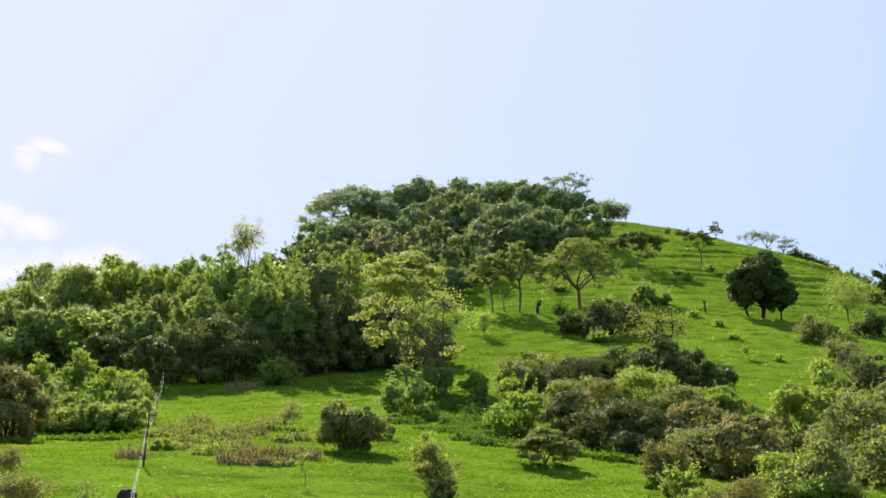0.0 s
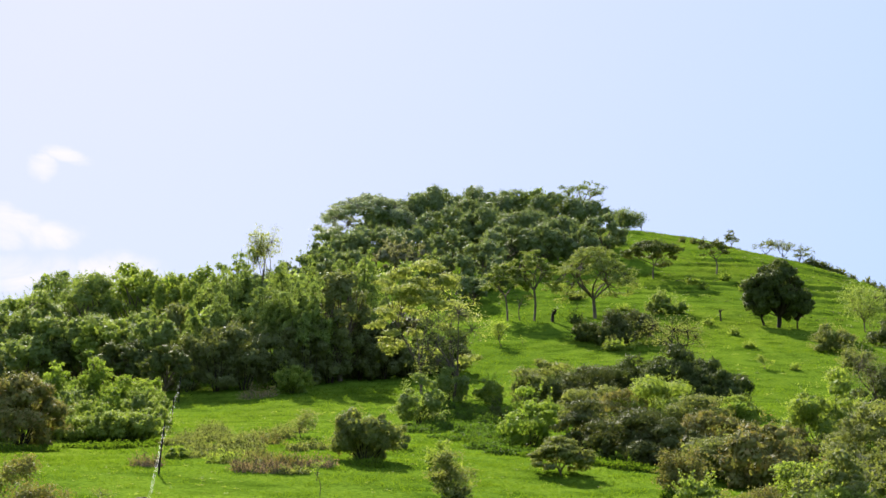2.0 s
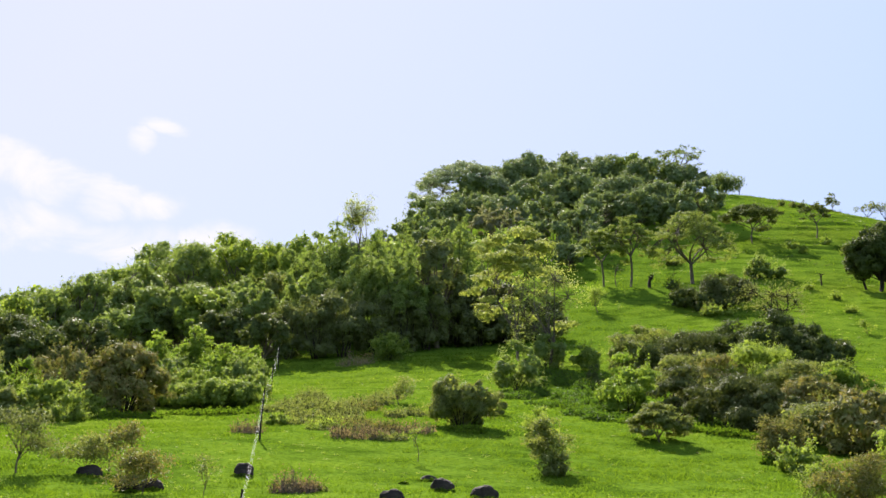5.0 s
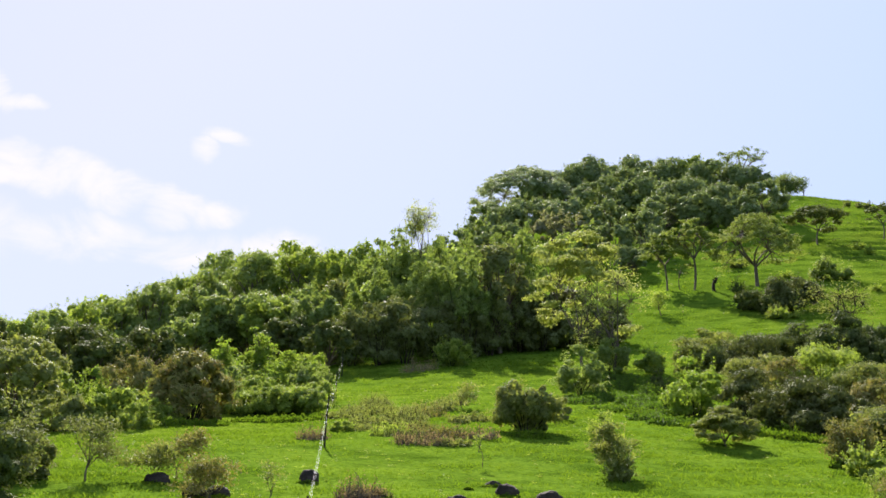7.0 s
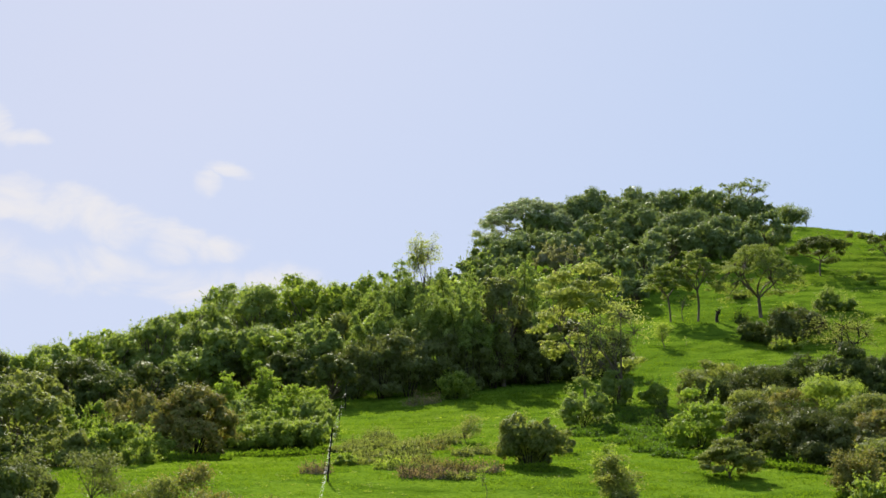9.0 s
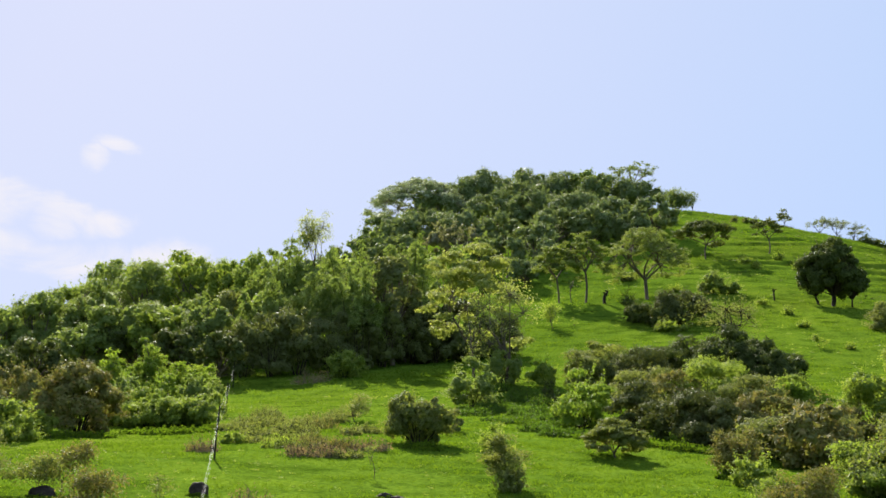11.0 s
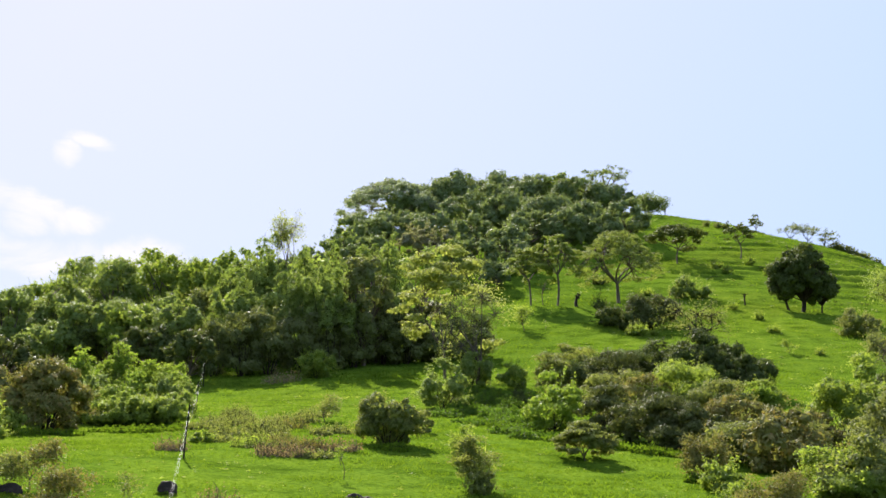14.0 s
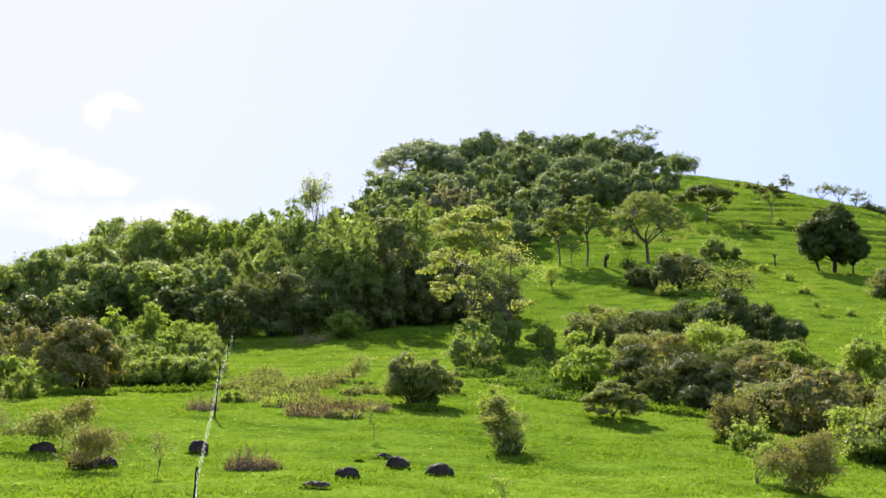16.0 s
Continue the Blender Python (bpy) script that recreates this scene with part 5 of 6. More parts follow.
weeds("weed_patch", 2.7, 64.8, 0.63, 1.90, LUSH_SHADE, 8311, "rank growth in the gully, its leaves coloured dark for the shade", leaf=0.12, stalks=130, per=12, deep=0.9, group='growth in the gully')
weeds("weed_patch", -1.5, 75.8, 0.80, 1.05, LUSH_SHADE, 8491, "rank growth in the gully, its green darkened for the shade", leaf=0.1, stalks=120, per=12)
weeds("weed_patch", 0.2, 70.9, 0.52, 0.87, LUSH_SHADE, 4486, "rank growth in the gully, its green darkened for the shade", leaf=0.1, stalks=120, per=12)
weeds("weed_patch", 1.6, 77.8, 0.91, 1.27, LUSH_SHADE, 3111, "rank growth in the gully, its green darkened for the shade", leaf=0.1, stalks=120, per=12)
weeds("weed_patch", 2.3, 67.4, 0.70, 0.82, LUSH_SHADE, 4945, "rank growth in the gully, its green darkened for the shade", leaf=0.1, stalks=120, per=12)
shrub("understorey_bush", -19.7, 101.3, 3.96, 3.74, GREY, 3238, "dark grey-green bush under the bamboo", lobes=24, size=0.28, leaf=0.12, cover=0.7, group='undergrowth under the bamboo')
shrub("understorey_bush", -17.5, 100.5, 4.49, 3.70, GREY, 1134, "dark grey-green bush under the bamboo", lobes=24, size=0.28, leaf=0.12, cover=0.7, group='undergrowth under the bamboo')
shrub("understorey_bush", -15.6, 101.0, 4.93, 3.71, GREY, 2799, "dark grey-green bush under the bamboo", lobes=24, size=0.28, leaf=0.12, cover=0.7, group='undergrowth under the bamboo')
shrub("understorey_bush", -13.7, 102.8, 4.29, 3.76, GREY, 7558, "dark grey-green bush under the bamboo", lobes=24, size=0.28, leaf=0.12, cover=0.7, group='undergrowth under the bamboo')
shrub("understorey_bush", -11.7, 103.8, 4.91, 3.80, GREY, 5433, "dark grey-green bush under the bamboo", lobes=24, size=0.28, leaf=0.12, cover=0.7, group='undergrowth under the bamboo')
shrub("understorey_bush", -9.7, 105.2, 4.97, 3.84, GREY, 3357, "dark grey-green bush under the bamboo", lobes=24, size=0.28, leaf=0.12, cover=0.7, group='undergrowth under the bamboo')
shrub("understorey_bush", -7.8, 108.1, 4.23, 3.94, GREY, 6468, "dark grey-green bush under the bamboo", lobes=24, size=0.28, leaf=0.12, cover=0.7, group='undergrowth under the bamboo')
shrub("understorey_bush", -5.8, 108.8, 3.55, 3.47, GREY, 6903, "dark grey-green bush under the bamboo", lobes=24, size=0.28, leaf=0.12, cover=0.7, group='undergrowth under the bamboo')
shrub("understorey_bush", -3.8, 109.7, 3.11, 3.49, GREY, 8707, "dark grey-green bush under the bamboo", lobes=24, size=0.28, leaf=0.12, cover=0.7, group='undergrowth under the bamboo')
shrub("understorey_bush", -1.6, 111.0, 3.13, 3.52, GREY, 8016, "dark grey-green bush under the bamboo", lobes=24, size=0.28, leaf=0.12, cover=0.7, group='undergrowth under the bamboo')
shrub("understorey_bush", 0.0, 112.3, 2.56, 2.54, GREY, 2776, "dark grey-green bush under the bamboo", lobes=24, size=0.28, leaf=0.12, cover=0.7, group='undergrowth under the bamboo')
shrub("understorey_bush", -21.3, 111.9, 2.05, 3.94, GREY, 8686, "dark grey-green bush deep under the bamboo", lobes=10, leaf=0.14, cover=0.45, group='undergrowth under the bamboo')
shrub("understorey_bush", -19.4, 112.1, 2.29, 3.94, GREY, 3105, "dark grey-green bush deep under the bamboo", lobes=10, leaf=0.14, cover=0.45, group='undergrowth under the bamboo')
shrub("understorey_bush", -17.3, 112.1, 2.52, 3.92, GREY, 6572, "dark grey-green bush deep under the bamboo", lobes=10, leaf=0.14, cover=0.45, group='undergrowth under the bamboo')
shrub("understorey_bush", -15.1, 110.9, 1.89, 3.87, GREY, 6581, "dark grey-green bush deep under the bamboo", lobes=10, leaf=0.14, cover=0.45, group='undergrowth under the bamboo')
shrub("understorey_bush", -13.0, 110.0, 2.12, 3.83, GREY, 3523, "dark grey-green bush deep under the bamboo", lobes=10, leaf=0.14, cover=0.45, group='undergrowth under the bamboo')
shrub("understorey_bush", -11.0, 110.0, 2.34, 3.83, GREY, 2566, "dark grey-green bush deep under the bamboo", lobes=10, leaf=0.14, cover=0.45, group='undergrowth under the bamboo')
shrub("understorey_bush", -9.1, 110.5, 1.75, 3.83, GREY, 6829, "dark grey-green bush deep under the bamboo", lobes=10, leaf=0.14, cover=0.45, group='undergrowth under the bamboo')
shrub("understorey_bush", -7.1, 111.3, 1.98, 3.86, GREY, 6554, "dark grey-green bush deep under the bamboo", lobes=10, leaf=0.14, cover=0.45, group='undergrowth under the bamboo')
shrub("understorey_bush", -5.1, 111.5, 2.24, 3.86, GREY, 6059, "dark grey-green bush deep under the bamboo", lobes=10, leaf=0.14, cover=0.45, group='undergrowth under the bamboo')
shrub("understorey_bush", -3.1, 111.7, 1.62, 3.86, GREY, 2900, "dark grey-green bush deep under the bamboo", lobes=10, leaf=0.14, cover=0.45, group='undergrowth under the bamboo')
shrub("understorey_bush", -1.1, 111.7, 1.82, 3.87, GREY, 7464, "dark grey-green bush deep under the bamboo", lobes=10, leaf=0.14, cover=0.45, group='undergrowth under the bamboo')

# ---------------------------------------------------------------- thicket in the gully
shrub("thicket_bush", 3.3, 63.8, 2.53, 2.71, BRIGHT, 1955, "light green rounded bush at the edge of the thicket", lobes=30, size=0.36, flat=0.42, leaf=0.095, cover=0.75, group='thicket in the gully')
shrub("thicket_bush", 5.1, 82.1, 3.12, 3.72, OLIVE, 4319, "olive bush in the thicket", lobes=30, size=0.36, flat=0.42, leaf=0.095, cover=0.75, group='thicket in the gully')
shrub("thicket_bush", 7.2, 81.5, 2.81, 4.51, BRUSH, 5981, "dark brown-green bush in the thicket", lobes=30, size=0.36, flat=0.42, leaf=0.095, cover=0.75, group='thicket in the gully')
shrub("thicket_bush", 7.5, 66.3, 2.41, 3.66, RUSSET, 4333, "russet-olive bush in the thicket", lobes=30, size=0.36, flat=0.42, leaf=0.095, cover=0.75, group='thicket in the gully')
shrub("thicket_bush", 5.6, 61.3, 2.22, 2.77, BRUSH, 5887, "dark bush in the thicket", lobes=30, size=0.36, flat=0.42, leaf=0.095, cover=0.75, group='thicket in the gully')
shrub("thicket_bush", 9.5, 67.1, 2.86, 4.07, MID, 477, "green bush in the thicket", lobes=30, size=0.36, flat=0.42, leaf=0.095, cover=0.75, group='thicket in the gully')
shrub("thicket_bush", 10.8, 64.0, 2.45, 3.56, OLIVE, 1205, "olive bush in the thicket", lobes=30, size=0.36, flat=0.42, leaf=0.095, cover=0.75, group='thicket in the gully')
shrub("thicket_bush", 7.1, 57.5, 1.96, 3.46, BRUSH, 3401, "dark shaded bush in the thicket", lobes=30, size=0.36, flat=0.42, leaf=0.095, cover=0.75, group='thicket in the gully')
shrub("thicket_bush", 9.6, 89.6, 2.20, 3.60, DEEP, 3113, "dark glossy bush in the thicket", lobes=30, size=0.36, flat=0.42, leaf=0.095, cover=0.75, group='thicket in the gully')
shrub("thicket_bush", 14.0, 87.8, 3.60, 3.50, DEEP, 3494, "dark dense bush in the thicket", lobes=34, size=0.27, flat=0.7, leaf=0.1, cover=0.8, group='thicket in the gully')
shrub("thicket_bush", 15.3, 85.2, 2.55, 3.70, DEEP, 3657, "dark dense bush in the thicket", lobes=34, size=0.27, flat=0.7, leaf=0.1, cover=0.8, group='thicket in the gully')
shrub("thicket_bush", 13.1, 90.0, 2.58, 2.62, DEEP, 3364, "dark dense bush in the thicket", lobes=34, size=0.27, flat=0.7, leaf=0.1, cover=0.8, group='thicket in the gully')
shrub("thicket_bush", 11.8, 90.8, 2.60, 4.14, DEEP, 3122, "dark glossy bush in the thicket", lobes=30, size=0.27, flat=0.7, leaf=0.095, cover=0.75, group='thicket in the gully')
shrub("thicket_bush", 14.7, 75.0, 1.66, 3.05, MID, 223, "green bush in the thicket", lobes=30, size=0.36, flat=0.42, leaf=0.095, cover=0.75, group='thicket in the gully')
sparse("thicket_bush", 14.9, 73.8, 1.48, 1.94, BRIGHT, 5837, "bright green shrub in the thicket", leaf=0.12, tufts=120, per=48, category='bush', trunk=0.06, low=0.08, tuft=0.26, heart=0.62, crown='foliage', group='thicket in the gully')
shrub("thicket_bush", 10.9, 50.3, 2.31, 3.33, RUSSET, 7244, "russet bush with a rust-brown top", lobes=30, size=0.27, flat=0.7, leaf=0.095, cover=0.75, group='thicket in the gully')
shrub("thicket_bush", 9.6, 52.5, 1.57, 2.92, OLIVE, 6989, "pale olive-brown bush in the gully", lobes=30, size=0.36, flat=0.42, leaf=0.095, cover=0.75, group='thicket in the gully')
sparse("thicket_bush", 7.3, 46.0, 1.55, 1.59, RUSSET, 5673, "thin russet bush at the thicket's edge", leaf=0.09, tufts=120, per=48, category='bush', trunk=0.06, low=0.08, tuft=0.26, heart=0.62, crown='foliage', group='thicket in the gully')
shrub("thicket_bush", 7.3, 43.2, 0.93, 1.52, MID, 6519, "small green bush at the thicket's edge", lobes=30, size=0.36, flat=0.42, leaf=0.095, cover=0.75, group='thicket in the gully')
shrub("thicket_bush", 14.4, 60.6, 1.45, 2.48, RUSSET, 8368, "russet bush at the thicket's edge", lobes=30, size=0.27, flat=0.7, leaf=0.095, cover=0.75, group='thicket in the gully')
shrub("thicket_bush", 16.3, 61.7, 3.78, 3.83, MID, 4870, "tall fresh green bush in the gully", lobes=30, size=0.27, flat=0.7, leaf=0.095, cover=0.75, group='thicket in the gully')
sparse("thicket_bush", 10.8, 44.7, 1.41, 1.76, MID, 7162, "bright green leafy bush", leaf=0.12, tufts=120, per=48, category='bush', trunk=0.06, low=0.08, tuft=0.26, heart=0.62, crown='foliage', group='thicket in the gully')
shrub("thicket_bush", 11.2, 41.6, 1.72, 2.56, OLIVE, 7926, "olive bush at the thicket's edge", lobes=30, size=0.27, flat=0.7, leaf=0.095, cover=0.75, group='thicket in the gully')
shrub("thicket_bush", 16.4, 55.5, 2.92, 3.75, OLIVE, 5505, "olive-green bush at the thicket's edge", lobes=30, size=0.36, flat=0.42, leaf=0.095, cover=0.75, group='thicket in the gully')
shrub("thicket_bush", 15.6, 49.8, 2.08, 3.11, OLIVE, 7855, "olive-green bush at the thicket's edge", lobes=30, size=0.36, flat=0.42, leaf=0.095, cover=0.75, group='thicket in the gully')
sparse("russet_bush", 6.7, 32.8, 1.43, 1.7, RUSSET, 1545, "feathery russet bush low in the pasture", leaf=0.06, tufts=150, per=60, category='bush', trunk=0.06, low=0.1, tuft=0.2, heart=0.7, crown='foliage')
sparse("green_bush", 6.0, 34.5, 1.05, 0.85, MID, 1479, "light green leafy bush at the foot of a russet one", leaf=0.07, tufts=60, per=36, category='bush', trunk=0.06, low=0.08, tuft=0.24, heart=0.5, crown='foliage')
shrub("thicket_bush", 25.9, 84.7, 2.94, 3.99, DARK, 8430, "dark green bush under an airy tree", lobes=30, size=0.27, flat=0.7, leaf=0.095, cover=0.75, group='thicket in the gully')
shrub("thicket_bush", 10.9, 41.6, 1.05, 2.34, MID, 7697, "green bush at the thicket's edge", lobes=30, size=0.36, flat=0.42, leaf=0.095, cover=0.75, group='thicket in the gully')
shrub("thicket_bush", 6.5, 90.7, 2.03, 4.56, OLIVE, 5099, "olive bush at the back of the thicket", lobes=30, size=0.36, flat=0.42, leaf=0.095, cover=0.75, group='thicket in the gully')
shrub("thicket_bush", 9.9, 94.9, 1.33, 4.78, MID, 3970, "green bush at the back of the thicket", lobes=30, size=0.27, flat=0.7, leaf=0.095, cover=0.75, group='thicket in the gully')
shrub("thicket_bush", 7.0, 72.4, 2.19, 4.00, OLIVE, 5273, "olive bush inside the thicket", lobes=30, size=0.36, flat=0.42, leaf=0.095, cover=0.75, group='thicket in the gully')
shrub("thicket_bush", 8.2, 55.4, 1.77, 3.06, BRUSH, 1324, "dark shaded bush inside the thicket", lobes=30, size=0.27, flat=0.7, leaf=0.095, cover=0.75, group='thicket in the gully')
shrub("thicket_bush", 11.2, 77.3, 2.40, 3.60, MID, 5581, "green bush inside the thicket", lobes=30, size=0.36, flat=0.42, leaf=0.095, cover=0.75, group='thicket in the gully')
shrub("thicket_bush", 14.8, 84.4, 2.95, 3.40, DEEP, 5147, "dark dense bush in the thicket", lobes=34, size=0.27, flat=0.7, leaf=0.1, cover=0.8, group='thicket in the gully')
shrub("thicket_bush", 15.9, 82.8, 2.30, 3.30, DEEP, 6153, "dark dense bush in the thicket", lobes=34, size=0.27, flat=0.7, leaf=0.1, cover=0.8, group='thicket in the gully')
shrub("thicket_bush", 13.1, 86.0, 3.00, 3.40, DEEP, 7159, "dark dense bush in the thicket", lobes=34, size=0.27, flat=0.7, leaf=0.1, cover=0.8, group='thicket in the gully')
shrub("thicket_bush", 10.7, 58.4, 1.99, 2.96, RUSSET, 1049, "russet bush inside the thicket", lobes=30, size=0.36, flat=0.42, leaf=0.095, cover=0.75, group='thicket in the gully')
shrub("thicket_bush", 13.2, 59.7, 1.18, 3.34, OLIVE, 7209, "olive bush inside the thicket", lobes=30, size=0.36, flat=0.42, leaf=0.095, cover=0.75, group='thicket in the gully')
shrub("thicket_bush", 20.0, 71.5, 2.17, 3.70, MID, 744, "green bush beside the thicket", lobes=30, size=0.27, flat=0.7, leaf=0.095, cover=0.75, group='thicket in the gully')
shrub("thicket_bush", 22.3, 67.8, 3.18, 3.92, OLIVE, 7466, "rounded olive-green bush beside the thicket", lobes=30, size=0.27, flat=0.7, leaf=0.095, cover=0.75, group='thicket in the gully')
sparse("airy_tree", 25.6, 84.6, 4.66, 4.37, GREY, 6212, "airy grey-green tree over the thicket", leaf=0.13, tufts=120, per=16, trunk=0.25)
sparse("twiggy_tree", 14.1, 88.7, 6.1, 4.9, OLIVE, 4241, "twiggy half-bare tree with sparse yellow-green leaves", leaf=0.12, tufts=130, per=17, girth=0.017, trunk=0.46, tuft=0.18, low=0.5, bark=BARK_DARK)
sparse("edge_tree", 13.3, 46.1, 2.22, 1.76, OLIVE, 5898, "thin half-bare bush with grey twigs", leaf=0.08, tufts=50, per=8, trunk=0.2, bark=BARK_PALE)

weeds("tall_grass", -15.1, 55.8, 0.34, 1.4, BLADE, 1127, "tall green grass at the foot of the bushes", category='grass', leaf=0.11, stalks=150, per=8, deep=0.8, group='tall grass at the bushes')
weeds("tall_grass", -14.2, 55.3, 0.42, 1.38, BLADE, 1017, "tall green grass at the foot of the bushes", category='grass', leaf=0.11, stalks=150, per=8, deep=0.8, group='tall grass at the bushes')
weeds("tall_grass", -13.6, 56.1, 0.5, 1.39, BLADE, 924, "tall green grass at the foot of the bushes", category='grass', leaf=0.11, stalks=150, per=8, deep=0.8, group='tall grass at the bushes')
weeds("tall_grass", -13.0, 57.3, 0.34, 1.42, BLADE, 826, "tall green grass at the foot of the bushes", category='grass', leaf=0.11, stalks=150, per=8, deep=0.8, group='tall grass at the bushes')
weeds("tall_grass", -12.7, 59.1, 0.42, 0.97, BLADE, 756, "tall green grass at the foot of the bushes", category='grass', leaf=0.11, stalks=150, per=8, deep=0.8, group='tall grass at the bushes')
weeds("tall_grass", -17.0, 52.4, 0.5, 1.55, BLADE, 1432, "tall green grass at the foot of the bushes", category='grass', leaf=0.11, stalks=150, per=8, deep=0.8, group='tall grass at the bushes')
weeds("tall_grass", -15.8, 52.8, 0.34, 1.55, BLADE, 1269, "tall green grass at the foot of the bushes", category='grass', leaf=0.11, stalks=150, per=8, deep=0.8, group='tall grass at the bushes')
weeds("tall_grass", -3.1, 49.2, 0.42, 1.39, BLADE, 533, "tall green grass at the foot of the bushes", category='grass', leaf=0.11, stalks=150, per=8, deep=0.8, group='tall grass at the bushes')
weeds("tall_grass", 3.2, 56.6, 0.5, 1.37, BLADE, 1484, "tall green grass at the foot of the bushes", category='grass', leaf=0.11, stalks=150, per=8, deep=0.8, group='tall grass at the bushes')
weeds("tall_grass", 4.3, 55.7, 0.34, 1.12, BLADE, 1612, "tall green grass at the foot of the bushes", category='grass', leaf=0.11, stalks=150, per=8, deep=0.8, group='tall grass at the bushes')
weeds("tall_grass", 5.2, 53.8, 0.42, 1.3, BLADE, 1698, "tall green grass at the foot of the bushes", category='grass', leaf=0.11, stalks=150, per=8, deep=0.8, group='tall grass at the bushes')
weeds("tall_grass", 6.2, 53.0, 0.5, 1.29, BLADE, 1816, "tall green grass at the foot of the bushes", category='grass', leaf=0.11, stalks=150, per=8, deep=0.8, group='tall grass at the bushes')
weeds("tall_grass", 7.2, 52.9, 0.34, 1.07, BLADE, 1944, "tall green grass at the foot of the bushes", category='grass', leaf=0.11, stalks=150, per=8, deep=0.8, group='tall grass at the bushes')
weeds("tall_grass", 6.9, 45.2, 0.42, 0.92, BLADE, 1775, "tall green grass at the foot of the bushes", category='grass', leaf=0.11, stalks=150, per=8, deep=0.8, group='tall grass at the bushes')
weeds("tall_grass", 1.1, 65.3, 0.5, 1.84, BLADE, 1357, "tall green grass at the foot of the bushes", category='grass', leaf=0.11, stalks=150, per=8, deep=0.8, group='tall grass at the bushes')
weeds("tall_grass", 0.1, 68.2, 0.34, 1.92, BLADE, 1274, "tall green grass at the foot of the bushes", category='grass', leaf=0.11, stalks=150, per=8, deep=0.8, group='tall grass at the bushes')
weeds("tall_grass", -1.2, 75.2, 0.42, 1.81, BLADE, 1224, "tall green grass at the foot of the bushes", category='grass', leaf=0.11, stalks=150, per=8, deep=0.8, group='tall grass at the bushes')

# ---------------------------------------------------------------- trees on the slope
umbrella("spreading_tree", 14.2, 141.6, 7.5, 8.84, SOFT, 1661, "spreading tree with forked limbs and a rounded open crown", leaf=0.17, pads=120, trunk=0.27, depth=0.98, cover=0.85, pad=0.16, girth=0.023, dome=0.7, solid=0.2)
umbrella("slender_tree", 5.2, 143.4, 6.35, 5.11, SOFT, 8325, "slender tree with a light spreading crown", leaf=0.2, girth=0.015, pads=56, trunk=0.42, depth=1.0, cover=0.75, pad=0.24, dome=0.45)
umbrella("slender_tree", 7.9, 141.7, 7.82, 4.77, SOFT, 772, "slender tree with a light rounded crown", leaf=0.2, girth=0.015, pads=56, trunk=0.42, depth=1.0, cover=0.8, pad=0.24, dome=0.3)
sparse("bare_stem", 6.5, 143.2, 2.87, 1.31, MID, 2447, "thin stem with hardly any leaves", leaf=0.12, tufts=8, per=3, trunk=0.5, category='sapling')
umbrella("dark_spreading_tree", 24.6, 170.6, 4.92, 7.53, DARK, 4090, "small flat-crowned tree on the upper slope", leaf=0.26, pads=26, trunk=0.4, depth=0.8, cover=0.9, pad=0.3)
umbrella("dark_spreading_tree", 33.4, 175.3, 4.38, 4.20, DARK, 5200, "small leaning flat-crowned tree on the upper slope", leaf=0.26, pads=18, trunk=0.45, depth=0.8, cover=0.8, pad=0.32)
broad("dense_tree", 32.5, 138.2, 6.79, 5.9, DEEP, 6754, "dense dark tree on the slope", leaf=0.19, lobes=64, trunk=0.1, size=0.3, trunks=2, cover=0.95, under=1.85, bark=BARK_DARK)
broad("dense_tree", 30.9, 138.3, 5.6, 4.3, DEEP, 6511, "dense dark tree standing close beside another", leaf=0.19, lobes=44, trunk=0.12, size=0.32, cover=0.95, under=1.85, bark=BARK_DARK)
broad("dense_tree", 34.3, 138.6, 4.4, 3.6, DEEP, 7074, "smaller dark tree beside a dense one", leaf=0.2, lobes=44, under=1.85, trunk=0.12, size=0.32, cover=0.95, bark=BARK_DARK)
sparse("thin_tree", 41.0, 138.3, 4.89, 5.03, FOREST, 4532, "thin airy tree on the slope", leaf=0.2, tufts=90, per=44, trunk=0.3)
broad("dense_tree", 49.5, 150.6, 5.61, 5.93, DARK, 5254, "dense dark tree on the slope", leaf=0.24, lobes=22, trunk=0.15, size=0.3, bark=BARK_DARK)
shrub("dark_bush", 39.4, 127.3, 2.27, 3.41, DARK, 3067, "low dark bush on the slope", lobes=12, leaf=0.18)
shrub("olive_bush", 32.8, 120.8, 2.35, 3.88, OLIVE, 4690, "rounded olive bush on the slope", lobes=14, leaf=0.16)
shrub("olive_bush", 31.4, 109.8, 1.84, 2.82, OLIVE, 4227, "rounded olive bush on the slope", lobes=12, leaf=0.14)
shrub("russet_bush", 15.7, 126.8, 3.20, 5.10, BRUSH, 4679, "dark russet bush on the slope", lobes=34, size=0.26, leaf=0.13)
# these two added dark bushes stand where only the spreading tree's shadow lies
shrub("dark_bush", 12.0, 127.6, 1.84, 3.18, DARK, 3332, "low dark bush standing in for a spreading tree's shadow", lobes=10, leaf=0.15)
shrub("dark_bush", 13.6, 125.6, 1.90, 2.87, DARK, 1329, "low dark bush standing in for shadow beside a russet bush", lobes=10, leaf=0.15)
shrub("green_bush", 13.7, 123.0, 1.23, 1.33, OLIVE, 3994, "small pale green bush in front of a russet bush", lobes=10, leaf=0.12)
shrub("dark_bush", 21.3, 143.7, 2.45, 3.02, FOREST, 3170, "dark bush on the upper slope", lobes=12, leaf=0.18)
shrub("dark_bush", 22.9, 143.6, 1.71, 2.72, FOREST, 3072, "dark bush on the upper slope", lobes=10, leaf=0.18)
shrub("dark_bush", 11.8, 135.6, 2.19, 1.58, DARK, 3968, "small dark bush beside a spreading tree", lobes=8, leaf=0.16)
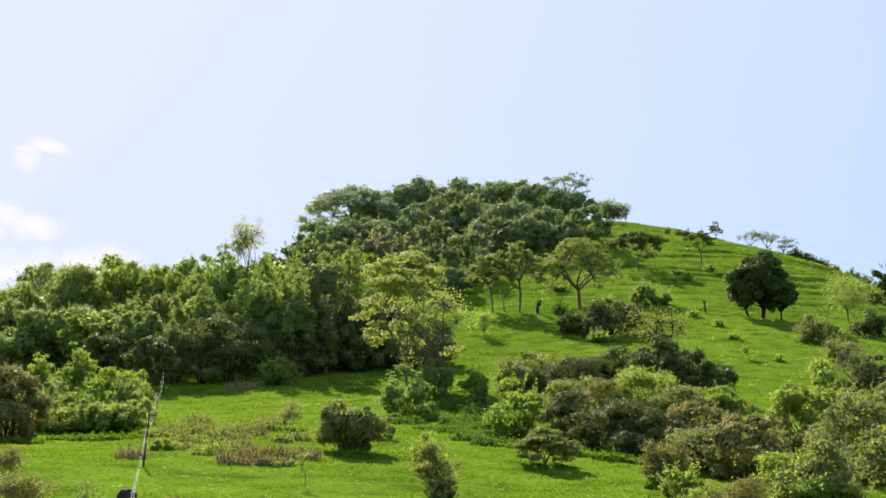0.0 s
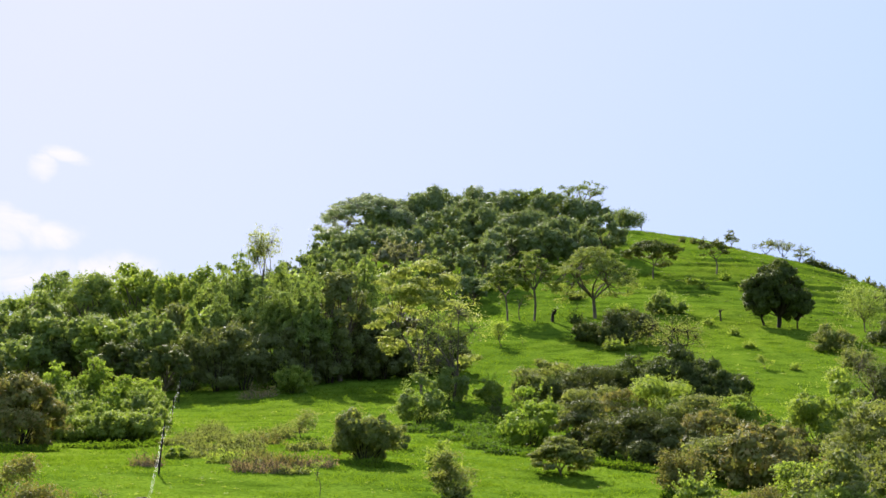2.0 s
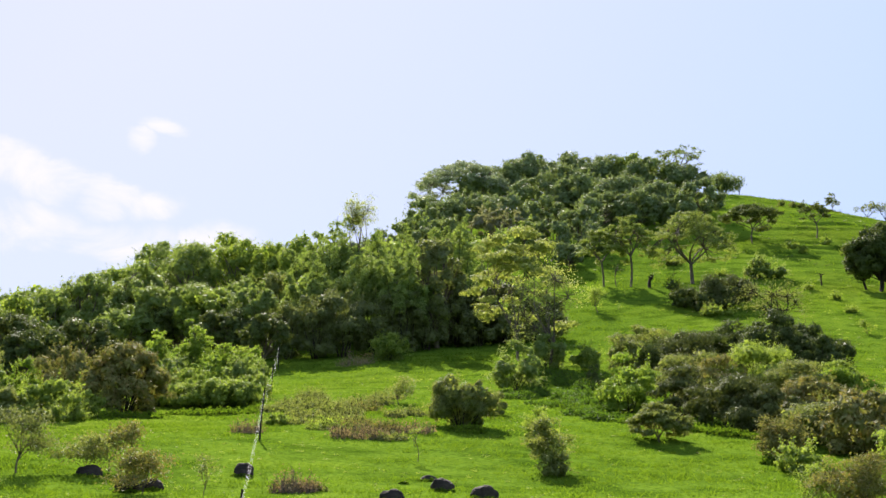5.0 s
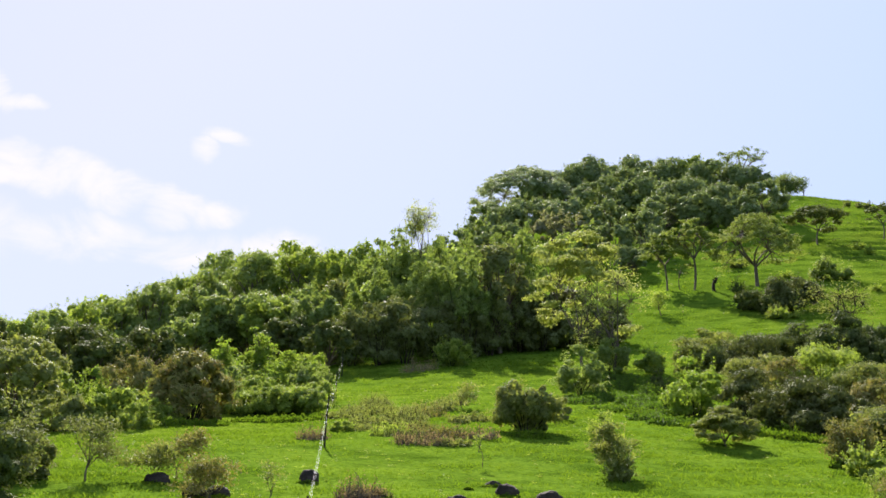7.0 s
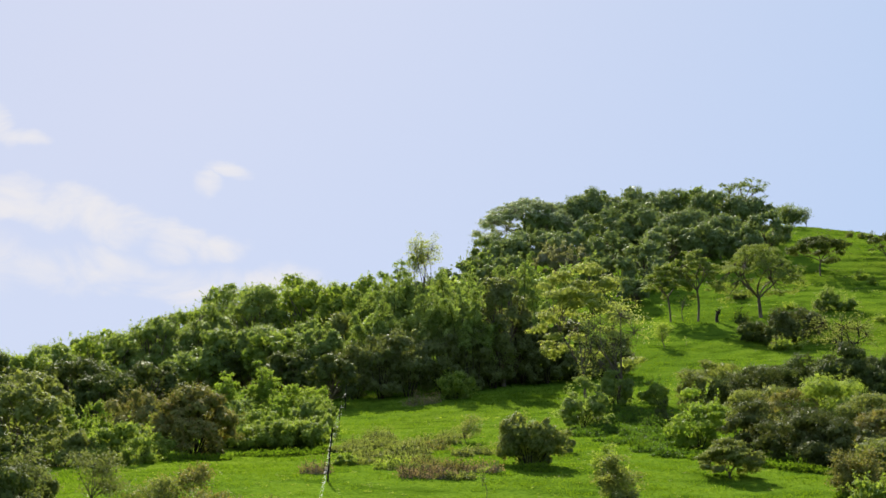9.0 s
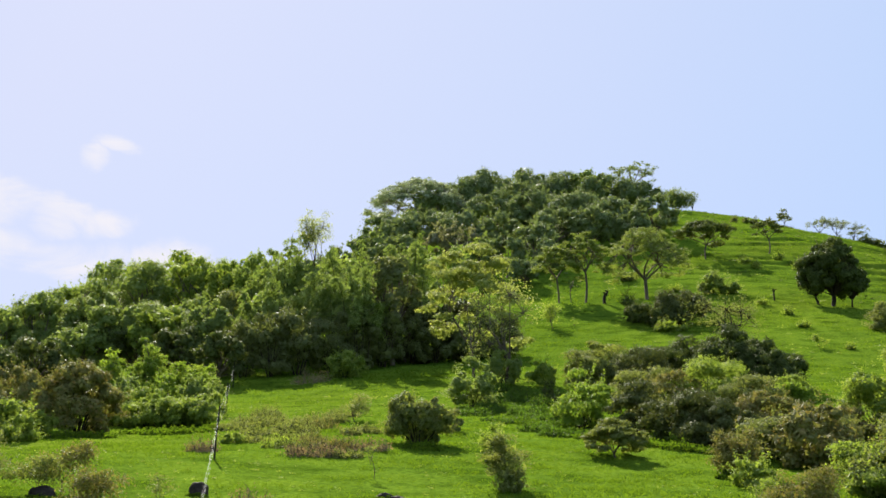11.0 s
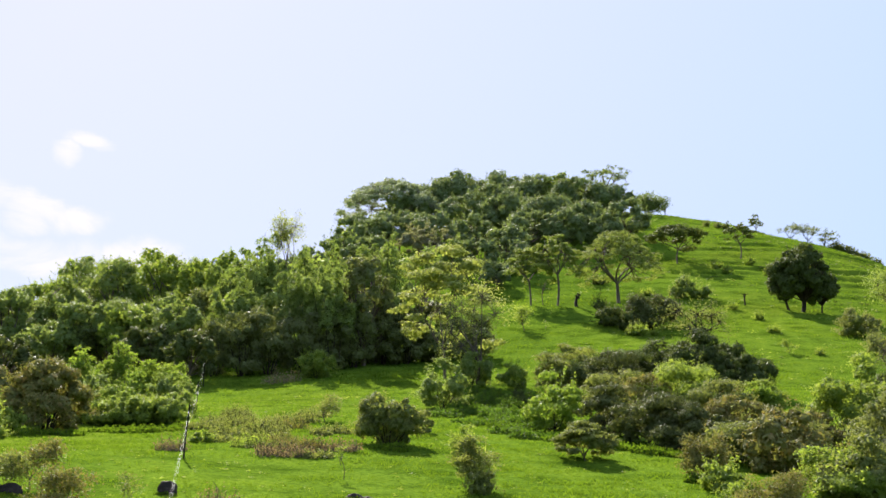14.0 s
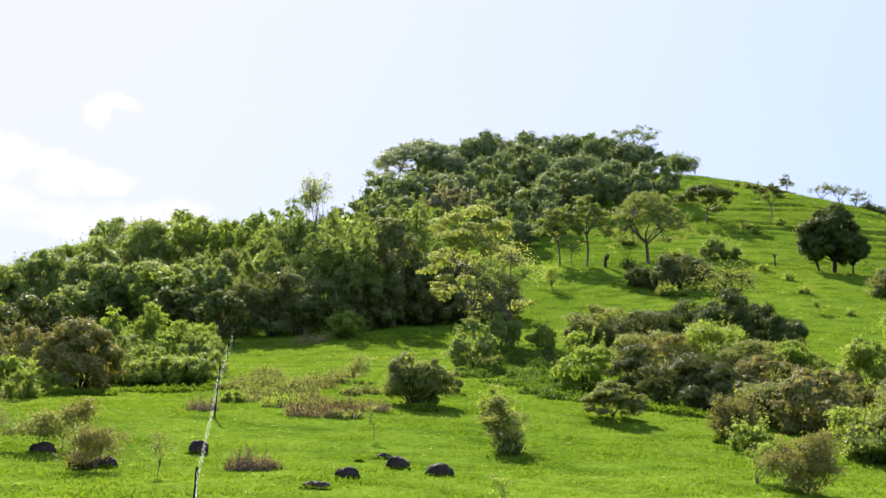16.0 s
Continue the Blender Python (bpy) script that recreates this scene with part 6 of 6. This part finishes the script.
shrub("dark_bush", 13.3, 155.6, 1.07, 2.60, DARK, 7292, "low dark bush on the slope", lobes=8, leaf=0.18)
sparse("sapling", 4.0, 126.9, 2.45, 1.89, MID, 3259, "small leafy sapling on the slope", leaf=0.15, tufts=50, per=40, trunk=0.3, category='sapling')
sparse("sapling", 6.0, 127.4, 0.90, 0.74, MID, 1529, "tiny sapling on the slope", leaf=0.12, tufts=10, per=6, trunk=0.2, category='sapling')
sparse("small_shrub", 24.3, 109.5, 1.28, 1.38, MID, 5384, "small pale shrub on the slope", leaf=0.14, tufts=26, per=22, trunk=0.1, low=0.1, category='bush', crown='foliage')
sparse("dry_stump", 26.8, 139.5, 1.35, 0.71, OLIVE, 6557, "dark broken stump on the slope", leaf=0.08, tufts=4, per=2, trunk=0.7, category='stump', girth=0.05, bark=BARK_DARK)
sparse("dry_stump", 9.8, 140.3, 1.47, 0.82, OLIVE, 8693, "leaning dark stump on the slope", leaf=0.08, tufts=4, per=2, trunk=0.7, category='stump', girth=0.05, bark=BARK_DARK)
shrub("small_bush", 14.4, 122.5, 0.92, 3.05, MID, 7800, "small green shrub on the slope", lobes=7, leaf=0.15, group='small shrubs on the slope')
shrub("small_bush", 13.7, 124.6, 0.78, 1.55, MID, 4077, "small green shrub on the slope", lobes=7, leaf=0.15, group='small shrubs on the slope')
shrub("small_bush", 26.6, 131.9, 0.89, 1.11, MID, 4896, "small green shrub on the slope", lobes=7, leaf=0.15, group='small shrubs on the slope')
shrub("small_bush", 33.6, 171.0, 1.25, 1.60, MID, 5496, "small green shrub on the slope", lobes=7, leaf=0.15, group='small shrubs on the slope')
shrub("small_bush", 28.6, 166.4, 1.23, 1.83, MID, 4372, "small green shrub on the slope", lobes=7, leaf=0.15, group='small shrubs on the slope')
shrub("small_bush", 29.3, 163.0, 1.04, 1.38, MID, 196, "small green shrub on the slope", lobes=7, leaf=0.15, group='small shrubs on the slope')
shrub("small_bush", 34.3, 162.5, 1.41, 1.52, MID, 1879, "small green shrub on the slope", lobes=7, leaf=0.15, group='small shrubs on the slope')
shrub("small_bush", 21.6, 131.9, 0.83, 1.66, MID, 6608, "small green shrub on the slope", lobes=7, leaf=0.15, group='small shrubs on the slope')
shrub("small_bush", 25.8, 121.6, 0.61, 1.33, MID, 8502, "small green shrub on the slope", lobes=7, leaf=0.15, group='small shrubs on the slope')
shrub("small_bush", 26.7, 109.4, 0.54, 0.92, MID, 324, "small green shrub on the slope", lobes=7, leaf=0.15, group='small shrubs on the slope')
shrub("small_bush", 25.1, 137.6, 0.69, 1.27, MID, 5453, "small green shrub on the slope", lobes=7, leaf=0.15, group='small shrubs on the slope')
shrub("small_bush", 17.7, 146.2, 0.80, 1.47, MID, 7566, "small green shrub on the slope", lobes=7, leaf=0.15, group='small shrubs on the slope')

# ---------------------------------------------------------------- trees and posts on the skyline
sparse("skyline_tree", 44.9, 220.5, 3.11, 2.27, GREY, 7735, "tiny bare tree on the skyline", leaf=0.26, tufts=44, per=22, trunk=0.3, tuft=0.24, low=0.5)
sparse("skyline_tree", 50.2, 219.3, 3.12, 4.25, GREY, 4628, "bare spreading tree on the skyline", leaf=0.24, tufts=56, per=13, trunk=0.12, tuft=0.15, low=0.62, girth=0.02, bark=BARK_DARK)
sparse("skyline_tree", 52.3, 218.8, 3.21, 4.25, GREY, 4482, "bare spreading tree on the skyline", leaf=0.24, tufts=56, per=13, trunk=0.12, tuft=0.15, low=0.62, girth=0.02, bark=BARK_DARK)
sparse("skyline_tree", 55.2, 218.1, 2.90, 3.58, GREY, 4211, "bare spreading tree on the skyline", leaf=0.24, tufts=56, per=13, trunk=0.12, tuft=0.15, low=0.62, girth=0.02, bark=BARK_DARK)
shrub("skyline_bush", 38.3, 218.7, 0.95, 1.30, GREY, 2087, "low grey-green bush on the skyline", lobes=8, leaf=0.25)
shrub("skyline_bush", 39.6, 218.4, 1.05, 1.30, GREY, 5746, "low grey-green bush on the skyline", lobes=8, leaf=0.25)
shrub("skyline_bush", 56.9, 214.6, 1.09, 2.24, GREY, 7382, "low grey-green bush on the skyline", lobes=8, leaf=0.25)
shrub("skyline_bush", 59.1, 214.0, 0.98, 2.51, GREY, 1456, "low grey-green bush on the skyline", lobes=8, leaf=0.25)
shrub("skyline_bush", 55.8, 214.9, 1.23, 1.88, GREY, 192, "low grey-green bush on the skyline", lobes=8, leaf=0.25)
shrub("skyline_bush", 58.1, 214.3, 1.12, 2.15, GREY, 1214, "low grey-green bush on the skyline", lobes=8, leaf=0.25)
shrub("skyline_bush", 60.1, 213.7, 1.02, 2.42, GREY, 555, "low grey-green bush on the skyline", lobes=8, leaf=0.25)
shrub("skyline_bush", 61.7, 213.2, 0.90, 1.90, GREY, 3301, "low grey-green bush on the skyline", lobes=8, leaf=0.25)
shrub("skyline_bush", 65.0, 212.4, 1.05, 2.20, GREY, 3318, "low grey-green bush on the skyline", lobes=8, leaf=0.25)
shrub("skyline_bush", 66.2, 212.0, 1.20, 1.90, GREY, 3335, "low grey-green bush on the skyline", lobes=8, leaf=0.25)
shrub("skyline_bush", 67.7, 211.6, 0.90, 2.20, GREY, 3352, "low grey-green bush on the skyline", lobes=8, leaf=0.25)
shrub("skyline_bush", 63.9, 212.6, 1.26, 1.79, GREY, 5433, "low grey-green bush on the skyline", lobes=8, leaf=0.25)
shrub("skyline_bush", 36.5, 219.0, 1.02, 1.30, GREY, 7732, "low grey-green bush on the skyline", lobes=8, leaf=0.25)
shrub("skyline_bush", 41.8, 218.0, 1.12, 1.30, GREY, 2545, "low grey-green bush on the skyline", lobes=8, leaf=0.25)

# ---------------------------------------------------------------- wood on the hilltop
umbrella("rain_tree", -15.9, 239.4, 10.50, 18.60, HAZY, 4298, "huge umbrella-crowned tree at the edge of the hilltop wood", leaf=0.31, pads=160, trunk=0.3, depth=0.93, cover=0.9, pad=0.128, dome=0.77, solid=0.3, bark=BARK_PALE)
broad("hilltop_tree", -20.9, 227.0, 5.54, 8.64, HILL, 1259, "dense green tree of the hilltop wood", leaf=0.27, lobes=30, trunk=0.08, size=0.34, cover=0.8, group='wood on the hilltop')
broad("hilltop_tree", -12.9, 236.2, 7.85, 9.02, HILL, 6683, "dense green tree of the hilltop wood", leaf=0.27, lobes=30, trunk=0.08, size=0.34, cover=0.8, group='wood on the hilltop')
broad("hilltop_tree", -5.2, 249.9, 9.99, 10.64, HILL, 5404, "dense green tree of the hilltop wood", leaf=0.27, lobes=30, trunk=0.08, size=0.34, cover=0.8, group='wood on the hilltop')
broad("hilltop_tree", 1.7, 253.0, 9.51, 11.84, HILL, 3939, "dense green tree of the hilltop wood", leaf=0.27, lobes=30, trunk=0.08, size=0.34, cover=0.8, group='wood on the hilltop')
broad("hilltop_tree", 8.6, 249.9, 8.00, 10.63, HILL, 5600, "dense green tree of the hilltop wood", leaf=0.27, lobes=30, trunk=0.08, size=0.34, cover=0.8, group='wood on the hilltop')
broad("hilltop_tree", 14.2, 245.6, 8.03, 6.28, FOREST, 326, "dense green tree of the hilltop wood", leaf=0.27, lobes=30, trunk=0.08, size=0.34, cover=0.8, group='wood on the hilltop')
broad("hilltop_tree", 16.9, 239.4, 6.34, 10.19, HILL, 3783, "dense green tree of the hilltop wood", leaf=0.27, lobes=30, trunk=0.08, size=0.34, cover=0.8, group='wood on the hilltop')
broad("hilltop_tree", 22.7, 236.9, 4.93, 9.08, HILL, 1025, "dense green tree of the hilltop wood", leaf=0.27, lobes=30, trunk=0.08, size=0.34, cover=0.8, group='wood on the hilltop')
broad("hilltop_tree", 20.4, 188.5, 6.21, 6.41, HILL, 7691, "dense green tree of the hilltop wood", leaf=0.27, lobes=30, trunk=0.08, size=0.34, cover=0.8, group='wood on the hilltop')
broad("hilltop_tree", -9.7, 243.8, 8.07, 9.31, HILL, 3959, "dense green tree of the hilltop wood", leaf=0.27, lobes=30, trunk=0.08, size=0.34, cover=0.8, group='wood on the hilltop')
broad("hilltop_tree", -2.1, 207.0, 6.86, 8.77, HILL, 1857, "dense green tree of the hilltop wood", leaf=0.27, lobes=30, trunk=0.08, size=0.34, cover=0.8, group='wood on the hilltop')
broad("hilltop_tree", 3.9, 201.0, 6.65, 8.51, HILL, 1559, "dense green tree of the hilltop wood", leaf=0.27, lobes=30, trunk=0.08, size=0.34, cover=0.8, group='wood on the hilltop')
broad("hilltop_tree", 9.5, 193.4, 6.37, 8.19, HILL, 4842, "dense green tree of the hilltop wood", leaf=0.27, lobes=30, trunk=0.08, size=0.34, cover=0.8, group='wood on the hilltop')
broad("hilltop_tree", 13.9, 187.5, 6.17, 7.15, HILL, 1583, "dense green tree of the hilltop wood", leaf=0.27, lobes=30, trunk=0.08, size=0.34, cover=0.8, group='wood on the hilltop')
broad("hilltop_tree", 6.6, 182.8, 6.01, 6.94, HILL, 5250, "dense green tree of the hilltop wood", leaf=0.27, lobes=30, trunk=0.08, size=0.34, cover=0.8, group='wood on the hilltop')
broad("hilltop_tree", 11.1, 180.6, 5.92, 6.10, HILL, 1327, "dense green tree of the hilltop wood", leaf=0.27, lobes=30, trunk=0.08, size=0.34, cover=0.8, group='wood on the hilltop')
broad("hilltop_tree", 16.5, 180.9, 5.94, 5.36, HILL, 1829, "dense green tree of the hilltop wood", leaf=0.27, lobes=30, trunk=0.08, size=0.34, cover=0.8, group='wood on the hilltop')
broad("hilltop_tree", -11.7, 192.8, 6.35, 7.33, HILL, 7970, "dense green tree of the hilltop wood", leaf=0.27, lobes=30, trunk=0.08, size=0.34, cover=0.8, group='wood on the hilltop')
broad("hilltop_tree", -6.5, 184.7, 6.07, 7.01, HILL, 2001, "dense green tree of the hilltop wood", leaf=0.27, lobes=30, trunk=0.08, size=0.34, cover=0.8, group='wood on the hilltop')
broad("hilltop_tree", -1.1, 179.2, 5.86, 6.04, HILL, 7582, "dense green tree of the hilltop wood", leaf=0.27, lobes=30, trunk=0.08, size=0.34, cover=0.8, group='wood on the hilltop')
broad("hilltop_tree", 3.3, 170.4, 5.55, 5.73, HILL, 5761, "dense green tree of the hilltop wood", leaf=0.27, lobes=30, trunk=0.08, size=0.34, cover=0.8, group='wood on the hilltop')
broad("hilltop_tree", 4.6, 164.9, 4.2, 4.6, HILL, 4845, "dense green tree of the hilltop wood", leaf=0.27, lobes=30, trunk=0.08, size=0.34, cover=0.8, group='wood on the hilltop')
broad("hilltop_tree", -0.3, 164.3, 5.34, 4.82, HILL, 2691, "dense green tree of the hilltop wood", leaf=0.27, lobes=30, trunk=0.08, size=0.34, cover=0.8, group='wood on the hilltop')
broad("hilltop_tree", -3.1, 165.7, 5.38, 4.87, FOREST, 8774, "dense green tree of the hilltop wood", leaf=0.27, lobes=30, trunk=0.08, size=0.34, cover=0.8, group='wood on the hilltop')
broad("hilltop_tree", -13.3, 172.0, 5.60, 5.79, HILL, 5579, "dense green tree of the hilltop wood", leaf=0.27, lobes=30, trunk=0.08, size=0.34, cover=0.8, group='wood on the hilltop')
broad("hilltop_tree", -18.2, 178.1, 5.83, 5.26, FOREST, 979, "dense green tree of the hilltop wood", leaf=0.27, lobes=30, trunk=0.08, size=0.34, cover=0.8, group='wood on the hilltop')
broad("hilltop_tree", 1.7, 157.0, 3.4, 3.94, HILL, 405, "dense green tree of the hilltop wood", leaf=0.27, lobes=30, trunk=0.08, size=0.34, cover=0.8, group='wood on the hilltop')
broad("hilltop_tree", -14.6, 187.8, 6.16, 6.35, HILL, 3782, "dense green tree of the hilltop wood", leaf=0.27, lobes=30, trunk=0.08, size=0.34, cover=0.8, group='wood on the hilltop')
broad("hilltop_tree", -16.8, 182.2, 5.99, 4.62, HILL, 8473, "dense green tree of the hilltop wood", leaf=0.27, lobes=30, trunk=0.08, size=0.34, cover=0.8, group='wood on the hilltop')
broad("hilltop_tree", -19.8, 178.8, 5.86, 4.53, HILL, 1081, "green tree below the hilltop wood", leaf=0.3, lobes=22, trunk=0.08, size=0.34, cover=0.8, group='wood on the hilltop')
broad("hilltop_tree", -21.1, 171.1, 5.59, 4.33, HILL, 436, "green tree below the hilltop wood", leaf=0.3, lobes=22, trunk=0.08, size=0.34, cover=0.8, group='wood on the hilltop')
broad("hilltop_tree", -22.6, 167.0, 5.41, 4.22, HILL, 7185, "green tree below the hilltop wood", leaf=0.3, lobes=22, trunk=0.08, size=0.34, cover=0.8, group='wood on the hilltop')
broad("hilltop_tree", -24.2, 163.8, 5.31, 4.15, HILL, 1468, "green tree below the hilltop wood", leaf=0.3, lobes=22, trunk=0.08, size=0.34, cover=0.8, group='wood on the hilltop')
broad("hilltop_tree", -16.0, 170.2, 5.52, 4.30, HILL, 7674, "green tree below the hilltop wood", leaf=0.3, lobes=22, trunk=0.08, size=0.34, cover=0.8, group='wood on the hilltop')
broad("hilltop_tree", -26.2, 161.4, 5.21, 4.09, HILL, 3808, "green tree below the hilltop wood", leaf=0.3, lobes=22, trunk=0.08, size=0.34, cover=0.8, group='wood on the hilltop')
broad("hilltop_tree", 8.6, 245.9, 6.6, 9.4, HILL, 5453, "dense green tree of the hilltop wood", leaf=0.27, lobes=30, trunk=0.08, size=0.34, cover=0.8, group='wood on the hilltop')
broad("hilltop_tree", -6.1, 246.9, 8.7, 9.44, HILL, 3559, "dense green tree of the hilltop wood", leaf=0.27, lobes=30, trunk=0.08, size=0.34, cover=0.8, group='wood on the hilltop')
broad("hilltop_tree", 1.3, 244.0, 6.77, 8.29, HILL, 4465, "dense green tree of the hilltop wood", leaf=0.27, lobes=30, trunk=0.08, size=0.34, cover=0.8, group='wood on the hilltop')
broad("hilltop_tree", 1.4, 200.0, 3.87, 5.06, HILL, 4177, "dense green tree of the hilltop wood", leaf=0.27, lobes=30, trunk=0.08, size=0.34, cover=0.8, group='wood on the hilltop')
broad("grey_tree", -8.4, 177.5, 5.26, 5.60, PALE, 2083, "grey-brown crowned tree below the wood", leaf=0.36, lobes=20, trunk=0.15, size=0.3)
broad("grey_tree", -5.1, 176.3, 4.76, 3.71, PALE, 7873, "grey-brown crowned tree below the wood", leaf=0.36, lobes=14, trunk=0.15, size=0.3)
umbrella("flat_topped_tree", 22.7, 243.9, 8.80, 8.60, HILL, 6894, "tall flat-topped tree rising above the wood", leaf=0.3, pads=34, trunk=0.55, depth=0.75, cover=0.7, pad=0.2, dome=0.3, solid=0.25)
sparse("skyline_tree", 30.6, 243.0, 4.6, 5.6, HILL, 1419, "airy tree at the end of the hilltop wood", leaf=0.34, tufts=120, per=36, trunk=0.15, low=0.1, tuft=0.32, heart=0.6)
sparse("skyline_tree", 33.2, 243.8, 4.3, 2.4, HILL, 3676, "nearly bare tree at the end of the wood", leaf=0.3, tufts=40, per=12, trunk=0.3, bark=BARK_DARK)
shrub("low_bush", 21.6, 196.7, 2.14, 4.16, FOREST, 8208, "low bush at the edge of the hilltop wood", lobes=10, leaf=0.25)
shrub("low_bush", 24.3, 205.7, 1.72, 3.49, FOREST, 1081, "low bush at the edge of the hilltop wood", lobes=10, leaf=0.25)
shrub("low_bush", 19.0, 195.2, 2.14, 4.95, FOREST, 3167, "low bush at the edge of the hilltop wood", lobes=10, leaf=0.25)
shrub("low_bush", 15.6, 189.3, 2.05, 4.79, FOREST, 9021, "low bush at the edge of the hilltop wood", lobes=10, leaf=0.25)

# fence posts: place, height, lean
FENCE = ((-3.01, 13.67, -0.25, 0.0), (-5.60, 24.98, 0.73, 0.03), (-9.39, 44.11, 1.73, 0.1), (-14.59, 71.02, 1.62, 0.03), (-19.13, 94.99, 1.99, 0.05), (-20.59, 103.68, 1.82, 0.0))


# ---------------------------------------------------------------- fence: posts and three wires climbing the slope
def fence():
    rng = np.random.default_rng(5)
    x0, y0 = FENCE[0][:2]
    ob = thing("fence", x0, y0, "old wire fence with thin dark wooden posts climbing the slope", "fence")
    o = np.array(ob.matrix_world.translation)
    tops = []
    for x, y, h, lean in FENCE:
        z = float(ground_z(x, y))
        foot, tip = np.array([x, y, z - 0.25]), np.array([x + lean, y, z + h])
        t = np.linspace(0, 1, 7)[:, None]
        p = foot + (tip - foot) * t + rng.normal(0, 0.008, (7, 3)) * np.array([1, 1, 0])
        v, f = tubes([(p - o, 0.034 - 0.010 * t[:, 0])], 7)
        part("post", v, f, POST, ob, smooth=True)
        tops.append((foot, tip))
    for k in (0.6, 0.76, 0.92):
        pts = []
        for (fa, ta), (fb, tb) in zip(tops, tops[1:]):
            a, b = fa + (ta - fa) * k, fb + (tb - fb) * k
            for u in np.linspace(0, 1, 10)[:-1]:
                pts.append(a + (b - a) * u - np.array([0, 0, 0.10 * 4 * u * (1 - u)]))
        pts.append(tops[-1][0] + (tops[-1][1] - tops[-1][0]) * k)
        v, f = tubes([(np.array(pts) - o, np.full(len(pts), 0.0014))], 5)
        part("wire", v, f, WIRE, ob, "pale galvanised fence wire", smooth=True)


fence()
